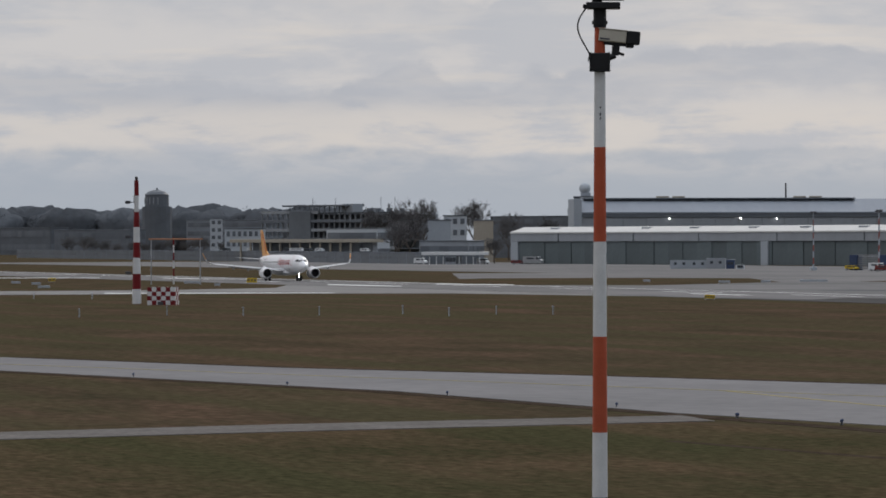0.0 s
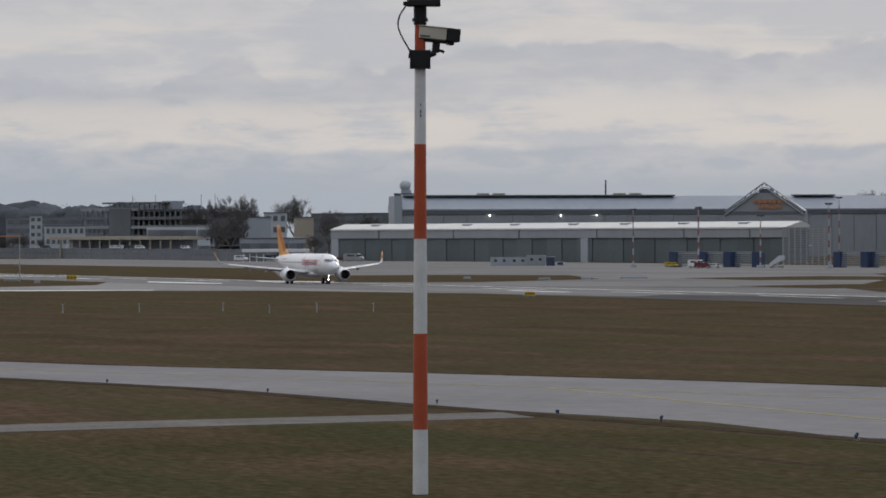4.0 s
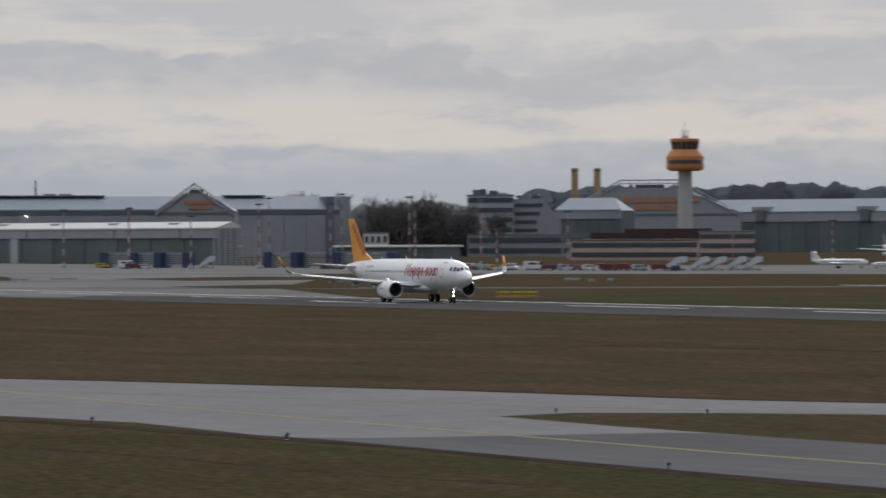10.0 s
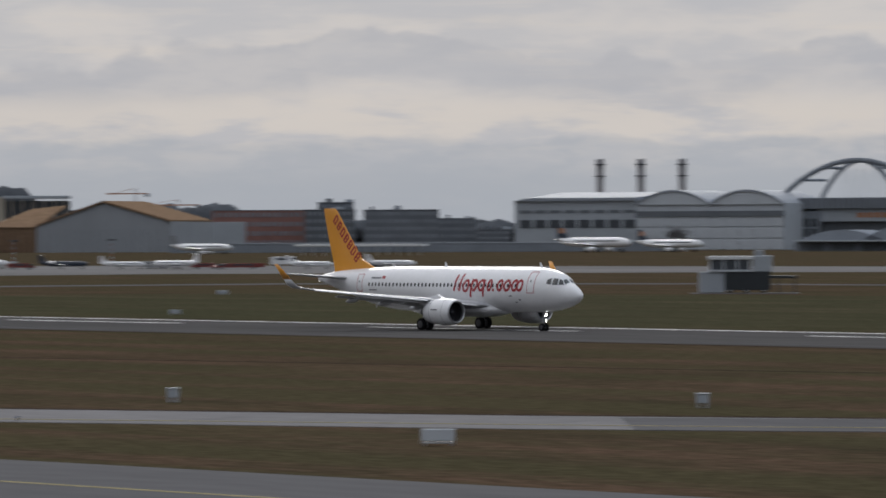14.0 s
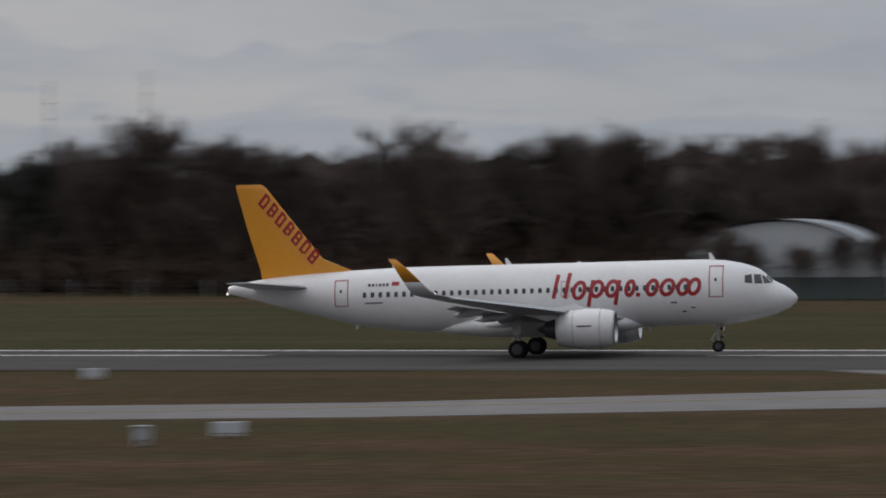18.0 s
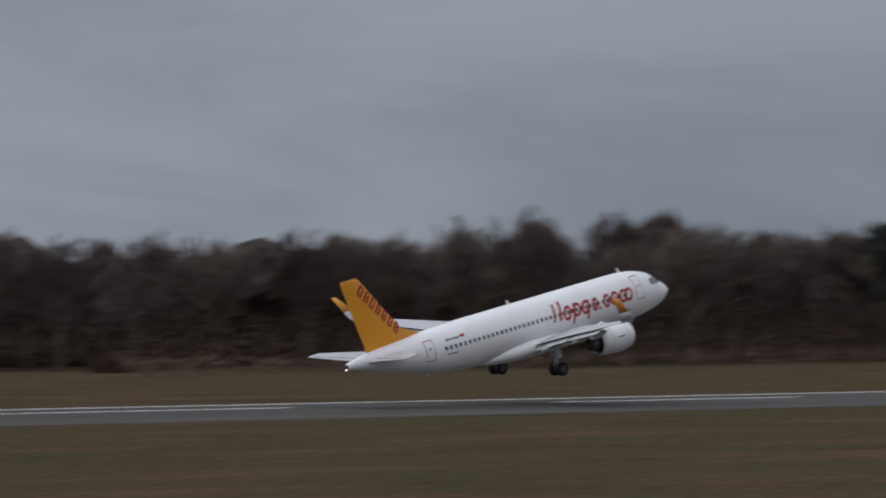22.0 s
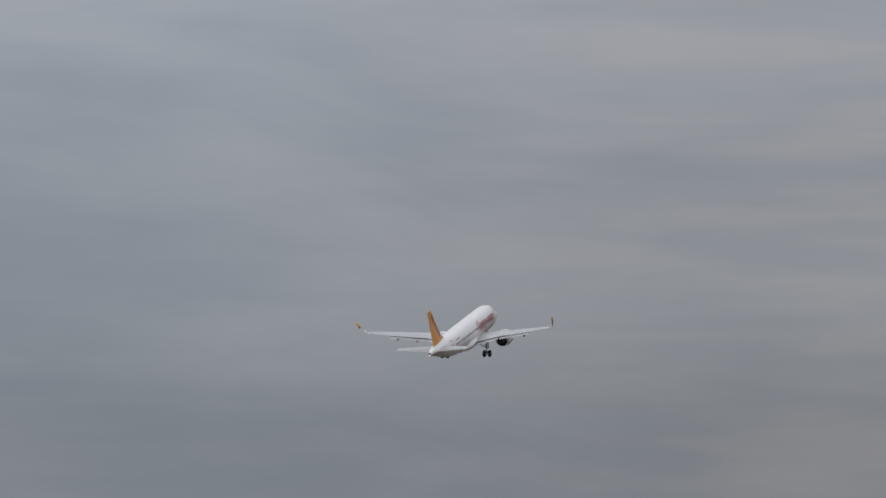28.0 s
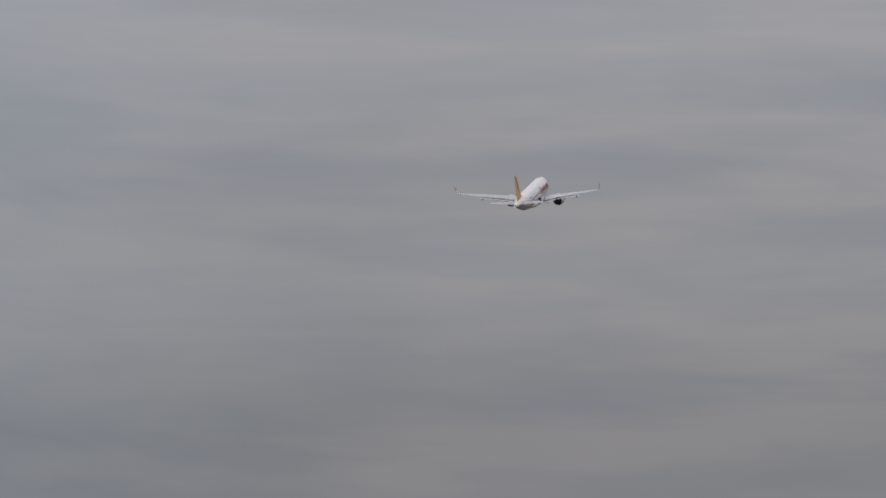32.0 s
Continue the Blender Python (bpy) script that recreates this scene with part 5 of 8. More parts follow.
def stake(at, h=1.5):
    s = empty("marker_stake", pose(at[0], at[1], 0), "thin white marker stake in the grass", "stake", "stakes across the field")
    bm = bmesh.new()
    rod(bm, (0, 0, -.05), (0, 0, h), .08, .07, 6)
    part("shaft", bm, CLAD_LIGHT, s)
    part("cap", boxes((-.1, .1, -.1, .1, h, h + .1), bevel=.02), CLAD_LIGHT, s)
    return s


first_stake = stake((-544.2, 174.4), 1.0)
for x, y in ((-525.5, 174.4), (-534.5, 183.7), (-531.1, 190.1), (-541.7, 152.5), (-539.5, 130.8), (-550.4, 144.9), (-541.1, 162.3), (-709.2, 164.4), (-704.3, 172.9)):
    copy_thing(first_stake, pose(x, y, 0))

# ======== buildings ========
def site(x0, y0, x1, y1):
    """Pose and length of a front that runs from one ground point to another; local x along it, local y away from the field."""
    return pose(x0, y0, 0, 0, 0, math.degrees(math.atan2(y1 - y0, x1 - x0))), math.hypot(x1 - x0, y1 - y0)


def repeats(name, me_bm, material, parent, places, label=""):
    """Alike pieces on one mesh under a thing."""
    first = part(name, me_bm, material, parent, label)
    for k, p in enumerate(places):
        ob = first if k == 0 else new(name, first.data)
        if k:
            ob.parent = parent
            if label:
                tagged(ob, label)
        ob.location = p


def cells(x0, x1, n, y, z):
    w = (x1 - x0) / n
    return [(x0 + w * (i + .5), y, z) for i in range(n)]


def pane(w, h, d=.3):
    return boxes((-w / 2, w / 2, -d / 2, d / 2, -h / 2, h / 2))


def office(name, m, L, depth, h, wall, label, floors=3, bays=12, band=True, category="building", roof=None, z0=0.0, glass=None, side_bays=4):
    """A flat-roofed block with window rows on its front and its two ends."""
    b = empty(name, m, label, category)
    part("wall", boxes((0, L, 0, depth, -.3, h), bevel=.1), wall, b)
    part("roof", boxes((-.3, L + .3, -.3, depth + .3, h, h + .5), bevel=.08), roof or OFFICE_DARK, b)
    fh = (h - z0) / max(floors, 1)
    gl = glass or GLASS_BAND
    for f in range(floors):
        z = z0 + fh * (f + .55)
        w = L / bays * (.96 if band else .55)
        repeats("window", pane(w, fh * .48), gl, b, cells(L * .02, L * .98, bays, -.05, z))
        w2 = depth / side_bays * (.9 if band else .55)
        repeats("window", boxes((-.15, .15, -w2 / 2, w2 / 2, -fh * .24, fh * .24)), gl, b, [(L + .05, depth * (k + .5) / side_bays, z) for k in range(side_bays)])
    return b


def roof_clutter(b, L, depth, h, seed, n=6):
    rnd = random.Random(seed)
    for _ in range(n):
        x, w, hh = rnd.uniform(.08, .9) * L, rnd.uniform(1.5, 5), rnd.uniform(.8, 2.6)
        part("roof_unit", boxes((x, x + w, depth * .3, depth * .3 + 3, h + .5, h + .5 + hh), bevel=.1), rnd.choice((OFFICE_GREY, CLAD_DARK, CLAD_LIGHT)), b)


# --- long low hangar with a pale roof
m, L = site(-1643.6, 571.2, -1359.5, 633.9)
hg = empty("hangar", m, "long low hangar with a pale roof and dark sliding doors", "hangar")
part("wall", boxes((0, L, .6, 9, -.3, 11.6), bevel=.1), CLAD_DARK, hg)
part("pillar", boxes((-.2, 5, -.3, 6, -.3, 11.7), bevel=.1), CLAD_LIGHT, hg, "pale end pier")
part("pillar", boxes((L * .585, L * .585 + 4.5, -.5, .8, -.3, 8.6), bevel=.1), CLAD_LIGHT, hg, "pale middle pier")
part("fascia", boxes((0, L, -.4, .8, 8.6, 11.7), bevel=.1), CLAD_GREY, hg)
bm = bmesh.new()
loft(bm, [[(0, -.7, 11.7), (0, -.7, 12.2), (0, 6, 14.2), (0, 9.5, 12.8), (0, 9.5, 11.6)], [(L, -.7, 11.7), (L, -.7, 12.2), (L, 6, 14.2), (L, 9.5, 12.8), (L, 9.5, 11.6)]])
part("roof", bm, ROOF_WHITE, hg, "pale sheet roof")
n = 30
repeats("door_leaf", boxes((-L / n * .485, L / n * .485, -.12, .12, -4.25, 4.25), bevel=.03), DOOR_GREEN, hg, [(x, .2 if i % 2 else .45, 4.3) for i, (x, _, _) in enumerate(cells(5, L, n, 0, 0))], "dark green sliding door leaf")
repeats("roof_vent", boxes((-2.5, 2.5, -1, 1, 0, .9), bevel=.1), CLAD_GREY, hg, [(L * k, 4, 13.0) for k in (.09, .2, .31, .42, .55, .66, .78, .9)])
repeats("downpipe", boxes((-.12, .12, -.12, .12, -1.6, 1.6)), CLAD_DARK, hg, [(L * k, -.55, 10.1) for k in (.12, .3, .45, .62, .8, .93)])

# --- big hangar behind it
m, L = site(-1766.7, 642.9, -1724.3, 867.0)
hb = empty("hangar", m, "large grey maintenance hangar with a sloping bluish roof", "hangar")
part("wall", boxes((0, L, 0, 20, -.3, 20.2), bevel=.1), CLAD_GREY, hb)
part("end_slab", boxes((-1.2, 2.2, -1, 14, -.3, 26.4), bevel=.1), CLAD_LIGHT, hb, "pale end slab")
bm = bmesh.new()
loft(bm, [[(-.5, -.8, 20.2), (-.5, -.8, 20.8), (-.5, 12, 26.4), (-.5, 20, 22), (-.5, 20, 20.2)], [(L - 4, -.8, 20.2), (L - 4, -.8, 20.8), (L - 4, 12, 26.4), (L - 4, 20, 22), (L - 4, 20, 20.2)]])
part("roof", bm, ROOF_BLUE, hb, "bluish metal roof")
part("fascia", boxes((0, L, -.6, 0, 18.6, 20.3)), CLAD_DARK, hb)
part("end_tower", boxes((L - 5, L, -1, 12, -.3, 26.2), bevel=.1), CLAD_GREY, hb)
part("end_tower", boxes((L - 11, L - 7.5, -1, 10, -.3, 26.0), bevel=.1), CLAD_DARK, hb)
repeats("door_leaf", boxes((-L / 48, L / 48, -.15, .15, -9, 9), bevel=.04), CLAD_GREY, hb, [(x, -.1 - .2 * (i % 2), 9.2) for i, (x, _, _) in enumerate(cells(0, L, 23, 0, 0))])
part("roof_platform", boxes((L * .02, L * .535, 9, 15, 26.3, 26.9), bevel=.1), OFFICE_DARK, hb, "dark roof platform")
part("roof_platform", boxes((L * .765, L * .845, 9, 15, 26.3, 26.9), bevel=.1), OFFICE_DARK, hb, "dark roof platform")
for x in (.16, .19, .42, .45):
    part("roof_unit", boxes((L * x, L * x + 5, 10, 13, 26.9, 27.6), bevel=.1), RENDER_BEIGE, hb)
bm = bmesh.new()
rod(bm, (L * .405, 12, 26.8), (L * .405, 12, 33.2), .4, .3, 8)
part("roof_mast", bm, DARK_METAL, hb)
for a in (-68.84, -67.944, -67.49):
    u = (a - (-70.004)) / (6.6980000000000075)
    bm = bmesh.new()
    lathe(bm, [(-.2, .1), (-.15, .2), (.1, .23), (.2, .15)], "y", (L * u, -.9, 18.1), 12)
    part("flood_lamp", bm, LAMP, hb, "bright floodlight on the front")

# --- radar dome tower at its end
m, L = site(-1870.4, 679.5, -1867.3, 688.0)
rt = empty("radar_tower", m, "dark square stair tower with a white radar dome", "tower")
part("stair", boxes((0, 3, 0, 9, -.3, 28), bevel=.1), OFFICE_DARK, rt)
part("shaft", boxes((3, L, 0, 9, -.3, 27), bevel=.1), CLAD_GREY, rt)
repeats("window", pane(1.6, 1.6), CLAD_LIGHT, rt, [(1.5, -.1, z) for z in (14, 18, 22, 26)])
part("platform", boxes((-.3, L + .3, -.3, 9.3, 28, 28.6), bevel=.1), OFFICE_DARK, rt)
part("plinth", boxes((3, 7.5, 2, 6.5, 28.6, 30.2), bevel=.1), CLAD_LIGHT, rt)
bm = bmesh.new()
bmesh.ops.create_icosphere(bm, subdivisions=3, radius=2.55, matrix=Matrix.Translation((4.9, 4, 32.1)))
part("dome", bm, RENDER_WHITE, rt, "white radar dome", smooth=True)

# --- gabled hangar head with a truss over it
def gabled(name, m, L, eave, top, flat, ridge, depth, label, crown=0.5, sign=True):
    g = empty(name, m, label, "hangar")
    bm = bmesh.new()
    prof = [(0, -.3), (L, -.3), (L, eave), (L * (1 - flat), top), (L * flat, top), (0, eave)]
    loft(bm, [[(x, 0, z) for x, z in prof], [(x, depth, z) for x, z in prof]])
    part("wall", bm, CLAD_GREY, g)
    if crown < .5:
        part("crown_truss", boxes((L * crown, L * (1 - crown), -.8, -.4, ridge - .3, ridge + .3), (L * crown, L * (1 - crown), -.8, -.4, ridge - 1.9, ridge - 1.5), *[(L * (crown + (1 - 2 * crown) * k / 6) - .15, L * (crown + (1 - 2 * crown) * k / 6) + .15, -.75, -.45, ridge - 3.5, ridge) for k in range(7)]), CLAD_GREY, g, "flat lattice crown of the gable")
    for a, b in ((0, L * crown), (L, L * (1 - crown))):
        bm = bmesh.new()
        n = 7
        for k in range(n):
            u0, u1 = k / n, (k + 1) / n
            p0, p1 = Vector((a + (b - a) * u0, -.6, eave + (ridge - eave) * u0)), Vector((a + (b - a) * u1, -.6, eave + (ridge - eave) * u1))
            q0, q1 = p0 + Vector((0, 0, -1.7)), p1 + Vector((0, 0, -1.7))
            rod(bm, p0, p1, .28, None, 6)
            rod(bm, q0, q1, .24, None, 6)
            rod(bm, q0, p1, .16, None, 5)
        part("truss", bm, CLAD_LIGHT, g, "pale lattice truss over the gable")
    part("roof_unit", boxes((L * .42, L * .58, .6, 3.4, top, top + 1.6), bevel=.1), OFFICE_DARK, g)
    part("fascia", boxes((-.2, L + .2, -.3, 0, eave - 1.2, eave - .2)), CLAD_DARK, g)
    if sign:
        for x0, x1, z0, z1 in ((.36, .78, .42, .62), (.42, .72, .12, .34)):
            z_ = lambda u: eave + (top - eave) * u
            nb = 7
            for k in range(nb):
                xa = L * (x0 + (x1 - x0) * k / nb)
                part("sign_bar", boxes((xa, xa + L * (x1 - x0) / nb * .82, -.5, -.3, z_(z0), z_(z1))), SIGN_ORANGE, g, "orange lettering shape")
    return g


m, L = site(-1641.8, 738.0, -1619.4, 762.6)
gabled("hangar", m, L, 19.17, 26.42, .36, 30.5, 4, "grey gabled hangar head with orange signs")
m, L = site(-1957.0, 1101.5, -1899.0, 1172.5)
gabled("hangar", m, L, 19.62, 32.4, .33, 36.2, 4, "grey gabled hangar head with a flat lattice crown", .34)

# --- hangar with the light roof between them, and the long one to the east
def long_hangar(m, L, fascia0, fascia1, top, label, n, vents):
    g = empty("hangar", m, label, "hangar")
    part("wall", boxes((0, L, .5, 20, -.3, fascia1), bevel=.1), CLAD_DARK, g)
    part("fascia", boxes((0, L, -.4, .6, fascia0, fascia1), bevel=.1), CLAD_GREY, g)
    bm = bmesh.new()
    loft(bm, [[(0, -.7, fascia1), (0, -.7, fascia1 + .5), (3, 12, top), (0, 20.5, fascia1)], [(L, -.7, fascia1), (L, -.7, fascia1 + .5), (L - 7, 12, top), (L, 20.5, fascia1)]])
    part("roof", bm, ROOF_BLUE, g, "light metal roof")
    repeats("door_leaf", boxes((-L / n * .485, L / n * .485, -.12, .12, -fascia0 / 2, fascia0 / 2), bevel=.03), DOOR_GREEN, g, [(x, .1 if i % 2 else .35, fascia0 / 2) for i, (x, _, _) in enumerate(cells(0, L, n, 0, 0))], "grey-green sliding door leaf")
    for u in vents:
        part("vent_hood", boxes((L * u - 5, L * u + 5, -1.5, 6, fascia1 + .5, fascia1 + 3.0), bevel=.3), CLAD_GREY, g)
        part("vent_front", boxes((L * u - 2.6, L * u + 2.6, -1.6, 0, fascia0 + .3, fascia1 + 1.5), bevel=.1), CLAD_DARK, g)
    return g


m, L = site(-1813.5, 1018.7, -1789.6, 1040.3)
long_hangar(m, L, 16.33, 20.26, 26.29, "grey hangar with a light metal roof", 6, ())
m, L = site(-1933.5, 1170.2, -1746.0, 1254.5)
long_hangar(m, L, 14.99, 19.71, 26.38, "long grey-green hangar with a light metal roof", 26, (.18, .48, .8))

# --- stepped offices and twin chimneys
m, L = site(-1780.3, 954.4, -1770.3, 972.8)
ob = office("office_block", m, L, 30, 26.95, CLAD_LIGHT, "pale grey office block with dark window rows", 6, 6)
roof_clutter(ob, L, 30, 26.95, 3, 7)
m, L = site(-1779.1, 977.6, -1768.6, 996.4)
ob = empty("office_block", m, "pale stepped office block with a sloping end", "building")
zt = 25.39
bm = bmesh.new()
loft(bm, [[(0, 0, -.3), (L, 0, -.3), (L, 0, zt * .62), (L * .62, 0, zt), (0, 0, zt)], [(0, 30, -.3), (L, 30, -.3), (L, 30, zt * .62), (L * .62, 30, zt), (0, 30, zt)]])
part("wall", bm, CLAD_GREY, ob)
for k, u in enumerate((.62, .55, .48, .5)):
    part("window", boxes((L * .02, L * u, -.2, .1, zt * (.86 - k * .15), zt * (.92 - k * .15))), GLASS_BAND, ob)
roof_clutter(ob, L * .6, 30, zt, 5, 5)
for px in (-60.424, -60.136):
    a = radians(px)
    c = empty("chimney", pose(2250 * math.sin(a), 2250 * math.cos(a), 0), "tall yellow-brown square chimney", "chimney", "twin chimneys")
    zt = 42.6
    for x in (-1.3, .35):
        part("flue", boxes((x, x + .95, -1.3, 1.3, 0, zt), bevel=.08), STACK, c)
    part("core", boxes((-.4, .4, -1.1, 1.1, 0, zt - .6)), DARK_METAL, c)
    part("collar", boxes((-1.45, 1.45, -1.45, 1.45, zt - 1.6, zt - 1.0), bevel=.05), DARK_METAL, c)
m, L = site(-1674.5, 897.7, -1637.5, 923.6)
ob = office("low_office", m, L, 20, 9.0, OFFICE_GREY, "low dark office with long window rows", 2, 10)

# --- pinkish low office in front of the tower
m, L = site(-1409.9, 797.8, -1360.5, 822.9)
ob = office("office_block", m, L, 14, 7.01, PINK_STONE, "low pinkish stone office with two window rows", 2, 18)
m, L = site(-1358.8, 821.9, -1345.8, 827.8)
ob = office("office_block", m, L, 14, 9.91, PINK_STONE, "pinkish stone corner office of three floors", 3, 4)
m, L = site(-1423.5, 814.4, -1390.2, 841.4)
ob = empty("roof_hall", m, "dark brown flat-roofed hall behind the office", "building")
part("wall", boxes((0, L, 0, 14, 0, 9.85), bevel=.1), BROWN_ROOF, ob)
part("roof_unit", boxes((L * .3, L, 1, 12, 9.85, 11.29), bevel=.1), BROWN_ROOF, ob)

# --- control tower
tx, ty = -1800.3, 1081.2
ct = empty("control_tower", pose(tx, ty, 0), "concrete control tower with an orange cab", "control tower")
s0, s1, s2, s3, s4, s5, s6 = 38.73, 40.06, 45.62, 48.01, 48.81, 52.52, 54.11
bm = bmesh.new()
lathe(bm, [(-.3, 3.7), (s0 * .5, 3.4), (s0 + .5, 3.2)], "z", (0, 0, 0), 20)
part("shaft", bm, TOWER_CONC, ct, "pale concrete shaft")
bm = bmesh.new()
lathe(bm, [(s0, 6.5), (s0 + .7, 8.4), (s1 + .5, 8.8), ((s1 + s2) / 2 - .8, 8.9)], "z", (0, 0, 0), 24)
part("lower_ring", bm, TOWER_ORANGE, ct)
bm = bmesh.new()
lathe(bm, [((s1 + s2) / 2 - .8, 8.6), ((s1 + s2) / 2 + .9, 8.6)], "z", (0, 0, 0), 24)
part("window_ring", bm, GLASS_BAND, ct, "dark window ring")
bm = bmesh.new()
lathe(bm, [((s1 + s2) / 2 + .9, 8.9), (s2, 8.8), (s3, 7.0), (s4, 6.2)], "z", (0, 0, 0), 24)
part("upper_ring", bm, TOWER_ORANGE, ct)
bm = bmesh.new()
lathe(bm, [(s4, 5.9), (s5, 6.7)], "z", (0, 0, 0), 16)
part("cab_glass", bm, GLASS_BAND, ct, "slanted dark cab windows")
bm = bmesh.new()
for k in range(16):
    a = 2 * math.pi * k / 16
    rod(bm, (5.95 * math.cos(a), 5.95 * math.sin(a), s4), (6.75 * math.cos(a), 6.75 * math.sin(a), s5), .12, None, 4)
part("mullions", bm, TOWER_ORANGE, ct)
bm = bmesh.new()
lathe(bm, [(s5, 6.9), (s6 - .3, 6.9), (s6, 6.2)], "z", (0, 0, 0), 16)
part("cab_roof", bm, TOWER_ORANGE, ct)
bm = bmesh.new()
for x, y, h in ((0, 0, 7.5), (-2.5, 1, 3.5), (2.8, 0, 4), (1.2, -1.5, 5), (-1.4, -1, 4.5)):
    rod(bm, (x, y, s6), (x, y, s6 + h), .14, .08, 5)
for z in (2.0, 3.2):
    rod(bm, (-3.4, 0, s6 + z), (3.4, 0, s6 + z), .12, None, 5)
lathe(bm, [(0, 1.6), (1.2, 1.4)], "z", (0, 0, s6), 10)
part("aerials", bm, STRUT, ct, "aerials on the cab roof")

# --- timber-sided hall, brown block, red block and dark offices
m, L = site(-1738.3, 1299.0, -1682.9, 1338.0)
th = empty("gabled_hall", m, "large hall with a grey gable and timber side wall", "hall")
e0, e1, ap = 12.89, 14.77, 24.22
bm = bmesh.new()
prof = [(0, -.3), (L, -.3), (L, e1), (L * .5, ap - .6), (0, e0)]
loft(bm, [[(x, 0, z) for x, z in prof], [(x, 70, z) for x, z in prof]])
part("gable_wall", bm, CLAD_GREY, th)
repeats("rib", boxes((-.12, .12, -.2, 0, 0, 11)), CLAD_DARK, th, cells(0, L, 16, 0, 0))
for a, b in (((0, e0), (L * .5, ap)), ((L * .5, ap), (L, e1))):
    bm = bmesh.new()
    loft(bm, [[(a[0], -1, a[1] - .2), (b[0], -1, b[1] - .2), (b[0], -1, b[1] + .7), (a[0], -1, a[1] + .7)], [(a[0], 72, a[1] - .2), (b[0], 72, b[1] - .2), (b[0], 72, b[1] + .7), (a[0], 72, a[1] + .7)]])
    part("roof", bm, WOOD, th, "timber-brown roof")
m, L = site(-1764.3, 1289.0, -1739.6, 1300.6)
sw = empty("timber_wing", m, "timber-clad wing of the hall", "hall")
part("wall", boxes((0, L, 0, 14, 0, 11.86), bevel=.1), WOOD, sw)
bm = bmesh.new()
loft(bm, [[(0, -.5, 11.86), (L, -.5, 11.86), (L, 30, 22.41), (L * .3, 30, 20.74)], [(0, -.5, 12.41), (L, -.5, 12.41), (L, 30, 22.96), (L * .3, 30, 21.29)]])
part("roof", bm, WOOD, sw)
repeats("batten", boxes((-.15, .15, -.25, 0, 0, 11)), BROWN_ROOF, sw, cells(0, L, 9, 0, 0))
m, L = site(-1942.3, 1409.8, -1911.6, 1451.2)
ob = empty("brown_block", m, "brown block with a dark roof terrace", "building")
part("wall", boxes((0, L * .32, 0, 20, 0, 28.85), bevel=.1), RENDER_BEIGE, ob)
part("terrace", boxes((L * .32, L, 4, 20, 0, 26.67), bevel=.1), GLASS_BAND, ob)
part("roof", boxes((L * .3, L, -.3, 20, 27.88, 29.4), bevel=.1), CLAD_LIGHT, ob)
repeats("post", boxes((-.3, .3, -.3, .3, 0, 27.88)), RENDER_BEIGE, ob, cells(L * .34, L, 6, 1, 0))
m, L = site(-2097.8, 1699.7, -2062.4, 1742.5)
ob = office("red_block", m, L, 24, 22.36, BRICK_RED, "long brick-red block with pale window rows", 4, 16, False, glass=OFFICE_GREY)
for (ax, ay, bx, by, h) in ((-2024.2, 1710.2, -2004.7, 1733.1, 22.28), (-2041.9, 1735.8, -2028.1, 1752.0, 26.82), (-2001.4, 1736.9, -1971.9, 1770.4, 22.08), (-2009.5, 1803.3, -1994.1, 1820.3, 17.05), (-2067.9, 1887.8, -2053.1, 1903.9, 10.12)):
    m, L = site(ax, ay, bx, by)
    ob = office("office_block", m, L, 20, h, OFFICE_DARK, "dark distant office block", max(3, int(h / 4)), 10, False, glass=OFFICE_GREY)
    roof_clutter(ob, L, 20, h, int(L), 3)
m, L = site(-1800.5, 1431.1, -1776.4, 1461.0)
ob = empty("warehouse", m, "low pale warehouse with dark gates", "building")
part("wall", boxes((0, L, 0, 25, 0, 14.75), bevel=.1), CLAD_LIGHT, ob)
part("gate", boxes((L * .04, L * .32, -.2, .1, 0, 10.97)), CLAD_DARK, ob)
m, L = site(-1605.0, 1275.4, -1419.6, 1479.0)
ob = empty("retaining_wall", m, "long low pale wall beyond the apron", "wall")
part("wall", boxes((0, L * .86, 0, 3, 0, 4.0), bevel=.1), OFFICE_GREY, ob)
part("coping", boxes((0, L * .86, -.2, 3.2, 4.0, 4.5), bevel=.05), CLAD_LIGHT, ob)

# --- white hangar with a wavy roof, three chimneys
m, L = site(-1612.2, 1497.0, -1484.5, 1555.2)
wh = empty("hangar", m, "white hangar with a wavy shell roof and tall gridded doors", "hangar")
u0 = .46
zt, zl, zd = 29.11, 22.45, 16.67
part("wall", boxes((0, L * u0, 1, 60, 0, 26.16 - 2), bevel=.1), CLAD_LIGHT, wh)
part("wall", boxes((L * u0, L, 1, 60, 0, zl), bevel=.1), RENDER_WHITE, wh)
bm = bmesh.new()
n = 36
a_, b_ = [], []
for i in range(n + 1):
    u = i / n
    z = zl + (zt - zl) * abs(math.sin(math.pi * (2 * u))) ** .8
    a_.append((L * (u0 + (1 - u0) * u), -.5, z))
    b_.append((L * (u0 + (1 - u0) * u), 60, z))
lower_a = [(x, y, z - 1.0) for x, y, z in a_]
for i in range(n):
    q = [a_[i], a_[i + 1], b_[i + 1], b_[i]]
    bm.faces.new([bm.verts.new(p) for p in q])
    q = [a_[i], a_[i + 1], lower_a[i + 1], lower_a[i]]
    bm.faces.new([bm.verts.new(p) for p in q])
part("shell_roof", bm, ROOF_BLUE, wh, "wavy shell roof")
bm = bmesh.new()
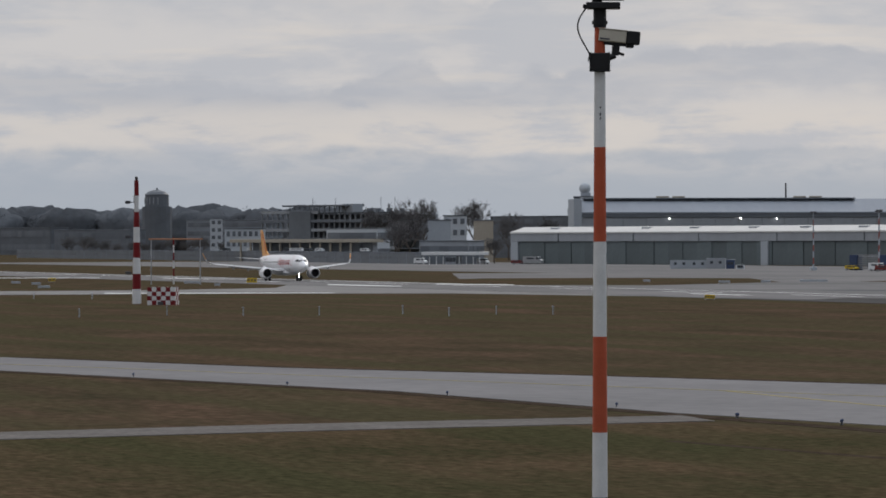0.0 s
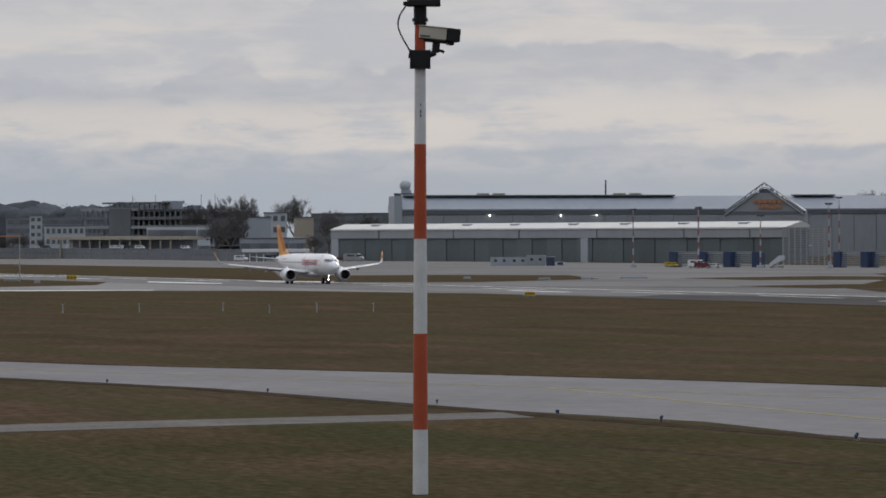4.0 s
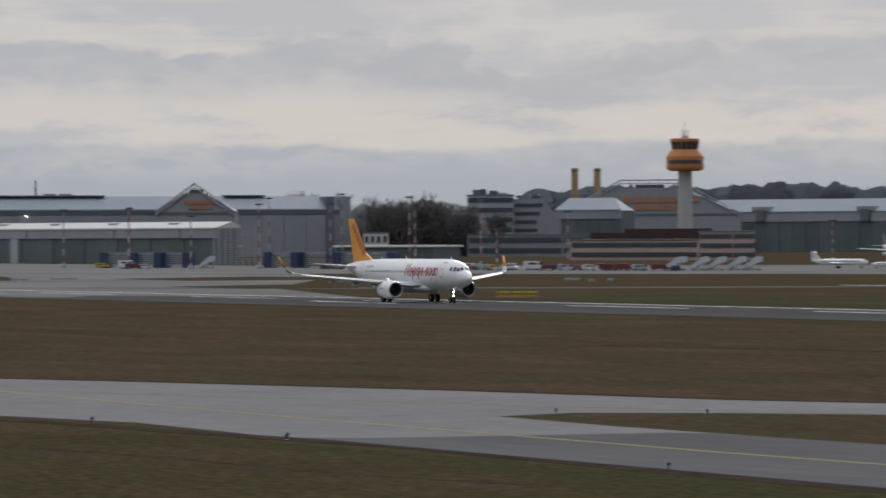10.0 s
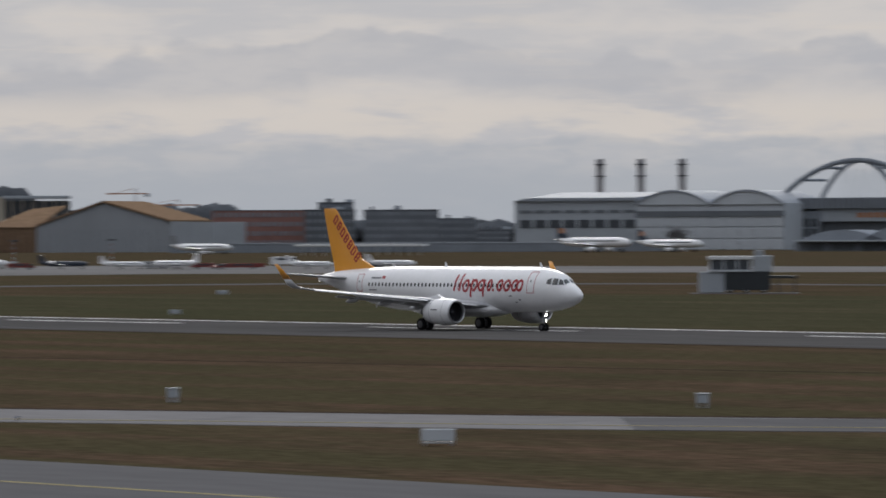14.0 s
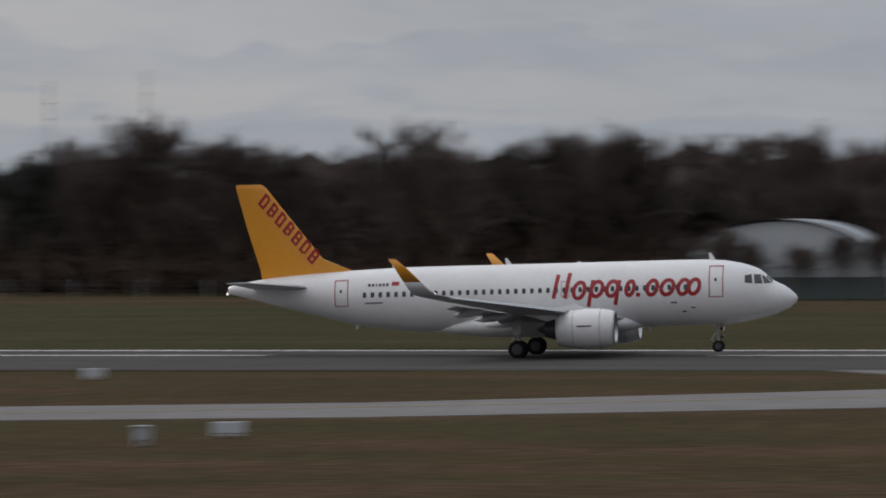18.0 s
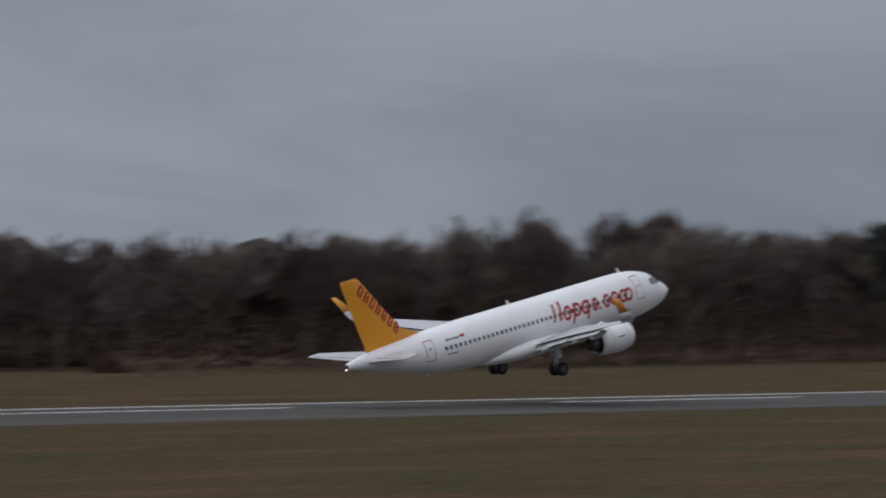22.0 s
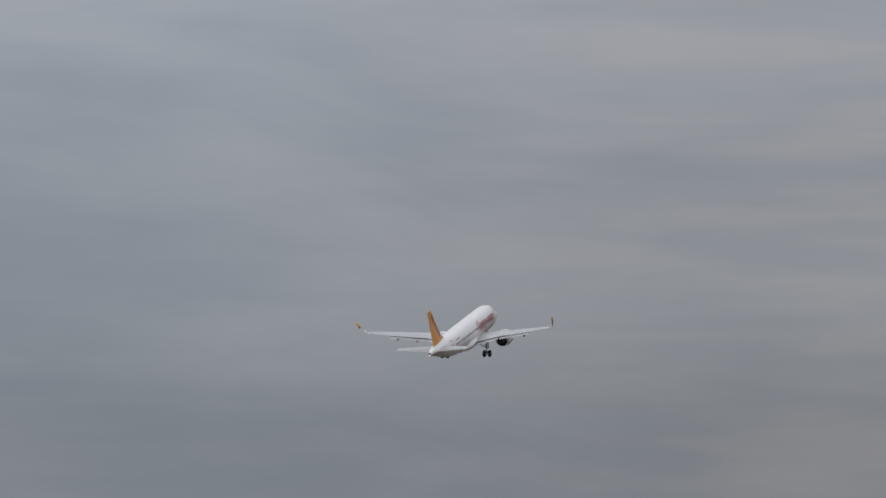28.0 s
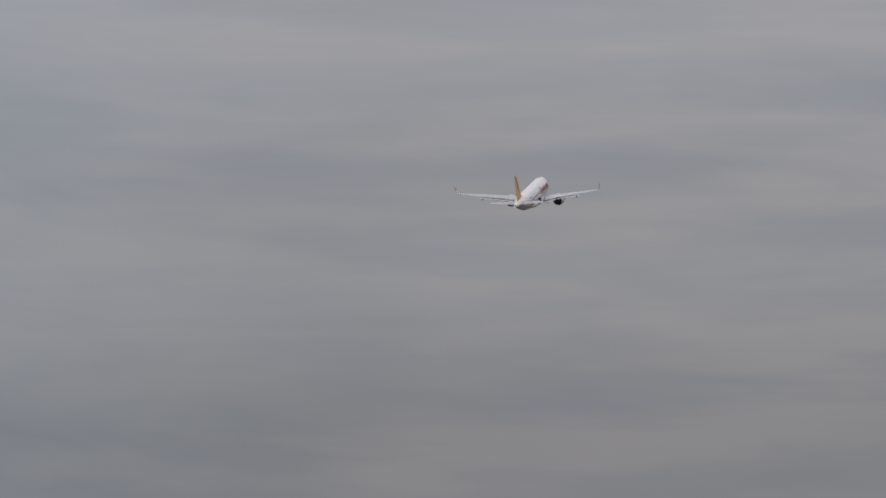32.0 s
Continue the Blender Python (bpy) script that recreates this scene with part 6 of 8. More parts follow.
for i in range(n):
    q = [(a_[i][0], 0, zl - .5), (a_[i + 1][0], 0, zl - .5), (a_[i + 1][0], 0, a_[i + 1][2] - .6), (a_[i][0], 0, a_[i][2] - .6)]
    bm.faces.new([bm.verts.new(p) for p in q])
part("gable_infill", bm, RENDER_WHITE, wh)
bm = bmesh.new()
zr = 28.65
loft(bm, [[(0, -.6, zr - 4.5), (8, -.6, zr - 3), (8, 40, zr)], [(L * u0, -.6, zr - 4.5), (L * u0, -.6, zr - 3), (L * u0 + 8, 40, zr)]])
part("roof", bm, ROOF_BLUE, wh, "light metal roof")
part("lintel", boxes((L * u0, L, -.6, .4, zd - .6, zd + 2.2)), CLAD_DARK, wh)
nd = 10
for r in range(3):
    repeats("door_panel", boxes((-L * (1 - u0) / nd * .47, L * (1 - u0) / nd * .47, -.12, .12, -zd / 3 * .47, zd / 3 * .47), bevel=.04), RENDER_WHITE, wh, cells(L * u0, L, nd, 0, zd / 3 * (r + .5)))
repeats("window", pane(L * u0 / 9 * .85, 4), GLASS_BAND, wh, cells(2, L * u0, 8, .9, zr * .45))
repeats("window", pane(L * u0 / 9 * .85, 1.5), CLAD_DARK, wh, cells(2, L * u0, 8, .9, zr * .66))
for a in (-46.014, -45.492, -44.963):
    a = radians(a)
    c = empty("chimney", pose(2280 * math.sin(a), 2280 * math.cos(a), 0), "tall grey triple-flue chimney", "chimney", "chimneys behind the white hangar")
    zc_ = 46.02
    for x in (-1.9, 0, 1.9):
        bm = bmesh.new()
        rod(bm, (x, 0, 0), (x, 0, zc_), .75, None, 10)
        part("flue", bm, STACK_GREY, c)
    part("collar", boxes((-2.9, 2.9, -1.1, 1.1, zc_ - 3.2, zc_ - 2.5), (-2.9, 2.9, -1.1, 1.1, zc_ - 9, zc_ - 8.4), bevel=.05), DARK_METAL, c)

# --- arch hangar
m, L = site(-1506.6, 1575.6, -1427.5, 1621.0)
ah = empty("arch_hangar", m, "large hangar hung from two dark steel arches", "hangar")
z0, z1, z2 = 25.09, 19.61, 13.58
part("roof_edge", boxes((L * .1, L * .98, -1, 24, z1, z0), bevel=.3), OFFICE_GREY, ah, "dark ribbed roof edge")
repeats("roof_rib", boxes((-.25, .25, -.3, .3, z1, z0)), OFFICE_DARK, ah, cells(L * .1, L * .98, 30, -1.1, 0))
part("band", boxes((L * .2, L * .965, 1, 22, z2, z1)), CLAD_LIGHT, ah, "pale fascia band")
part("wall", boxes((0, L * .95, 4, 20, 0, z2)), CLAD_DARK, ah)
part("side_wing", boxes((0, L * .22, 0, 30, 0, z1 - 1), bevel=.2), OFFICE_GREY, ah)
repeats("window", boxes((-1.4, 1.4, -.2, .2, -2, 2)), GLASS_BAND, ah, [(L * .05 + i * 4.2, -.1, z) for i in range(4) for z in (8, 13)])
for k in range(6):
    part("sign_bar", boxes((L * (.42 + k * .045), L * (.42 + k * .045 + .036), .7, 1.0, (z1 + z2) / 2 - 1.2, (z1 + z2) / 2 + 1.2)), SIGN_ORANGE, ah, "orange lettering shape")
zt = 43.26
for x0, x1, yy, r in ((-L * .09, L * .9, 6, 1.25), (L * .14, L * .64, 20, 1.1)):
    pts = [(x0 + (x1 - x0) * i / 32, yy, z0 - 7 + (zt - z0 + 7) * (1 - (2 * i / 32 - 1) ** 2)) for i in range(33)]
    part("arch", tube(bmesh.new(), pts, r), OFFICE_GREY, ah, "dark steel arch")
for x0, x1, z in ((L * .08, L * .2, .48), (L * .7, L * .58, .5), (L * .22, L * .28, .8), (L * .58, L * .5, .8)):
    bm = bmesh.new()
    zz_ = z0 + (zt - z0) * z
    rod(bm, (x0, 6, zz_), (x1, 20, zz_), .7, None, 8)
    part("tie", bm, OFFICE_GREY, ah, "steel tie between the arches")
for i in range(8):
    u = .3 + .05 * i
    for foot in (u, u + .05):
        part("hanger", rod(bmesh.new(), (L * foot, 14, z0), (L * (u + .025), 14, zt - 4), .12, None, 4), CLAD_LIGHT, ah, "thin hanger rod")
# sheds in front of it
m, L = site(-1377.6, 1449.9, -1287.9, 1477.4)
sh = empty("shed_row", m, "row of low grey tin sheds with curved roofs", "shed")
for x0, x1, h in ((0, .5, 9.5), (.35, .8, 11.5), (.62, 1.0, 9.0)):
    bm = bmesh.new()
    r0 = [(L * (x0 + (x1 - x0) * i / 14), 0, h * (.35 + .65 * math.sin(math.pi * i / 14) ** .8)) for i in range(15)]
    r1 = [(x, 25, z) for x, y, z in r0]
    loft(bm, [[(L * x1, 0, -.2), (L * x0, 0, -.2)] + r0, [(L * x1, 25, -.2), (L * x0, 25, -.2)] + r1])
    part("vault", bm, OFFICE_GREY, sh, "grey curved tin roof")
for x in (.03, .2, .36):
    part("gate", boxes((L * x, L * (x + .12), -.3, .1, 0, 3.6)), OFFICE_DARK, sh)
part("canopy", boxes((L * .02, L * .55, -6, 0, 4.2, 4.9), bevel=.1), CLAD_LIGHT, sh)

# --- left quarter: car park decks, low offices and sheds before the hangars
m, L = site(-2404.1, 685.9, -2286.9, 728.2)
cp = empty("car_park", m, "open multi-storey car park with dark parapets", "car park")
ht = 24.6
for k in range(5):
    z = ht * (k + 1) / 5
    part("deck", boxes((0, L, 0, 30, z - .5, z), bevel=.05), CLAD_DARK, cp)
    part("parapet", boxes((0 if k < 4 else L * .02, L if k < 4 else L * .45, -.3, 0, z - .7, z + .9)), OFFICE_DARK if k % 2 else CLAD_GREY, cp)
repeats("column", boxes((-.3, .3, -.3, .3, 0, ht)), CLAD_GREY, cp, cells(0, L, 26, 1, 0))
part("canopy", boxes((L * .20, L * .66, -2, 12, 27.71, 28.64), bevel=.1), OFFICE_DARK, cp, "thin dark top canopy")
repeats("canopy_post", boxes((-.2, .2, -.2, .2, 0, 3.4)), CLAD_DARK, cp, cells(L * .21, L * .65, 12, 1, ht))
part("stair_head", boxes((L * .60, L * .68, 2, 9, ht, ht + 4.5), bevel=.1), CLAD_GREY, cp)
part("stair_tower", boxes((L * .24, L * .40, -.8, 4, 0, ht + .6), bevel=.1), CLAD_DARK, cp)
repeats("roof_unit", boxes((-1.2, 1.2, -1, 1, 0, 2.0), bevel=.1), CLAD_DARK, cp, [(L * u, 10, ht) for u in (.05, .12, .72, .78, .86, .95)])
repeats("aerial_pole", boxes((-.12, .12, -.12, .12, 0, 8)), STRUT, cp, [(L * u, 10, ht) for u in (.3, .47, .8, .9)])
part("core", boxes((0, L, 20, 30, 0, ht - 1)), CLAD_LIGHT, cp)
m, L = site(-1925.9, 539.5, -1862.9, 576.1)
dp = empty("depot_canopy", m, "long low open depot under a beige flat roof", "depot")
part("roof", boxes((-3, L + 3, -2, 14, 8.3, 9.8), bevel=.08), RENDER_BEIGE, dp, "beige roof edge")
part("back_wall", boxes((0, L, 10, 13, 0, 8.3)), CLAD_GREY, dp)
repeats("column", boxes((-.35, .35, -.35, .35, 0, 8.3)), RENDER_BEIGE, dp, cells(0, L, 12, -.8, 0))
repeats("bay", boxes((-L / 30, L / 30, -.1, .1, 0, 3.2)), CLAD_LIGHT, dp, cells(0, L, 12, 9.8, 4.4))
for (ax, ay, bx, by, h, mat_, lab, fl, bays, band) in (
        (-1895.6, 572.1, -1879.4, 590.6, 14.15, RENDER_WHITE, "white two-storey office with a dark strip window", 2, 4, True),
        (-2071.9, 574.2, -2066.6, 593.0, 14.71, RENDER_WHITE, "low white office with small windows", 3, 7, False),
        (-1806.1, 590.0, -1803.0, 599.3, 17.48, CLAD_LIGHT, "pale grey windowless concrete block", 0, 1, False),
        (-1860.9, 615.2, -1857.7, 624.8, 19.69, RENDER_WHITE, "white block with roof plant", 4, 3, False),
        (-1799.9, 608.5, -1797.2, 616.4, 17.42, RENDER_BEIGE, "beige windowless concrete block", 0, 1, False),
        (-1712.1, 555.7, -1696.3, 571.5, 8.63, CLAD_GREY, "low grey metal workshop", 1, 5, True),
        (-2176.1, 744.8, -2114.2, 769.9, 20.9, OFFICE_DARK, "long dark office behind the hangars", 4, 20, True),
        (-2608.0, 698.8, -2547.2, 731.0, 21.1, OFFICE_GREY, "grey distant slab building", 4, 12, True),
        (-2507.8, 686.2, -2505.9, 693.2, 21.75, RENDER_WHITE, "slim white stair tower", 5, 2, False),
        (-2927.5, 655.6, -2871.2, 677.1, 17.86, OFFICE_DARK, "long dark grey low terminal annex", 2, 14, True),
        (-2822.1, 667.8, -2762.0, 702.9, 16.01, OFFICE_DARK, "long dark grey low warehouse", 2, 16, True)):
    m, L = site(ax, ay, bx, by)
    b = office("office_block", m, L, 14, h, mat_, lab, fl, bays, band, glass=OFFICE_GREY if mat_ is RENDER_BEIGE else OFFICE_DARK)
# white canopy kiosk and grey boundary wall
m, L = site(-1616.6, 526.0, -1600.2, 543.6)
ki = empty("gatehouse", m, "low gatehouse with a wide white canopy", "gatehouse")
part("canopy", boxes((0, L, -1, 8, 3.53, 4.81), bevel=.08), VAN_WHITE, ki)
part("cabin", boxes((L * .4, L * .58, 0, 6, 0, 3.1), bevel=.05), CLAD_LIGHT, ki)
repeats("window", pane(L * .05, 1.6), GLASS_BAND, ki, [(L * u, -.1, 1.8) for u in (.43, .49, .55)])
repeats("post", boxes((-.15, .15, -.15, .15, 0, 3.0)), VAN_WHITE, ki, [(L * u, 0, 0) for u in (.01, .12, .24, .36, .64, .76, .88, .99)])
m, L = site(-2440, 556, -1640, 533)
bw = empty("parking_deck", m, "long grey parking deck behind a louvred wall before the offices", "parking deck")
part("wall", boxes((0, L, 0, 24, -.1, 4.3), bevel=.05), CLAD_DARK, bw)
part("coping", boxes((0, L, -.2, .4, 4.3, 4.6), bevel=.05), OFFICE_GREY, bw)
repeats("pier", boxes((-.25, .25, -.12, .3, 0, 4.3)), OFFICE_GREY, bw, cells(0, L, 60, 0, 0))
repeats("opening", boxes((-5.4, 5.4, -.08, .2, -.5, .5)), OFFICE_DARK, bw, cells(0, L, 60, -.02, 2.4))

# --- planetarium-like water tower, television tower, cranes
wx, wy = -3822.0, 997.3
wt_ = empty("water_tower", pose(wx, wy, 0), "massive dark brick water tower with a domed roof", "water tower")
zb, zm, zt = 39.21, 49.18, 54.16
bm = bmesh.new()
lathe(bm, [(0, 13.5), (zb, 13.2)], "z", (0, 0, 0), 16)
part("base", bm, OFFICE_DARK, wt_)
bm = bmesh.new()
lathe(bm, [(zb, 10.6), (zm, 10.4), (zm + .6, 10.9), (zm + 1, 10.4)], "z", (0, 0, 0), 20)
part("drum", bm, OFFICE_DARK, wt_)
bm = bmesh.new()
lathe(bm, [(zm + 1, 10.0), (zm + (zt - zm) * .6, 8.0), (zt - .3, 3.5), (zt, .8), (zt + 1.4, .6)], "z", (0, 0, 0), 20)
part("dome_roof", bm, CLAD_DARK, wt_)
repeats("window", boxes((-.5, .5, -.3, .3, -3, 3)), CLAD_GREY, wt_, [(10.7 * math.sin(radians(a)), -10.7 * math.cos(radians(a)), (zb + zm) / 2) for a in range(-40, 100, 20)])
vx, vy = -3774.7, 2629.1
tv = empty("television_tower", pose(vx, vy, 0), "distant slender television tower with two pods", "television tower")
zz = [55.7, 66.17, 69.07, 76.05, 80.7, 84.77, 130.69]
bm = bmesh.new()
lathe(bm, [(0, 8), (zz[0], 4.2), (zz[3], 3.2), (zz[5], 2.4)], "z", (0, 0, 0), 12)
part("shaft", bm, HAZE_BLUE, tv)
bm = bmesh.new()
lathe(bm, [(zz[1] - 3, 5), (zz[1], 10), (zz[2], 8), (zz[2] + 2, 4)], "z", (0, 0, 0), 16)
part("lower_pod", bm, HAZE_BLUE, tv)
bm = bmesh.new()
lathe(bm, [(zz[3] - 2, 4), (zz[3] + 1.5, 9), (zz[4] - .5, 12), (zz[4] + 1, 11), (zz[5], 3)], "z", (0, 0, 0), 16)
part("upper_pod", bm, HAZE_BLUE, tv)
for k in range(7):
    z = zz[5] + 4 + k * 5
    bm = bmesh.new()
    lathe(bm, [(z, 5.5 - k * .35), (z + .9, 5.5 - k * .35)], "z", (0, 0, 0), 10)
    part("aerial_deck", bm, HAZE_BLUE, tv)
bm = bmesh.new()
lathe(bm, [(zz[5], 2.2), (zz[5] + 36, 1.6), (zz[6], .7)], "z", (0, 0, 0), 8)
part("aerial_mast", bm, HAZE_BLUE, tv)
for ax, ay, h, t0, t1 in ((-2599.1, 2033.4, 38.13, -22, 10), (-2579.7, 2057.9, 29.65, -30, 16)):
    c = empty("tower_crane", pose(ax, ay, 0, 0, 0, 40), "distant orange and grey tower crane", "crane", "cranes on the skyline")
    bm = bmesh.new()
    rod(bm, (0, 0, 0), (0, 0, h + 4), .7, .5, 4)
    part("mast", bm, STRUT, c)
    bm = bmesh.new()
    rod(bm, (t0, 0, h), (t1, 0, h), .7, .6, 4)
    rod(bm, (0, 0, h + 4), (t0 * .8, 0, h + .4), .15, None, 4)
    part("jib", bm, SIGN_ORANGE, c)
    part("counterweight", boxes((t1 - 3, t1, -.8, .8, h - 2.4, h), bevel=.1), OFFICE_GREY, c)
# faint high-rises over the far woods
for ax, ay, h, w in ((-2931.3, 3414.3, 26.43, 16), (-2950.9, 3463.3, 32.27, 12), (-2905.6, 3436.2, 24.57, 18), (-2856.2, 3412.4, 21.51, 14)):
    b = office("high_rise", pose(ax, ay, 0, 0, 0, 40), w, 14, h, HAZE_BLUE, "pale high-rise on the hazy skyline", 8, 4, False, glass=OFFICE_GREY)

# ======== things on the apron ========
def light_mast(at, h):
    m = banded_mast("apron_light_mast", pose(at[0], at[1], 0), [h * k / 9 for k in range(10)], lambda z: .27 - .13 * z / h, [CLAD_LIGHT, APRON_RED], "slim red and white banded floodlight mast on the apron", "light mast", 8)
    tagged(m, group="apron light masts")
    part("head", boxes((-1.1, 1.1, -.35, .35, h, h + .35), (-1.6, -.7, -.5, .5, h + .1, h + .5), (.7, 1.6, -.5, .5, h + .1, h + .5), bevel=.05), DARK_METAL, m, "floodlight head")
    part("foot", boxes((-.8, .8, -.8, .8, -.1, 1.0), bevel=.08), CLAD_LIGHT, m, "concrete foot")
    return m


for x, y, h in ((-1224.0, 520.2, 17.0), (-1188.9, 525.8, 16.92), (-1154.2, 529.7, 14.75), (-1138.8, 543.8, 17.98), (-1123.7, 558.8, 17.84), (-1252.0, 626.6, 21.96), (-1280.0, 614.8, 20.99), (-1298.6, 574.5, 18.07),
                (-1224.6, 636.2, 20.85), (-1108.5, 577.6, 16.3), (-1099.9, 593.9, 18.74), (-1009.9, 550.0, 10.43), (-992.4, 561.0, 14.94), (-1249.3, 830.1, 13.22), (-1259.9, 814.0, 13.32), (-1073.0, 734.0, 12.64), (-1098.5, 784.7, 9.9), (-1085.5, 802.6, 6.87), (-1067.8, 826.0, 7.09)):
    light_mast((x, y), h)


# blast fence bays of blue frames and grey louvres
def fence_bay(m, L, h):
    f = empty("blast_fence", m, "grey louvred blast fence between blue steel frames", "blast fence", "blast fences on the apron")
    for x in (-1.0, L + .2):
        part("frame", boxes((x, x + 2.6, 0, 3.2, 0, h), bevel=.06), BLUE_STEEL, f, "blue steel frame")
    repeats("slat", boxes((0, L, -.12, .12, -.16, .16)), FENCE_GREY, f, [(0, .4 + .08 * k, .5 + k * h / 8) for k in range(8)])
    repeats("stay", boxes((-.12, .12, -.1, 2.5, -.1, .1)), STRUT, f, [(L * u, .4, h * .9) for u in (.25, .5, .75)])
    return f


for a0, b0, a1, b1 in ((-1219.5, 530.7, -1211.9, 535.6), (-1211.4, 536.8, -1204.3, 540.4), (-1203.4, 542.4, -1197.2, 546.4), (-1172.3, 562.0, -1164.8, 566.0), (-1163.6, 568.3, -1155.8, 573.0), (-1154.7, 575.1, -1138.9, 584.3), (-1136.6, 566.6, -1123.0, 575.8)):
    m, L = site(a0, b0, a1, b1)
    fence_bay(m, L, 4.6)
# tall scaffold screen
m, L = site(-1287.6, 598.6, -1272.2, 607.9)
sc = empty("scaffold_screen", m, "tall grey scaffold screen in front of the hangar", "scaffold")
hh = 11.72
repeats("slat", boxes((0, L, -.1, .1, -.18, .18)), FENCE_GREY, sc, [(0, 0, .6 + k * (hh - .6) / 15) for k in range(16)])
repeats("upright", boxes((-.15, .15, -.2, .2, 0, hh)), STRUT, sc, [(L * k / 8, .3, 0) for k in range(9)])
# low long roofs before the hangars
for (a0, b0, a1, b1, h) in ((-1424.9, 635.1, -1396.3, 649.6, 6.13), (-1324.6, 660.2, -1283.5, 674.6, 5.85)):
    m, L = site(a0, b0, a1, b1)
    lr = empty("service_hall", m, "low dark service hall with a thin white roof edge", "hall")
    part("wall", boxes((0, L, .6, 14, 0, h - .5), bevel=.05), CLAD_DARK, lr)
    part("roof", boxes((-.5, L + .5, -.5, 15, h - .5, h + .2), bevel=.08), VAN_WHITE, lr, "thin white roof edge")
    repeats("gate", boxes((-L / 16 * .42, L / 16 * .42, -.1, .1, -h * .4, h * .3)), DOOR_GREEN, lr, cells(0, L, 16, .45, h * .42))
m, L = site(-1516.6, 768.0, -1512.2, 776.6)
ob = office("site_office", m, L, 6, 10.01, VAN_WHITE, "white stacked site office", 2, 4, False, category="building")


# cabins, vehicles and steps
def cabin(m, w, h, material, label):
    c = empty("site_cabin", m, label, "cabin", "cabins on the apron")
    part("shell", boxes((0, w, 0, 2.6, 0, h), bevel=.05), material, c)
    repeats("window", pane(.9, .8, .1), GLASS_BAND, c, cells(.3, w - .3, max(2, int(w / 2.4)), -.02, h * .62))
    part("roof", boxes((-.1, w + .1, -.1, 2.7, h, h + .12), bevel=.03), CLAD_LIGHT, c)


for x, y, w, h, mm, lab in ((-1323.9, 513.4, 6, 2.6, CLAD_LIGHT, "grey site cabin on the apron"), (-1319.9, 518.2, 6, 2.6, CLAD_LIGHT, "grey site cabin on the apron"), (-1316.0, 522.6, 6, 3.2, CLAD_GREY, "taller grey container on the apron"), (-1308.1, 526.2, 2.6, 2.8, BLUE_STEEL, "blue container on the apron"), (-1297.7, 525.4, 2.4, 1.2, RENDER_WHITE, "low white crate on the apron")):
    cabin(pose(x, y, 0, 0, 0, 65), w, h, mm, lab)


def van(m, length, h, material, label, category="van", group="vehicles on the apron"):
    v = empty("van", m, label, category, group)
    bm = bmesh.new()
    prof = [(0, .45), (length, .45), (length, h * .5), (length * .9, h * .62), (length * .78, h), (.1, h), (0, h * .9)]
    loft(bm, [[(x, -.95, z) for x, z in prof], [(x, .95, z) for x, z in prof]])
    part("body", bm, material, v)
    part("windscreen", boxes((length * .72, length * .875, -.97, .97, h * .62, h * .9)), GLASS_BAND, v)
    part("side_window", boxes((length * .2, length * .62, -.97, .97, h * .64, h * .86)), GLASS_BAND, v)
    for x in (length * .2, length * .8):
        for s in (-1, 1):
            bt, br = bmesh.new(), bmesh.new()
            wheel(bt, br, (x, s * .85, .36), .36, .24)
            part("tyre", bt, RUBBER, v)
            part("rim", br, STRUT, v)
    return v


vr = random.Random(11)
spots = [(-1636.5, 529.5, 5.5, 2.4, VAN_WHITE), (-1609.9, 546.0, 5.0, 2.3, VAN_WHITE), (-1594.7, 559.4, 9, 3.0, TIN), (-1605.8, 558.0, 5, 1.6, VEH_RED), (-1175.7, 518.7, 4.6, 1.7, VEH_RED), (-1189.9, 523.5, 5, 2.4, VAN_WHITE), (-1178.9, 523.7, 4.5, 1.4, VAN_WHITE), (-1109.4, 554.0, 5, 2.0, VEH_RED), (-1220.2, 529.2, 4, 1.5, SIGN_YELLOW), (-1063.3, 556.3, 5.5, 2.3, VAN_WHITE), (-1073.6, 558.2, 5, 1.8, VEH_RED), (-1065.9, 562.0, 6, 2.2, TIN), (-1058.3, 565.7, 6, 2.4, VAN_WHITE), (-1037.1, 562.8, 4.5, 1.9, SIGN_YELLOW), (-1035.4, 566.0, 6, 2.4, VAN_WHITE), (-1024.1, 565.8, 8, 3.2, VAN_WHITE), (-1013.2, 564.8, 5, 2.0, VEH_RED), (-1011.1, 568.6, 6, 2.2, CLAD_LIGHT), (-999.2, 569.4, 5, 2.2, VAN_WHITE), (-997.2, 572.8, 7, 2.5, VEH_RED), (-990.9, 573.8, 7, 2.5, VEH_RED), (-984.2, 575.2, 6, 2.2, CLAD_LIGHT), (-981.8, 579.3, 7, 2.2, VEH_RED), (-1080.0, 556.7, 5, 1.9, CLAD_GREY), (-1090.4, 558.2, 5, 2.3, VAN_WHITE), (-976.0, 663.2, 6, 1.6, VEH_RED), (-941.6, 694.4, 7, 1.6, VEH_RED), (-904.8, 725.9, 8, 1.5, VEH_RED), (-885.2, 734.1, 14, 1.5, VEH_RED), (-960.7, 799.7, 8, 2.6, VAN_WHITE), (-871.2, 750.7, 5, 1.6, VEH_DARK), (-869.3, 752.9, 6, 1.8, VEH_DARK), (-920.1, 722.7, 7, 2.0, TIN)]
cr = random.Random(23)
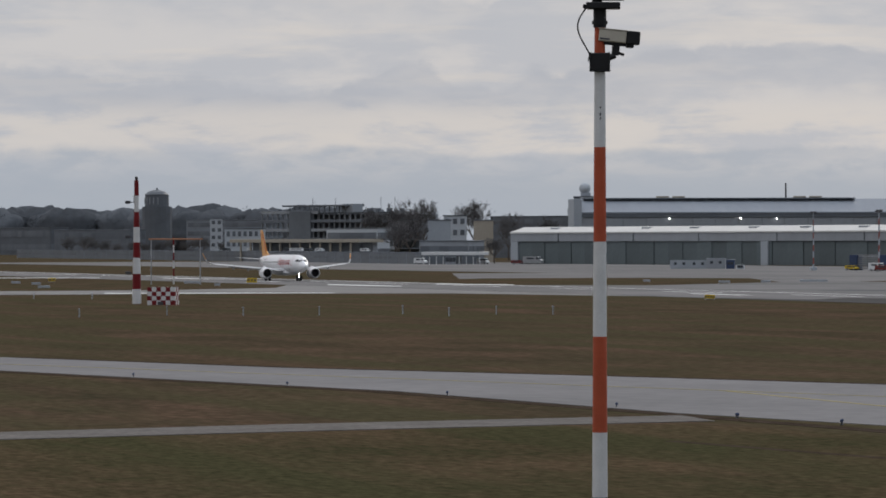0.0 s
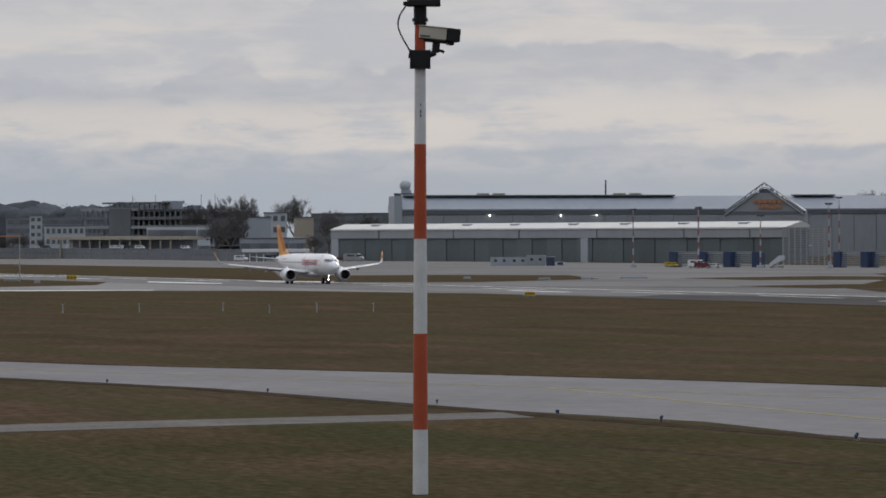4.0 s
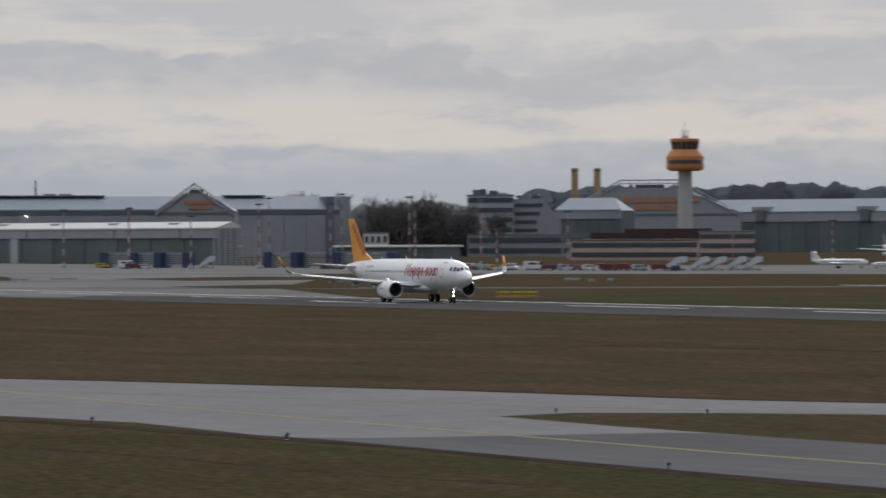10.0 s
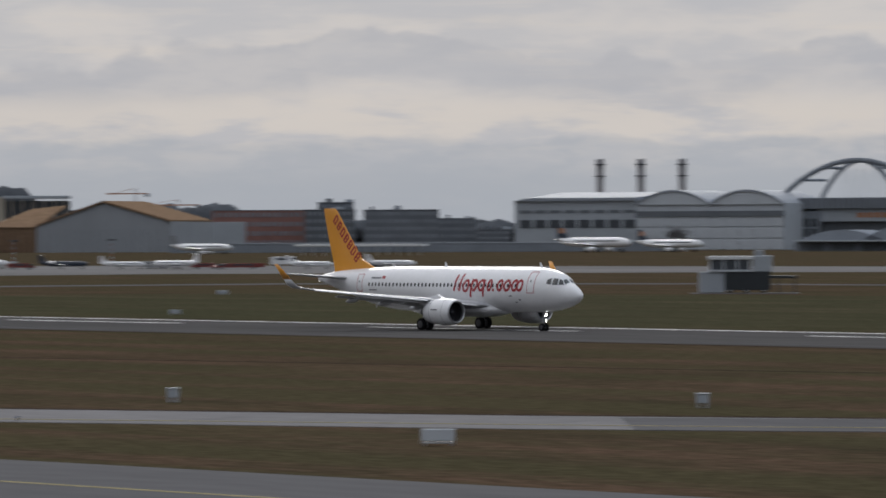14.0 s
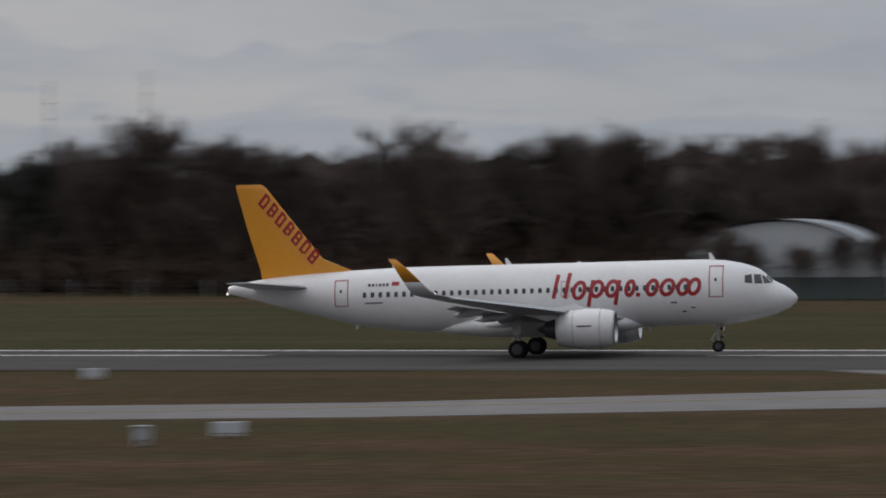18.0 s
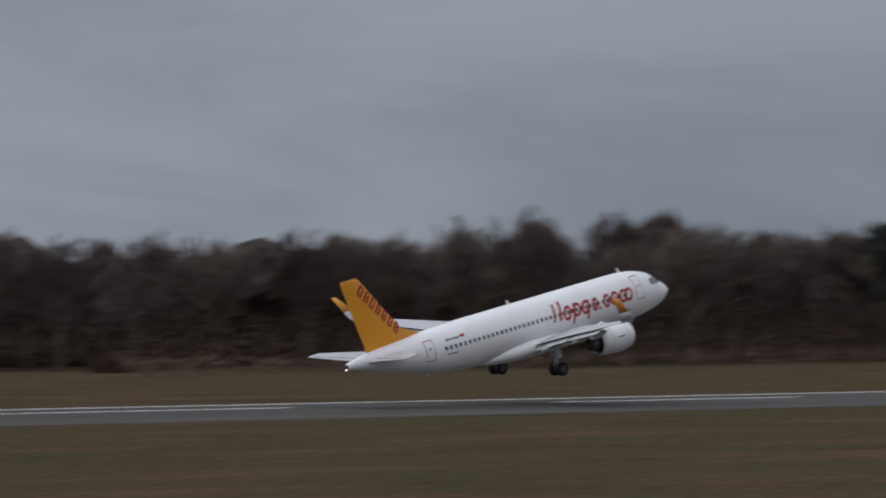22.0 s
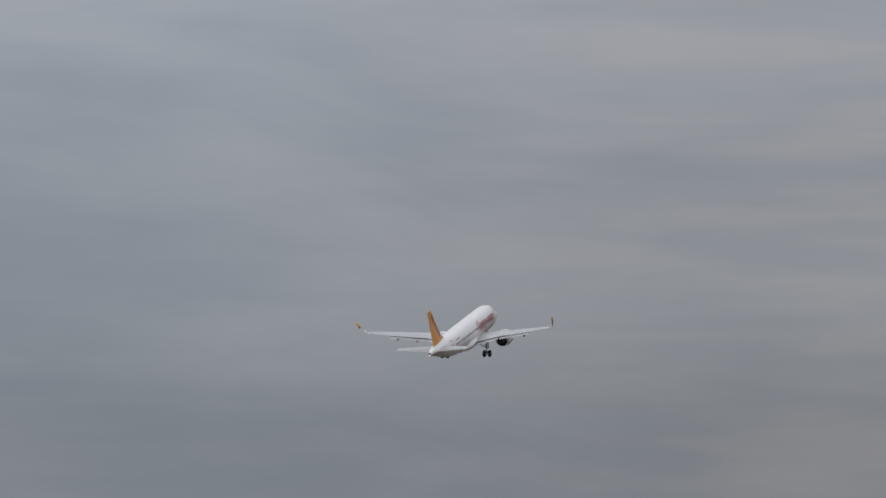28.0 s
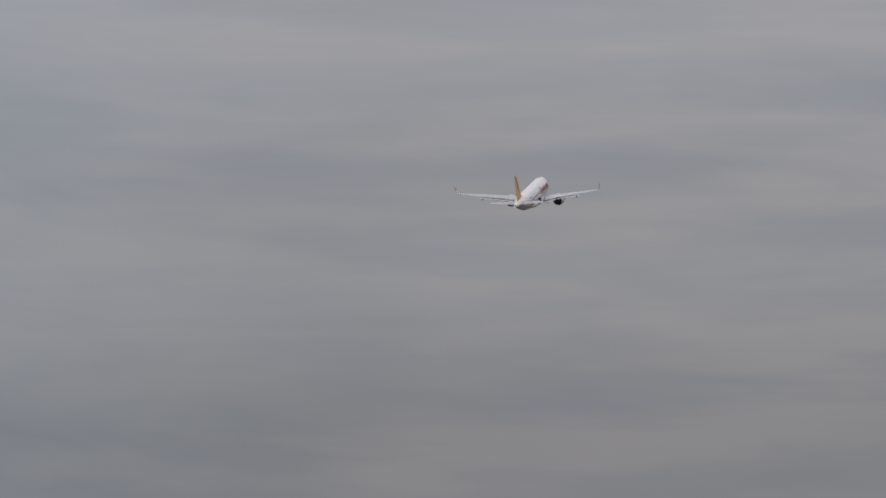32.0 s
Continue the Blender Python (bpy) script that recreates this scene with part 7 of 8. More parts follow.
for k in range(34):
    x = -1112 + 4.1 * k
    y = 549 + (x + 1112) * .26 + cr.uniform(-3, 4)
    cart = empty("baggage_cart", pose(x, y, 0, 0, 0, cr.uniform(15, 75)), "low flatbed baggage cart loaded beside the apron road", "cart", "baggage carts on the apron")
    tall = cr.uniform(.9, 1.7)
    part("bed", boxes((-1.3, 1.3, -.75, .75, .35, .55), bevel=.03), DARK_METAL, cart)
    part("load", boxes((-1.15, 1.15 - cr.uniform(0, .8), -.65, .65, .55, tall), bevel=.08), cr.choice((CLAD_GREY, APRON_RED, VEH_DARK, CLAD_LIGHT, OFFICE_DARK, BLUE_STEEL, TIN)), cart)
    for wx_ in (-.9, .9):
        for sd_ in (-1, 1):
            bt = bmesh.new()
            lathe(bt, [(-.1, .2), (.1, .2)], "y", (wx_, sd_ * .6, .2), 10)
            part("wheel", bt, RUBBER, cart)
for x, y, ln_, h, mm in spots:
    if -1112 < x < -975:
        ln_, h = ln_ * .66, h * .74
    van(pose(x, y, 0, 0, 0, vr.choice((60, 65, 245, 30))), ln_, h, mm, {VAN_WHITE: "white airport van parked on the apron", VEH_RED: "red airport vehicle parked on the apron", TIN: "grey service truck on the apron", SIGN_YELLOW: "yellow airport vehicle on the apron", CLAD_LIGHT: "pale grey baggage truck on the apron", CLAD_GREY: "grey service van on the apron", VEH_DARK: "dark car on the apron"}[mm])
# car-park cars far away
for k, px in enumerate((-73.735, -73.663, -73.59, -73.482, -73.337, -72.757, -74.531, -74.205)):
    a = radians(px)
    van(pose(550 * math.tan(a), 550, 4.3, 0, 0, 25), 4.4, 1.6, VAN_WHITE if k % 3 else VEH_DARK, "small car parked on the parking deck", "car", "parked cars")


def air_stairs(m, label):
    s = empty("boarding_stairs", m @ Matrix.Diagonal((.6, .6, .58, 1)), label, "boarding stairs", "boarding stairs on the apron")
    bm = bmesh.new()
    loft(bm, [[(0, -1, .6), (7, -1, 4.2), (8.6, -1, 4.2), (8.6, -1, 3.8), (7.2, -1, 3.8), (.6, -1, .5)], [(0, 1, .6), (7, 1, 4.2), (8.6, 1, 4.2), (8.6, 1, 3.8), (7.2, 1, 3.8), (.6, 1, .5)]])
    part("flight", bm, VAN_WHITE, s, "white stair flight")
    bm = bmesh.new()
    loft(bm, [[(.2, -1.05, .7), (7, -1.05, 4.3), (8.6, -1.05, 4.3), (8.6, -1.05, 6.2), (6.6, -1.05, 6.2), (.2, -1.05, 2.2)], [(.2, 1.05, .7), (7, 1.05, 4.3), (8.6, 1.05, 4.3), (8.6, 1.05, 6.2), (6.6, 1.05, 6.2), (.2, 1.05, 2.2)]])
    part("hood", bm, RENDER_WHITE, s, "white weather hood")
    part("chassis", boxes((.2, 8, -1, 1, .4, 1.1), bevel=.05), CLAD_GREY, s)
    for x in (1.2, 6.8):
        for sd_ in (-1, 1):
            bt, br = bmesh.new(), bmesh.new()
            wheel(bt, br, (x, sd_ * .9, .42), .42, .26)
            part("tyre", bt, RUBBER, s)
            part("rim", br, STRUT, s)


for x, y in ((-987.9, 588.7), (-984.0, 585.4), (-978.1, 589.4), (-974.2, 592.1), (-971.6, 596.4), (-967.7, 598.8), (-1171.2, 540.7)):
    air_stairs(pose(x, y, 0, 0, 0, 20), "white mobile boarding stairs parked on the apron")


# ======== parked aircraft ========
def parked_plane(m, size, label, body=WHITE, tail=WHITE, high_wing=False, t_tail=False, group="parked aircraft"):
    """A small aircraft built to a length; local x forward, origin under the middle."""
    p = empty("parked_aircraft", m, label, "aircraft", group)
    r = size * .055
    zc_ = r * 2.0
    bm = bmesh.new()
    prof = [(.5, .05), (.49, .35), (.46, .68), (.40, .92), (.33, 1), (-.2, 1), (-.35, .78), (-.45, .42), (-.5, .12)]
    loft(bm, [ring((u * size, 0, zc_ + (r * (1 - k) * .7 if u < 0 else -r * (1 - k) * .25)), (0, 1, 0), (0, 0, 1), r * k, r * k, 14) for u, k in prof])
    fz = part("fuselage", bm, body, p, smooth=True)
    part("cockpit_window", boxes((size * .435, size * .46, -r * .5, r * .5, zc_ + r * .2, zc_ + r * .55)), COCKPIT, fz)
    part("window_row", boxes((-size * .2, size * .36, -r * 1.01, r * 1.01, zc_ + r * .2, zc_ + r * .42)), GLASS_BAND, fz)
    for s in (-1, 1):
        bm = bmesh.new()
        z = zc_ + (r * .95 if high_wing else -r * .6)
        rootc, tipc, span = size * .19, size * .06, size * .48
        rr = []
        for y, le, c, zz_ in ((0, .1 * size, rootc, z), (span, -.08 * size if not high_wing else .06 * size, tipc, z + (span * .07 if not high_wing else 0))):
            rr.append([Vector((le - c * u, s * y, zz_ + h * c)) for u, h in ((0, 0), (.15, .06), (.5, .06), (1, 0), (.5, -.04), (.15, -.04))])
        loft(bm, rr)
        part("wing", bm, WHITE, p)
        bm = bmesh.new()
        ex, ey, ez = (.0, s * size * .16, z - r * .75) if not t_tail else (-.24 * size, s * r * 1.55, zc_ + r * .5)
        lathe(bm, [(-size * .06, r * .32), (0, r * .5), (size * .045, r * .5), (size * .055, r * .42)], "x", (ex + size * .07 * (not t_tail), ey, ez), 12)
        part("engine", bm, WHITE, p, smooth=True)
        bm = bmesh.new()
        tz = zc_ + (r * 3.1 if t_tail else r * .6)
        rr = []
        for y, le, c in ((0, -.40 * size, size * .09), (size * .16, -.44 * size, size * .05)):
            rr.append([Vector((le - c * u, s * y, tz + h * c)) for u, h in ((0, 0), (.2, .06), (1, 0), (.2, -.05))])
        loft(bm, rr)
        part("tailplane", bm, tail, p)
    bm = bmesh.new()
    rr = []
    for z, le, c in ((zc_ + r * .7, -.33 * size, size * .16), (zc_ + r * 3.3, -.43 * size, size * .07)):
        rr.append([Vector((le - c * u, h * c, z)) for u, h in ((0, 0), (.25, .07), (1, 0), (.25, -.07))])
    loft(bm, rr)
    part("fin", bm, tail, p)
    for x, y in ((.38 * size, 0), (-.03 * size, -size * .09), (-.03 * size, size * .09)):
        bt = bmesh.new()
        rod(bt, (x, y, zc_ - r * .6), (x, y, r * .35), r * .08, None, 6)
        part("leg", bt, STRUT, p)
        bt = bmesh.new()
        lathe(bt, [(-r * .15, r * .38), (r * .15, r * .38)], "y", (x, y, r * .38), 12)
        part("tyre", bt, RUBBER, p)
    return p


DARK_BLUE = mat("dark_blue_paint", (0.02, 0.03, 0.05), 0.4, vary=0.1)
for x, y, size, turn, body, tail, tt, lab in (
        (-1456.6, 970.0, 30, -15, WHITE, FIN_GREY, False, "white airliner parked nose-on beyond the apron"),
        (-1431.3, 989.4, 31, -15, WHITE, FIN_GREY, False, "white airliner with a dark tail beyond the apron"),
        (-1402.4, 1013.0, 31, -15, WHITE, FIN_GREY, False, "white airliner parked beyond the apron"),
        (-998.5, 647.4, 15.5, 45, WHITE, WHITE, True, "white business jet parked on the apron"),
        (-982.7, 653.2, 10.5, 235, WHITE, WHITE, True, "small white jet parked on the apron"),
        (-963.3, 681.6, 15, 45, DARK_BLUE, DARK_BLUE, True, "white jet with a dark tail on the apron"),
        (-953.9, 694.6, 15, 48, WHITE, WHITE, True, "white business jet parked on the apron"),
        (-933.1, 705.9, 13, 50, DARK_BLUE, DARK_BLUE, True, "dark blue business jet on the apron"),
        (-919.7, 715.0, 12, 50, WHITE, WHITE, True, "small white jet parked on the apron"),
        (-1479.3, 1192.4, 28, 30, WHITE, FIN_GREY, False, "long white airliner parked at the far stand"),
        (-870.0, 736.7, 12, 50, WHITE, WHITE, True, "small white jet on the far apron"),
        (-864.1, 758.9, 13, 50, WHITE, WHITE, True, "white jet standing on the far apron"),
        (-1405.0, 1352.0, 40, 10, WHITE, DARK_BLUE, False, "white airliner with a dark blue tail before the white hangar"),
        (-1382.0, 1376.0, 34, 12, WHITE, DARK_BLUE, False, "white airliner with a dark blue tail before the white hangar"),
        (-1097.4, 1350.3, 35, 20, WHITE, DARK_BLUE, False, "white airliner with an orange patch on its tail"),
        (-1106.8, 1290.4, 20, 25, WHITE, WHITE, True, "small white jet before the woods"),
        (-899.4, 716.6, 14, 200, WHITE, WHITE, True, "small white jet parked on the apron")):
    pk = parked_plane(pose(x, y, 0, 0, 0, turn), size, lab, body, tail, False, tt)
    if tail is DARK_BLUE and body is WHITE:
        k = size / 40
        part("tail_patch", boxes((-18.4 * k, -15.6 * k, -.32 * k, .32 * k, 8.4 * k, 10.6 * k), bevel=.05), SIGN_ORANGE, pk, "orange patch on the fin")
# long white canopy at the far stand
m, L = site(-1377.7, 1158.5, -1329.0, 1184.1)
cn = empty("stand_canopy", m, "long white canopy on thin posts", "canopy")
part("roof", boxes((0, L, 0, 8, 3.58, 4.48), bevel=.1), VAN_WHITE, cn)
repeats("post", boxes((-.2, .2, -.2, .2, 0, 3.58)), STRUT, cn, cells(0, L, 12, 4, 0))
# raised observation cabin on a dark carrier near the gap
obs = empty("observation_cabin", pose(-467.4, 480.4, 0, 0, 0, 44), "white raised observation cabin on a dark carrier beyond the runway", "cabin")
part("slab", boxes((-7.6, 8.6, -2.2, 2.2, -.1, .14), bevel=.03), CONCRETE, obs, "pale concrete slab")
part("carrier", boxes((-2.5, 4.4, -1.3, 1.3, .55, 3.3), bevel=.08), VEH_DARK, obs, "dark carrier body")
part("side_unit", boxes((-6.3, -2.5, -1.2, 1.2, .2, 3.3), bevel=.08), CLAD_LIGHT, obs, "pale side unit")
repeats("panel_seam", boxes((-.04, .04, -.02, .02, -1.4, 1.4)), CLAD_DARK, obs, [(x, -1.21, 1.8) for x in (-5.3, -4.4, -3.4)])
part("cabin_floor", boxes((-4.9, 1.5, -1.5, 1.5, 3.3, 3.6), bevel=.04), RENDER_WHITE, obs)
part("cabin_glass", boxes((-4.5, 1.3, -1.35, 1.35, 3.6, 5.1), bevel=.03), GLASS_BAND, obs, "dark cabin windows")
repeats("mullion", boxes((-.12, .12, -.08, .08, -.75, .75)), RENDER_WHITE, obs, [(x, -1.4, 4.35) for x in (-4.6, -2.6, -.6, 1.3)])
part("cabin_roof", boxes((-5.0, 1.7, -1.6, 1.6, 5.1, 5.65), bevel=.06), VAN_WHITE, obs, "white flat roof")
part("plant_unit", boxes((1.7, 4.6, -1.3, 1.3, 3.3, 5.7), bevel=.08), CLAD_LIGHT, obs)
part("roof_unit", boxes((2.0, 3.4, -.9, .9, 5.7, 6.5), bevel=.08), CLAD_GREY, obs)
part("flatbed", boxes((4.4, 8.3, -1.2, 1.2, 2.3, 2.7), bevel=.05), VEH_DARK, obs)
repeats("stay", boxes((-.1, .1, -1.0, 1.0, 0, 2.3)), VEH_DARK, obs, [(x, 0, .1) for x in (5.6, 8.0)])
for x in (-1.6, 0.8, 3.4):
    for sd_ in (-1, 1):
        bt, br = bmesh.new(), bmesh.new()
        wheel(bt, br, (x, sd_ * 1.05, .64), .5, .34)
        part("tyre", bt, RUBBER, obs)
        part("rim", br, STRUT, obs)

# ======== trees and woods ========
def bare_tree_meshes(seed, h, spread, twigs, twig_w=.03, twig_l=1.1, material=None):
    """A bare winter tree: tapered trunk, forking limbs, and a domed crown of many thin twigs."""
    rnd = random.Random(seed)
    bm = bmesh.new()
    lobes = [(Vector((rnd.gauss(0, .10) * h, rnd.gauss(0, .10) * h, h * rnd.uniform(.55, .72))), h * rnd.uniform(.19, .27) * spread, h * rnd.uniform(.24, .30)) for _ in range(5)]
    lobes.append((Vector((0, 0, h * .60)), h * .25 * spread, h * .36))
    base = Vector((rnd.gauss(0, .01) * h, rnd.gauss(0, .01) * h, h * .26))
    rod(bm, (0, 0, -.2), base, h * .019, h * .014, 6)

    def fork(p, d, length, r, depth):
        q = p + d * length
        rod(bm, p, q, r, r * .6, 4)
        if depth < 3:
            for _ in range(3):
                nd = (d + Vector((rnd.gauss(0, .42), rnd.gauss(0, .42), rnd.gauss(.1, .3)))).normalized()
                fork(q, nd, length * rnd.uniform(.55, .75), r * .55, depth + 1)

    for k in range(5):
        a = 2 * math.pi * (k + rnd.random() * .6) / 5
        fork(base, Vector((math.cos(a) * .55, math.sin(a) * .55, 1)).normalized(), h * .22, h * .010, 0)
    verts, faces = [], []
    # the twigs grow in feathery sprays that point outwards and up
    sprays = 180
    for _ in range(sprays):
        c, rx, rz = rnd.choice(lobes)
        d = Vector((rnd.gauss(0, 1), rnd.gauss(0, 1), rnd.gauss(.25, 1))).normalized()
        root = c + Vector((d.x * rx, d.y * rx, d.z * rz)) * (rnd.random() ** .45 * .85)
        way_ = ((root - base).normalized() + Vector((rnd.gauss(0, .25), rnd.gauss(0, .25), rnd.gauss(.25, .25)))).normalized()
        long_, slim = h * rnd.uniform(.05, .12), h * rnd.uniform(.008, .018)
        for _ in range(twigs // sprays):
            u = rnd.random()
            p = root + way_ * (long_ * u) + Vector((rnd.gauss(0, 1), rnd.gauss(0, 1), rnd.gauss(0, 1))) * slim * (.35 + u)
            t = (way_ + Vector((rnd.gauss(0, .45), rnd.gauss(0, .45), rnd.gauss(.1, .4)))).normalized() * twig_l * rnd.uniform(.5, 1.3) * (1.2 - .5 * u)
            w = t.cross(Vector((rnd.gauss(0, 1), rnd.gauss(0, 1), rnd.gauss(0, 1)))).normalized() * twig_w * rnd.uniform(.5, 1.3)
            i = len(verts)
            verts += [p + w, p - w, p + t]
            faces.append((i, i + 1, i + 2))
    me = bpy.data.meshes.new("crown")
    me.from_pydata(verts, [], faces)
    me.materials.append(material or TWIGS)
    wood = bpy.data.meshes.new("trunk")
    bm.to_mesh(wood)
    bm.free()
    wood.materials.append(BARK)
    k = h / max(v.z for v in verts)
    for mm_ in (me, wood):
        mm_.transform(Matrix.Diagonal((k, k, k, 1)))
    return wood, me


KINDS = [bare_tree_meshes(s, 17, sp, 9000, .034, 1.1) for s, sp in ((1, .8), (2, .9), (3, .7), (4, 1.0), (5, .85), (6, .75))]
EVERGREEN = [bare_tree_meshes(s, 17, sp, 9000, .085, 1.0, CONIFER) for s, sp in ((31, .9), (32, .75))]
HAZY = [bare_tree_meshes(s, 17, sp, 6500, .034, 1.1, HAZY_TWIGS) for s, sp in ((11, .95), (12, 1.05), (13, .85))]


def tree(x, y, h, kind, turn, label, group="", base=17.0, wide=1.0):
    t = empty("tree", pose(x, y, 0, 0, 0, turn), label, "tree", group)
    wood, crown = kind
    for name, me in (("trunk", wood), ("crown", crown)):
        o = new(name, me)
        o.parent = t
        o.scale = (h / base * wide, h / base * wide, h / base)
    return t


BELT = [(-410, 590), (-330, 560), (-216, 522), (-100, 500), (0, 474), (80, 450), (125, 449), (168, 438), (200, 444), (222, 500), (262, 494), (298, 457), (335, 452), (380, 435), (460, 445), (640, 474), (1000, 545), (1700, 680), (2600, 850)]


def along(s):
    for (x0, y0), (x1, y1) in zip(BELT, BELT[1:]):
        d = math.hypot(x1 - x0, y1 - y0)
        if s <= d:
            u = s / d
            return x0 + (x1 - x0) * u, y0 + (y1 - y0) * u, (x1 - x0) / d, (y1 - y0) / d
        s -= d
    return None


tr = random.Random(5)
s, count = 0.0, 0
while s < 1750 and count < 296:
    x, y, dx, dy = along(s)
    for off, dens in ((5, 1.0), (17, .8)):
        if tr.random() > dens:
            continue
        j, k = tr.uniform(-3, 3), tr.uniform(-3, 4)
        fir = tr.random() < .12
        h = tr.uniform(15.5, 18.5) + (2.5 if tr.random() < .12 else 0) + (3.0 if x < 290 and x > 212 else 0) + (2.0 if x > 430 or -260 < x < 70 else 0) - (2.5 if x < -300 else 0) - (2.5 if fir else 0) + (1.2 if 110 < x < 430 else 0)
        kind = tr.choice(EVERGREEN) if fir else tr.choice(KINDS)
        tree(x + dx * j - dy * (off + k), y + dy * j + dx * (off + k), h, kind, tr.uniform(0, 360),
             "dark evergreen tree in the belt beyond the runway" if fir else "bare brown winter tree in the belt beyond the runway", "tree belt beyond the runway", wide=tr.uniform(.95, 1.35))
        count += 1
    s += tr.uniform(7.5, 10.5) if s < 1080 else 13


def thicket(name, label, points, depth, h0, h1, blades, material, seed, size=1.0, ground=0.0):
    """A thicket of countless upright twigs and blades."""
    rnd = random.Random(seed)
    verts, faces = [], []
    lens = [math.hypot(b[0] - a[0], b[1] - a[1]) for a, b in zip(points, points[1:])]
    total = sum(lens)
    for _ in range(blades):
        s = rnd.random() * total
        for (a, b), d in zip(zip(points, points[1:]), lens):
            if s <= d:
                break
            s -= d
        u = min(s / d, 1.0)
        x, y = a[0] + (b[0] - a[0]) * u, a[1] + (b[1] - a[1]) * u
        nx, ny = -(b[1] - a[1]) / d, (b[0] - a[0]) / d
        off = rnd.random() ** 1.3 * depth
        x, y = x + nx * off, y + ny * off
        lump = .55 + .45 * noise.noise(Vector((x * .045, y * .045, seed)))
        top = (h0 + (h1 - h0) * min(1, off / depth + .1)) * (.55 + .75 * lump)
        z = rnd.random() ** .6 * top
        d3 = Vector((rnd.gauss(0, .7), rnd.gauss(0, .7), rnd.gauss(.8, .5))).normalized() * size * rnd.uniform(.7, 1.7)
        w = d3.cross(Vector((rnd.gauss(0, 1), rnd.gauss(0, 1), rnd.gauss(0, 1)))).normalized() * size * rnd.uniform(.07, .2)
        p = Vector((x, y, z + ground - .1))
        i = len(verts)
        verts += [p - w, p + w, p + d3 + w * .3, p + d3 - w * .3]
        faces.append((i, i + 1, i + 2, i + 3))
    me = bpy.data.meshes.new(name)
    me.from_pydata(verts, [], faces)
    me.materials.append(material)
    return tagged(new(name, me), label, kind="stuff")


near = [p for p in BELT if p[0] <= 1000]
thicket("undergrowth", "tangled brown undergrowth at the foot of the tree belt", near, 14, 3.5, 8.5, 110000, RUSSET, 3, .6)
thicket("woodland", "dense dark bare wood behind the tree belt", [(x - 4, y + 14) for x, y in near], 30, 10, 14.5, 260000, TWIGS, 4, .55)
thicket("far_woodland", "dark woods running on to the east", BELT[-3:], 70, 11, 19.5, 240000, EAST_WOOD, 6, .65)
thicket("bramble", "low dry scrub before the wood", [(310, 412), (460, 438), (640, 466), (1000, 536)], 6, 1.2, 2.2, 9000, RUSSET, 8, .8)


# solid dark filler added in the woods, so that no daylight comes through
def wood_core(name, label, pts, depth, h, seed, step=12.0, material=HAZED_WOOD, rough=.35, wide=1.0):
    rnd = random.Random(seed)
    ball = bmesh.new()
    bmesh.ops.create_icosphere(ball, subdivisions=3 if material is HAZED_WOOD else 2, radius=1)
    ball.verts.index_update()
    shape, tris = [v.co.copy() for v in ball.verts], [tuple(v.index for v in f.verts) for f in ball.faces]
    ball.free()
    verts, faces = [], []
    for (x0, y0), (x1, y1) in zip(pts, pts[1:]):
        d = math.hypot(x1 - x0, y1 - y0)
        n = max(1, int(d / step))
        for i in range(n):
            u = (i + rnd.random()) / n
            for row in range(2):
                off = depth * (row + rnd.random()) / 2
                x, y = x0 + (x1 - x0) * u - (y1 - y0) / d * off, y0 + (y1 - y0) * u + (x1 - x0) / d * off
                hh = h * rnd.uniform(1 - rough, 1 + rough * .4) * (.93 + .16 * noise.noise(Vector((x * .008, y * .008, seed))))
                r = step * rnd.uniform(.75, 1.25) * wide
                first = len(verts)
                for co in shape:
                    k = 1 + .28 * noise.noise(co * 2.3 + Vector((x, y, seed)))
                    verts.append((x + co.x * r * k, y + co.y * r * k, hh * .45 + co.z * hh * .55 * k))
                faces += [(a + first, b + first, c + first) for a, b, c in tris]
    me = bpy.data.meshes.new(name)
    me.from_pydata(verts, [], faces)
    me.materials.append(material)
    me.polygons.foreach_set("use_smooth", [True] * len(me.polygons))
    return tagged(new(name, me), label, kind="stuff")


wood_core("wood_core", "solid filler of the wood, coloured dark for its inner shade", [(x - 6, y + 28) for x, y in near], 24, 16.4, 2, 6, SHADED_WOOD, .12, 1.3)
wood_core("wood_core_east", "dark woods towards the horizon", [(1080, 590), (1400, 655), (1700, 715)], 40, 20.5, 9, 5, SHADED_WOOD, .22, 1.0)
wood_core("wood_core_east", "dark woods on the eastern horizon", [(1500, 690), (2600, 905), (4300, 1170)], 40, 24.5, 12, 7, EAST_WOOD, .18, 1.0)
# far woods along the western and southern skyline, haze put into their colour
def arc(pairs):
    return [(d * math.sin(radians(a)), d * math.cos(radians(a))) for a, d in pairs]


wood_core("far_woods_west", "distant woods on the skyline, bluish from haze put into the colour", arc([(-80, 4200), (-77, 4150), (-74.6, 4100), (-73.3, 4050)]), 120, 42, 12, 11, rough=.07, wide=2.2)
wood_core("far_woods_south", "distant woods on the skyline, bluish from haze put into the colour", arc([(-61.2, 3540), (-60, 3500), (-57, 3450), (-54, 3400)]), 120, 47, 13, 11, rough=.07, wide=2.2)
wood_core("far_woods_slope", "distant woods on the skyline, bluish from haze put into the colour", arc([(-54, 3400), (-52.8, 3370), (-51.6, 3330)]), 100, 31, 23, 10, rough=.1, wide=2.0)
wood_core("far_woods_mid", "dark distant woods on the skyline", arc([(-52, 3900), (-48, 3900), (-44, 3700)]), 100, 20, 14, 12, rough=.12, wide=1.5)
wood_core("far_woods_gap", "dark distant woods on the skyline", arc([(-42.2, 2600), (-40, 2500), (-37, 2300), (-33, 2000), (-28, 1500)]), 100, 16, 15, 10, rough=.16)
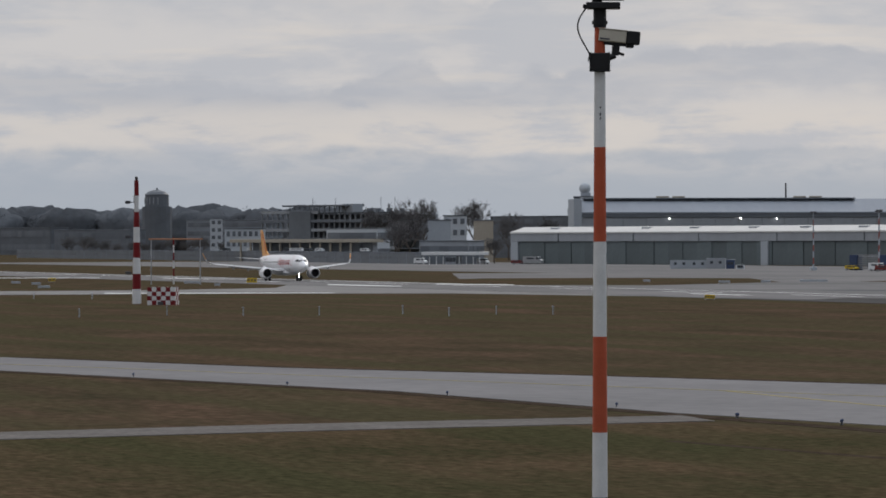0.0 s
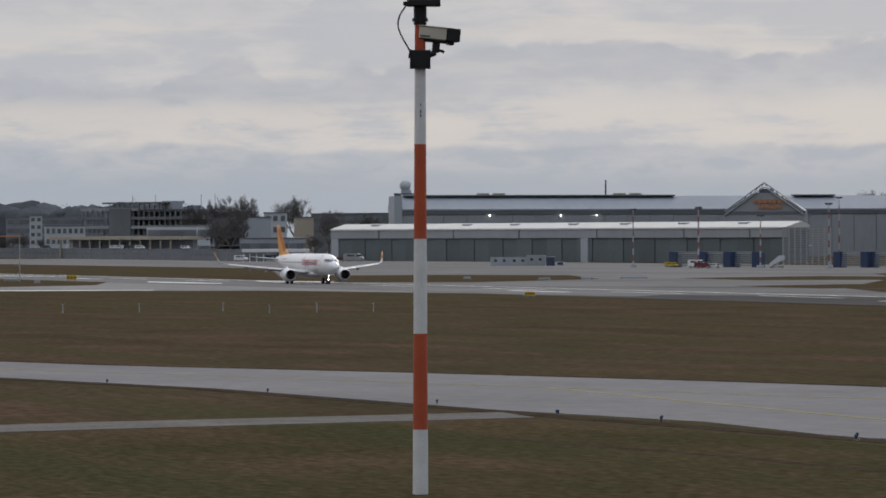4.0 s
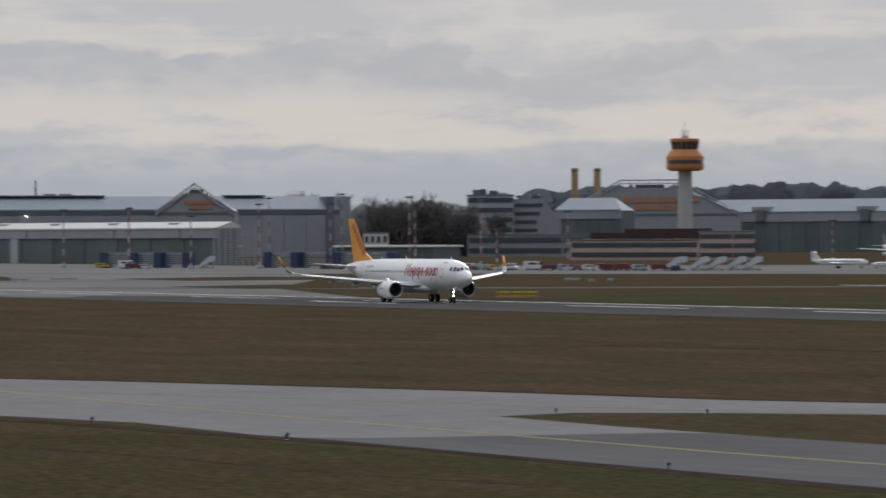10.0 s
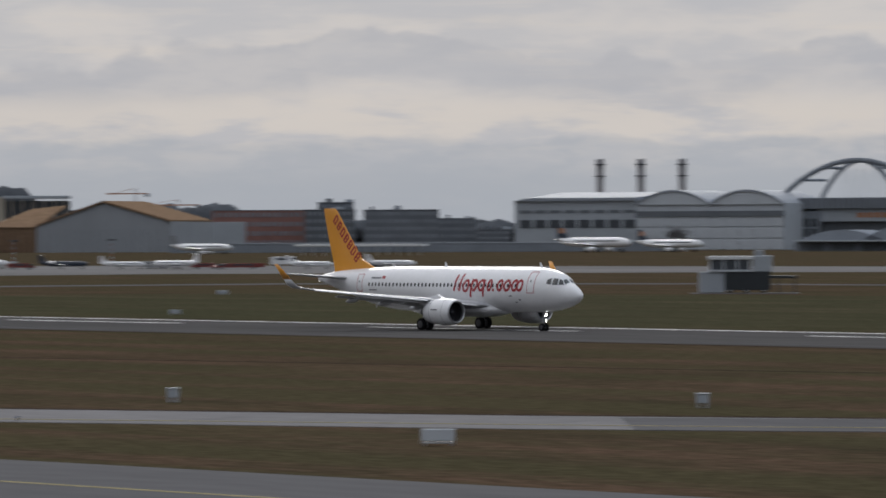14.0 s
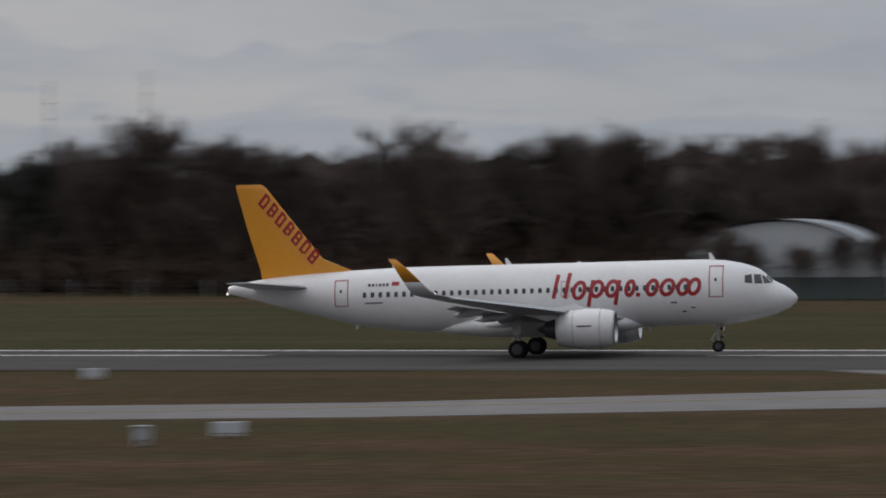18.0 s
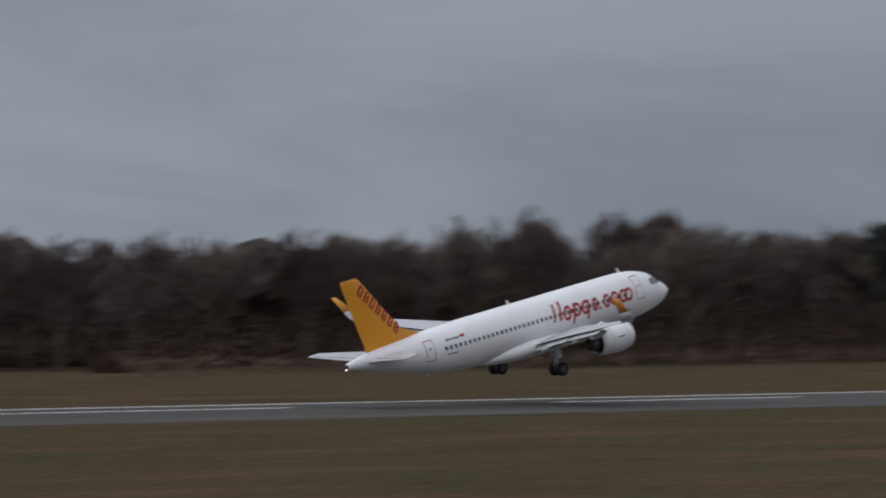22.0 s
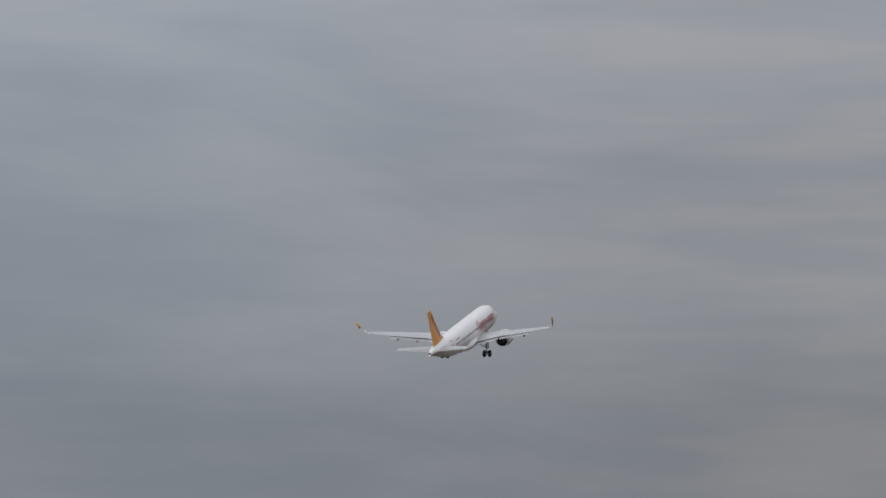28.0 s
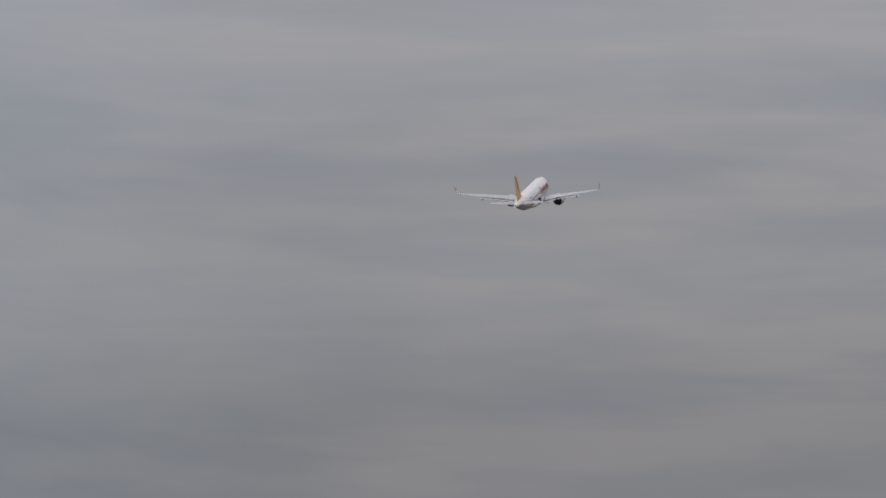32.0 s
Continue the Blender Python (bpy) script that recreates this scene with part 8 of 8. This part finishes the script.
wood_core("wood_mid", "dark wood beside the tree belt", [(-640, 930), (-560, 860), (-480, 760), (-400, 640)], 40, 14, 16, 12, SHADED_WOOD)
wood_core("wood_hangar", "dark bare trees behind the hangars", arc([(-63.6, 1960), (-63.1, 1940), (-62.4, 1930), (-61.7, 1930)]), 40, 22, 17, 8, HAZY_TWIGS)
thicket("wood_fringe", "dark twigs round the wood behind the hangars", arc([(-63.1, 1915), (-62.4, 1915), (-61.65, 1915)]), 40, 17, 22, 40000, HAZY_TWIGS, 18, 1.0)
thicket("mid_fringe", "twiggy edge of the wood by the field", [(-640, 920), (-560, 850), (-480, 750), (-405, 625)], 30, 9, 17, 22000, TWIGS, 19, 1.9)
thicket("fringe_west", "fine twigs along the top of the distant woods", arc([(-80, 4190), (-77, 4140), (-74.6, 4090), (-73.3, 4040)]), 120, 30, 36, 26000, HAZED_WOOD, 41, 2.2)
thicket("fringe_south", "fine twigs along the top of the distant woods", arc([(-61.2, 3530), (-60, 3490), (-57, 3440), (-54, 3390)]), 120, 32, 40, 26000, HAZED_WOOD, 42, 2.2)
thicket("fringe_gap", "fine twigs along the top of the distant woods", arc([(-42.2, 2590), (-40, 2490), (-37, 2290), (-33, 1990), (-28, 1490)]), 120, 8, 13, 60000, HAZED_WOOD, 36, 1.0)
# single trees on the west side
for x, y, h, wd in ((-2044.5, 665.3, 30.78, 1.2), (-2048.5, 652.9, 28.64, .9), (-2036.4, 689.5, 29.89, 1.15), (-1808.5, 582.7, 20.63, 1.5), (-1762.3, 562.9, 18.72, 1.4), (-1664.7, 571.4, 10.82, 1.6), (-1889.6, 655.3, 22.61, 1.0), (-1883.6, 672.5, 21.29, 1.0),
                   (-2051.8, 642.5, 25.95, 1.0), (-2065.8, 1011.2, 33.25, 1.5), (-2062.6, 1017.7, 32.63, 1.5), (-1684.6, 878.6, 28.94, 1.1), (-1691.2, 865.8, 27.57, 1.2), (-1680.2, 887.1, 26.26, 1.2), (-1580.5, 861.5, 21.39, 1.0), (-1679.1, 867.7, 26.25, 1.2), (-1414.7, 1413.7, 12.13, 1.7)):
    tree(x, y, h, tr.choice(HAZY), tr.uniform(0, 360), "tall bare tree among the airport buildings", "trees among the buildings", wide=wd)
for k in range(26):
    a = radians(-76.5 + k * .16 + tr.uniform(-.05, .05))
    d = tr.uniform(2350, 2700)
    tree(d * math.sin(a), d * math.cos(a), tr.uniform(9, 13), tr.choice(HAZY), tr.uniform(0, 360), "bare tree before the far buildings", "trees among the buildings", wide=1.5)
for dx_, h_ in ((-9.5, 7.5), (-6, 8.5), (-2.5, 7.0), (2, 6.5), (7, 7.5), (11, 8)):
    qx, qy = -50.0, 474.8
    tree(qx + dx_, qy - 2.5, h_, tr.choice(KINDS), tr.uniform(0, 360), "small bare tree before the round shelter", "shrubs before the shelter", wide=1.1)
for x, y, h_ in ((465.4, 439.4, 21.5), (470.9, 448.0, 19.5), (241.9, 488.4, 17.5), (132.4, 497.7, 16)):
    tree(x, y, h_, tr.choice(EVERGREEN), tr.uniform(0, 360), "dark conifer standing in the wood", "tree belt beyond the runway", wide=1.3)
# round bushes
for x, y, r, lab in ((-340.8, 428.4, 7.6, "dark round bush on the grass"), (752.0, 488.0, 4.4, "russet round bush before the wood"), (325.0, 437.2, 2.6, "low bush before the wood"), (-575.0, 806.0, 6.5, "dark round bush on the far grass")):
    rnd = random.Random(int(x))
    verts, faces = [], []
    for _ in range(4200):
        d = Vector((rnd.gauss(0, 1), rnd.gauss(0, 1), abs(rnd.gauss(0, 1)))).normalized()
        p = Vector((d.x * r, d.y * r, d.z * r * .95)) * rnd.uniform(.35, .98)
        q = p + (d + Vector((rnd.gauss(0, .5), rnd.gauss(0, .5), rnd.gauss(.2, .5)))) * r * .14
        w = d.cross(Vector((rnd.gauss(0, 1), rnd.gauss(0, 1), rnd.gauss(0, 1)))).normalized() * r * .028
        i = len(verts)
        verts += [p + w, p - w, q]
        faces.append((i, i + 1, i + 2))
    me = bpy.data.meshes.new("crown")
    me.from_pydata(verts, [], faces)
    me.materials.append(RUSSET)
    b = empty("bush", pose(x, y, 0), lab, "bush")
    o = new("crown", me)
    o.parent = b
    bm = bmesh.new()
    for k in range(5):
        a = 2 * math.pi * k / 5
        rod(bm, (0, 0, -.1), (r * .5 * math.cos(a), r * .5 * math.sin(a), r * .7), r * .03, r * .01, 5)
    part("stems", bm, BARK, b)

# ======== things beyond the runway on the east side ========
# pale tin-roofed half-round shelter in the wood
sx, sy = -50.0, 474.8
shl = empty("round_shelter", pose(sx, sy, 0, 0, 0, -6), "pale half-round shelter in front of the wood", "shelter")
bm = bmesh.new()
rr = [[Vector((12.2 * math.cos(math.pi * i / 18) * (1 if d < 1 else .96), d, 8.6 * math.sin(math.pi * i / 18) ** .8)) for i in range(19)] for d in (0, .4, 12)]
loft(bm, rr, closed=False, caps=(False, False))
part("shell", bm, RENDER_WHITE, shl, "pale weathered shell", smooth=True)
bm = bmesh.new()
bm.faces.new([bm.verts.new((11.9 * math.cos(math.pi * i / 18), .5, 8.35 * math.sin(math.pi * i / 18) ** .8)) for i in range(19)])
part("front_wall", bm, RENDER_WHITE, shl, "pale front")
part("gate", boxes((-2.2, 2.2, .3, .45, 0, 3.6)), CLAD_LIGHT, shl)
part("plinth", boxes((-11.8, 11.8, .1, .5, 0, 2.4), bevel=.05), DOOR_GREEN, shl, "dull green plinth band")
# white vans in a row, shed, sheds
for x, y in ((235.3, 469.8), (236.7, 464.5), (245.4, 471.8), (252.1, 467.2), (263.7, 477.8)):
    c = empty("site_container", pose(x, y, 0, 0, 0, -30), "white transport container before the wood", "container", "white containers before the wood")
    part("shell", boxes((-1.35, 1.35, -1.2, 1.2, .25, 1.9), bevel=.06), VAN_WHITE, c)
    part("roof", boxes((-1.4, 1.4, -1.25, 1.25, 1.9, 2.0), bevel=.03), VAN_WHITE, c)
    part("skirt", boxes((-1.2, 1.2, -1.0, 1.0, -.05, .25)), VEH_DARK, c)
    part("hatch", boxes((-.5, .5, -1.23, -1.19, .4, 1.6)), CLAD_LIGHT, c)
sx, sy = 224.6, 468.4
fs = empty("field_shed", pose(sx, sy, 0, 0, 0, -26), "low brown shed with a pale eave before the wood", "shed")
part("wall", boxes((-3.4, 3.4, 0, 4, 0, 2.2), bevel=.05), BROWN_ROOF, fs)
bm = bmesh.new()
loft(bm, [[(-4.6, -.6, 2.1), (-1.5, -.6, 3.3), (4.6, -.6, 2.0), (4.6, -.6, 1.8), (-1.5, -.6, 3.1), (-4.6, -.6, 1.9)], [(-4.6, 5, 2.1), (-1.5, 5, 3.3), (4.6, 5, 2.0), (4.6, 5, 1.8), (-1.5, 5, 3.1), (-4.6, 5, 1.9)]])
part("roof", bm, TIN, fs)
part("door", boxes((-1, .6, -.1, .05, 0, 1.8)), CLAD_DARK, fs)
# lattice mast over the trees, striped pole by the wood, two masts further west
def lattice(at, h, label, w=1.0):
    l = empty("lattice_mast", pose(at[0], at[1], 0) @ Matrix.Diagonal((w, w, 1, 1)), label, "mast", "radio masts")
    bm = bmesh.new()
    for sx_, sy_ in ((-1, -1), (1, -1), (1, 1), (-1, 1)):
        rod(bm, (sx_ * 1.6, sy_ * 1.6, 0), (sx_ * .5, sy_ * .5, h), .14, .08, 4)
    n_ = 12
    for k in range(n_):
        a, b = 1.6 - 1.1 * k / n_, 1.6 - 1.1 * (k + 1) / n_
        z0_, z1_ = h * k / n_, h * (k + 1) / n_
        rod(bm, (-a, -a, z0_), (b, -b, z1_), .06, None, 3)
        rod(bm, (a, -a, z0_), (-b, -b, z1_), .06, None, 3)
        rod(bm, (a, -a, z0_), (b, b, z1_), .06, None, 3)
    part("lattice", bm, STRUT, l)
    for z in (h * .8, h * .88):
        part("platform", boxes((-1.3, 1.3, -1.3, 1.3, z, z + .15), bevel=.05), STRUT, l)
    return l


lattice((353.1, 533.8), 25.54, "grey lattice radio mast behind the trees")
lattice((-185.3, 675.0), 30.45, "thin radio mast behind the trees", .3)
lattice((-175.6, 698.3), 32.7, "thin radio mast behind the trees", .3)
lamp_mast = banded_mast("lamp_mast", pose(29.2, 439.0, 0), [0, 2, 4, 6, 8, 10.67], lambda z: .8, [BROWN_ROOF, OFFICE_DARK], "short banded lamp mast before the wood", "mast", 10)
lz = 10.67
part("lamp_head", boxes((-1.2, 1.2, -.4, .4, lz, lz + .3), bevel=.05), PAINT_YELLOW, lamp_mast, "flat pale yellow lamp head")
# low fence along the wood
fence = empty("field_fence", pose(0, 0, 0), "low grey mesh fence along the edge of the wood", "fence")
fp = [(-330, 552), (-216, 514), (-100, 488), (0, 466), (90, 441), (190, 430)]
for (x0, y0), (x1, y1) in zip(fp, fp[1:]):
    for z in (.4, .9, 1.4, 1.9):
        part("wire", rod(bmesh.new(), (x0, y0, z), (x1, y1, z), .018, None, 3), DARK_METAL, fence)
bm0 = boxes((-.06, .06, -.06, .06, -.1, 2.1))
pl = []
for (x0, y0), (x1, y1) in zip(fp, fp[1:]):
    n_ = int(math.hypot(x1 - x0, y1 - y0) / 8)
    pl += [(x0 + (x1 - x0) * k / n_, y0 + (y1 - y0) * k / n_, 0) for k in range(n_)]
repeats("post", bm0, STRUT, fence, pl)
# pale track and strip by the wood's edge further east
sheet("road_track", [(762.0, 485.4), (867.3, 514.1), (916.2, 543.1), (800.3, 509.8)], .03, CONCRETE, "pale strip of track before the wood")
sheet("road_track_far", [(1169.7, 742.0), (1289.9, 780.0), (1401.8, 847.7), (1237.9, 785.2)], .03, CONCRETE, "pale strip of track before the wood")
m, L = site(1330.7, 692.4, 1358.0, 682.7)
ob = office("farm_building", m, L, 10, 5.0, RENDER_WHITE, "long white farm building before the far woods", 1, 8, False)

# long low hall with a reddish roof, earth mounds and a white barrier before the wood
m, L = site(153.9, 435.6, 171.5, 421.4)
lh = empty("farm_hall", m, "long low brown hall with a dull reddish roof before the wood", "hall")
part("wall", boxes((0, L, 0, 7, -.1, 3.6), bevel=.05), BROWN_ROOF, lh)
bm = bmesh.new()
loft(bm, [[(-.4, -.6, 3.4), (-.4, 3.5, 5.3), (-.4, 7.6, 3.4)], [(L + .4, -.6, 3.4), (L + .4, 3.5, 5.3), (L + .4, 7.6, 3.4)]])
part("roof", bm, DULL_ROOF, lh, "dull reddish roof")
repeats("window", pane(1.4, 1.0, .1), GLASS_BAND, lh, cells(0, L, 7, -.03, 2.0))
part("gable_board", boxes((L + .4, L + .6, -.6, 7.6, 3.2, 3.6)), OFFICE_GREY, lh)
for x, y, rx_, ry_, h_, lab in ((54.2, 440.3, 8.5, 5, 3.9, "brown earth mound before the wood"), (123.6, 462.8, 4, 3, 3.6, "brown earth mound before the wood")):
    bm = bmesh.new()
    bmesh.ops.create_icosphere(bm, subdivisions=4, radius=1)
    for v in bm.verts:
        k = 1 + .16 * noise.noise(v.co * 2.2 + Vector((x, y, 0))) + .05 * noise.noise(v.co * 9)
        v.co = Vector((v.co.x * rx_ * k, v.co.y * ry_ * k, max(-.2, v.co.z * h_ * k)))
    md = part("earth_mound", bm, RUSSET, None, smooth=True)
    md.location = (x, y, 0)
    tagged(md, lab, "mound", "earth mounds")
m, L = site(121.8, 447.4, 121.1, 424.2)
br_ = empty("barrier", m, "long low white barrier at the edge of the grass", "barrier")
part("rail", boxes((0, L, -.1, .1, .35, .7), bevel=.03), VAN_WHITE, br_)
repeats("post", boxes((-.08, .08, -.06, .06, -.05, .36)), STRUT, br_, cells(0, L, max(2, int(L / 3)), 0, 0))
# pale walls that show between the trunks
for x, y, w, h0_, h1_ in ((179.8, 414.7, 2.8, 0, 4.2), (249.3, 501.5, 3, 0, 7.5)):
    hv = empty("garden_house", pose(x, y, 0, 0, 0, -25), "small pale house among the trees", "house", "houses in the wood")
    part("wall", boxes((-w / 2, w / 2, 0, 4, h0_ - .1, h1_), bevel=.05), OFFICE_GREY, hv)
    bm = bmesh.new()
    loft(bm, [[(-w / 2 - .3, -.3, h1_), (0, -.3, h1_ + 1.2), (w / 2 + .3, -.3, h1_)], [(-w / 2 - .3, 4.3, h1_), (0, 4.3, h1_ + 1.2), (w / 2 + .3, 4.3, h1_)]])
    part("roof", bm, BROWN_ROOF, hv)
    part("window", pane(.9, 1.0, .1), GLASS_BAND, hv).location = (0, -.04, 1.8)

# low grey hall with a dull red sign band at the edge of the wood
m, L = site(11.3, 477.9, 20.6, 475.6)
rs = empty("field_hall", m, "low grey hall with a dull red band before the wood", "hall")
zz_ = 3.4
part("wall", boxes((0, L, 0, 6, -.1, zz_), bevel=.05), OFFICE_DARK, rs)
part("roof", boxes((-.2, L + .2, -.3, 6.2, zz_, zz_ + .2), bevel=.04), CLAD_GREY, rs)
part("sign_band", boxes((L * .16, L * .92, -.12, -.01, zz_ * .55, zz_ * .82), bevel=.02), VEH_RED, rs, "dull red band")
repeats("gate", boxes((-.8, .8, -.06, .05, 0, zz_ * .5)), CLAD_DARK, rs, cells(0, L, 3, -.02, 0))


# ======== what moves ========
def motions():
    walk(airliner, [(t, pose(x, y, z, roll, -pitch, yaw)) for t, x, y, z, roll, pitch, yaw in FLIGHT])
    # the wings take up the load and bend upwards
    for side, wing in wings.items():
        at = wing.location.copy()
        rows = [(t, pose(*at, side * a)) for t, a in ((0, -0.6), (12, -0.6), (17, 0.2), (19, 1.0), (21, 2.6), (23, 4.2), (32, 4.2))]
        walk(wing, rows)
    # the legs hang lower once airborne, then fold away
    for (name, side), gear in gears.items():
        at = gear.location.copy()
        if side:
            rows = [(t, pose(at.x, at.y, at.z - dz, -side * a)) for t, dz, a in ((0, 0, 0), (20, 0, 0), (21.5, .35, 0), (28, .35, 0), (29, .3, 28), (30, .2, 62), (31, .1, 86), (32, 0, 87))]
        else:
            rows = [(t, pose(at.x, at.y, at.z - dz, 0, -a)) for t, dz, a in ((0, 0, 0), (18, 0, 0), (19, .25, 0), (27, .25, 0), (28.2, .2, 45), (29.4, .1, 84), (30.5, -.1, 100), (32, -.1, 100))]
        walk(gear, rows)


motions()
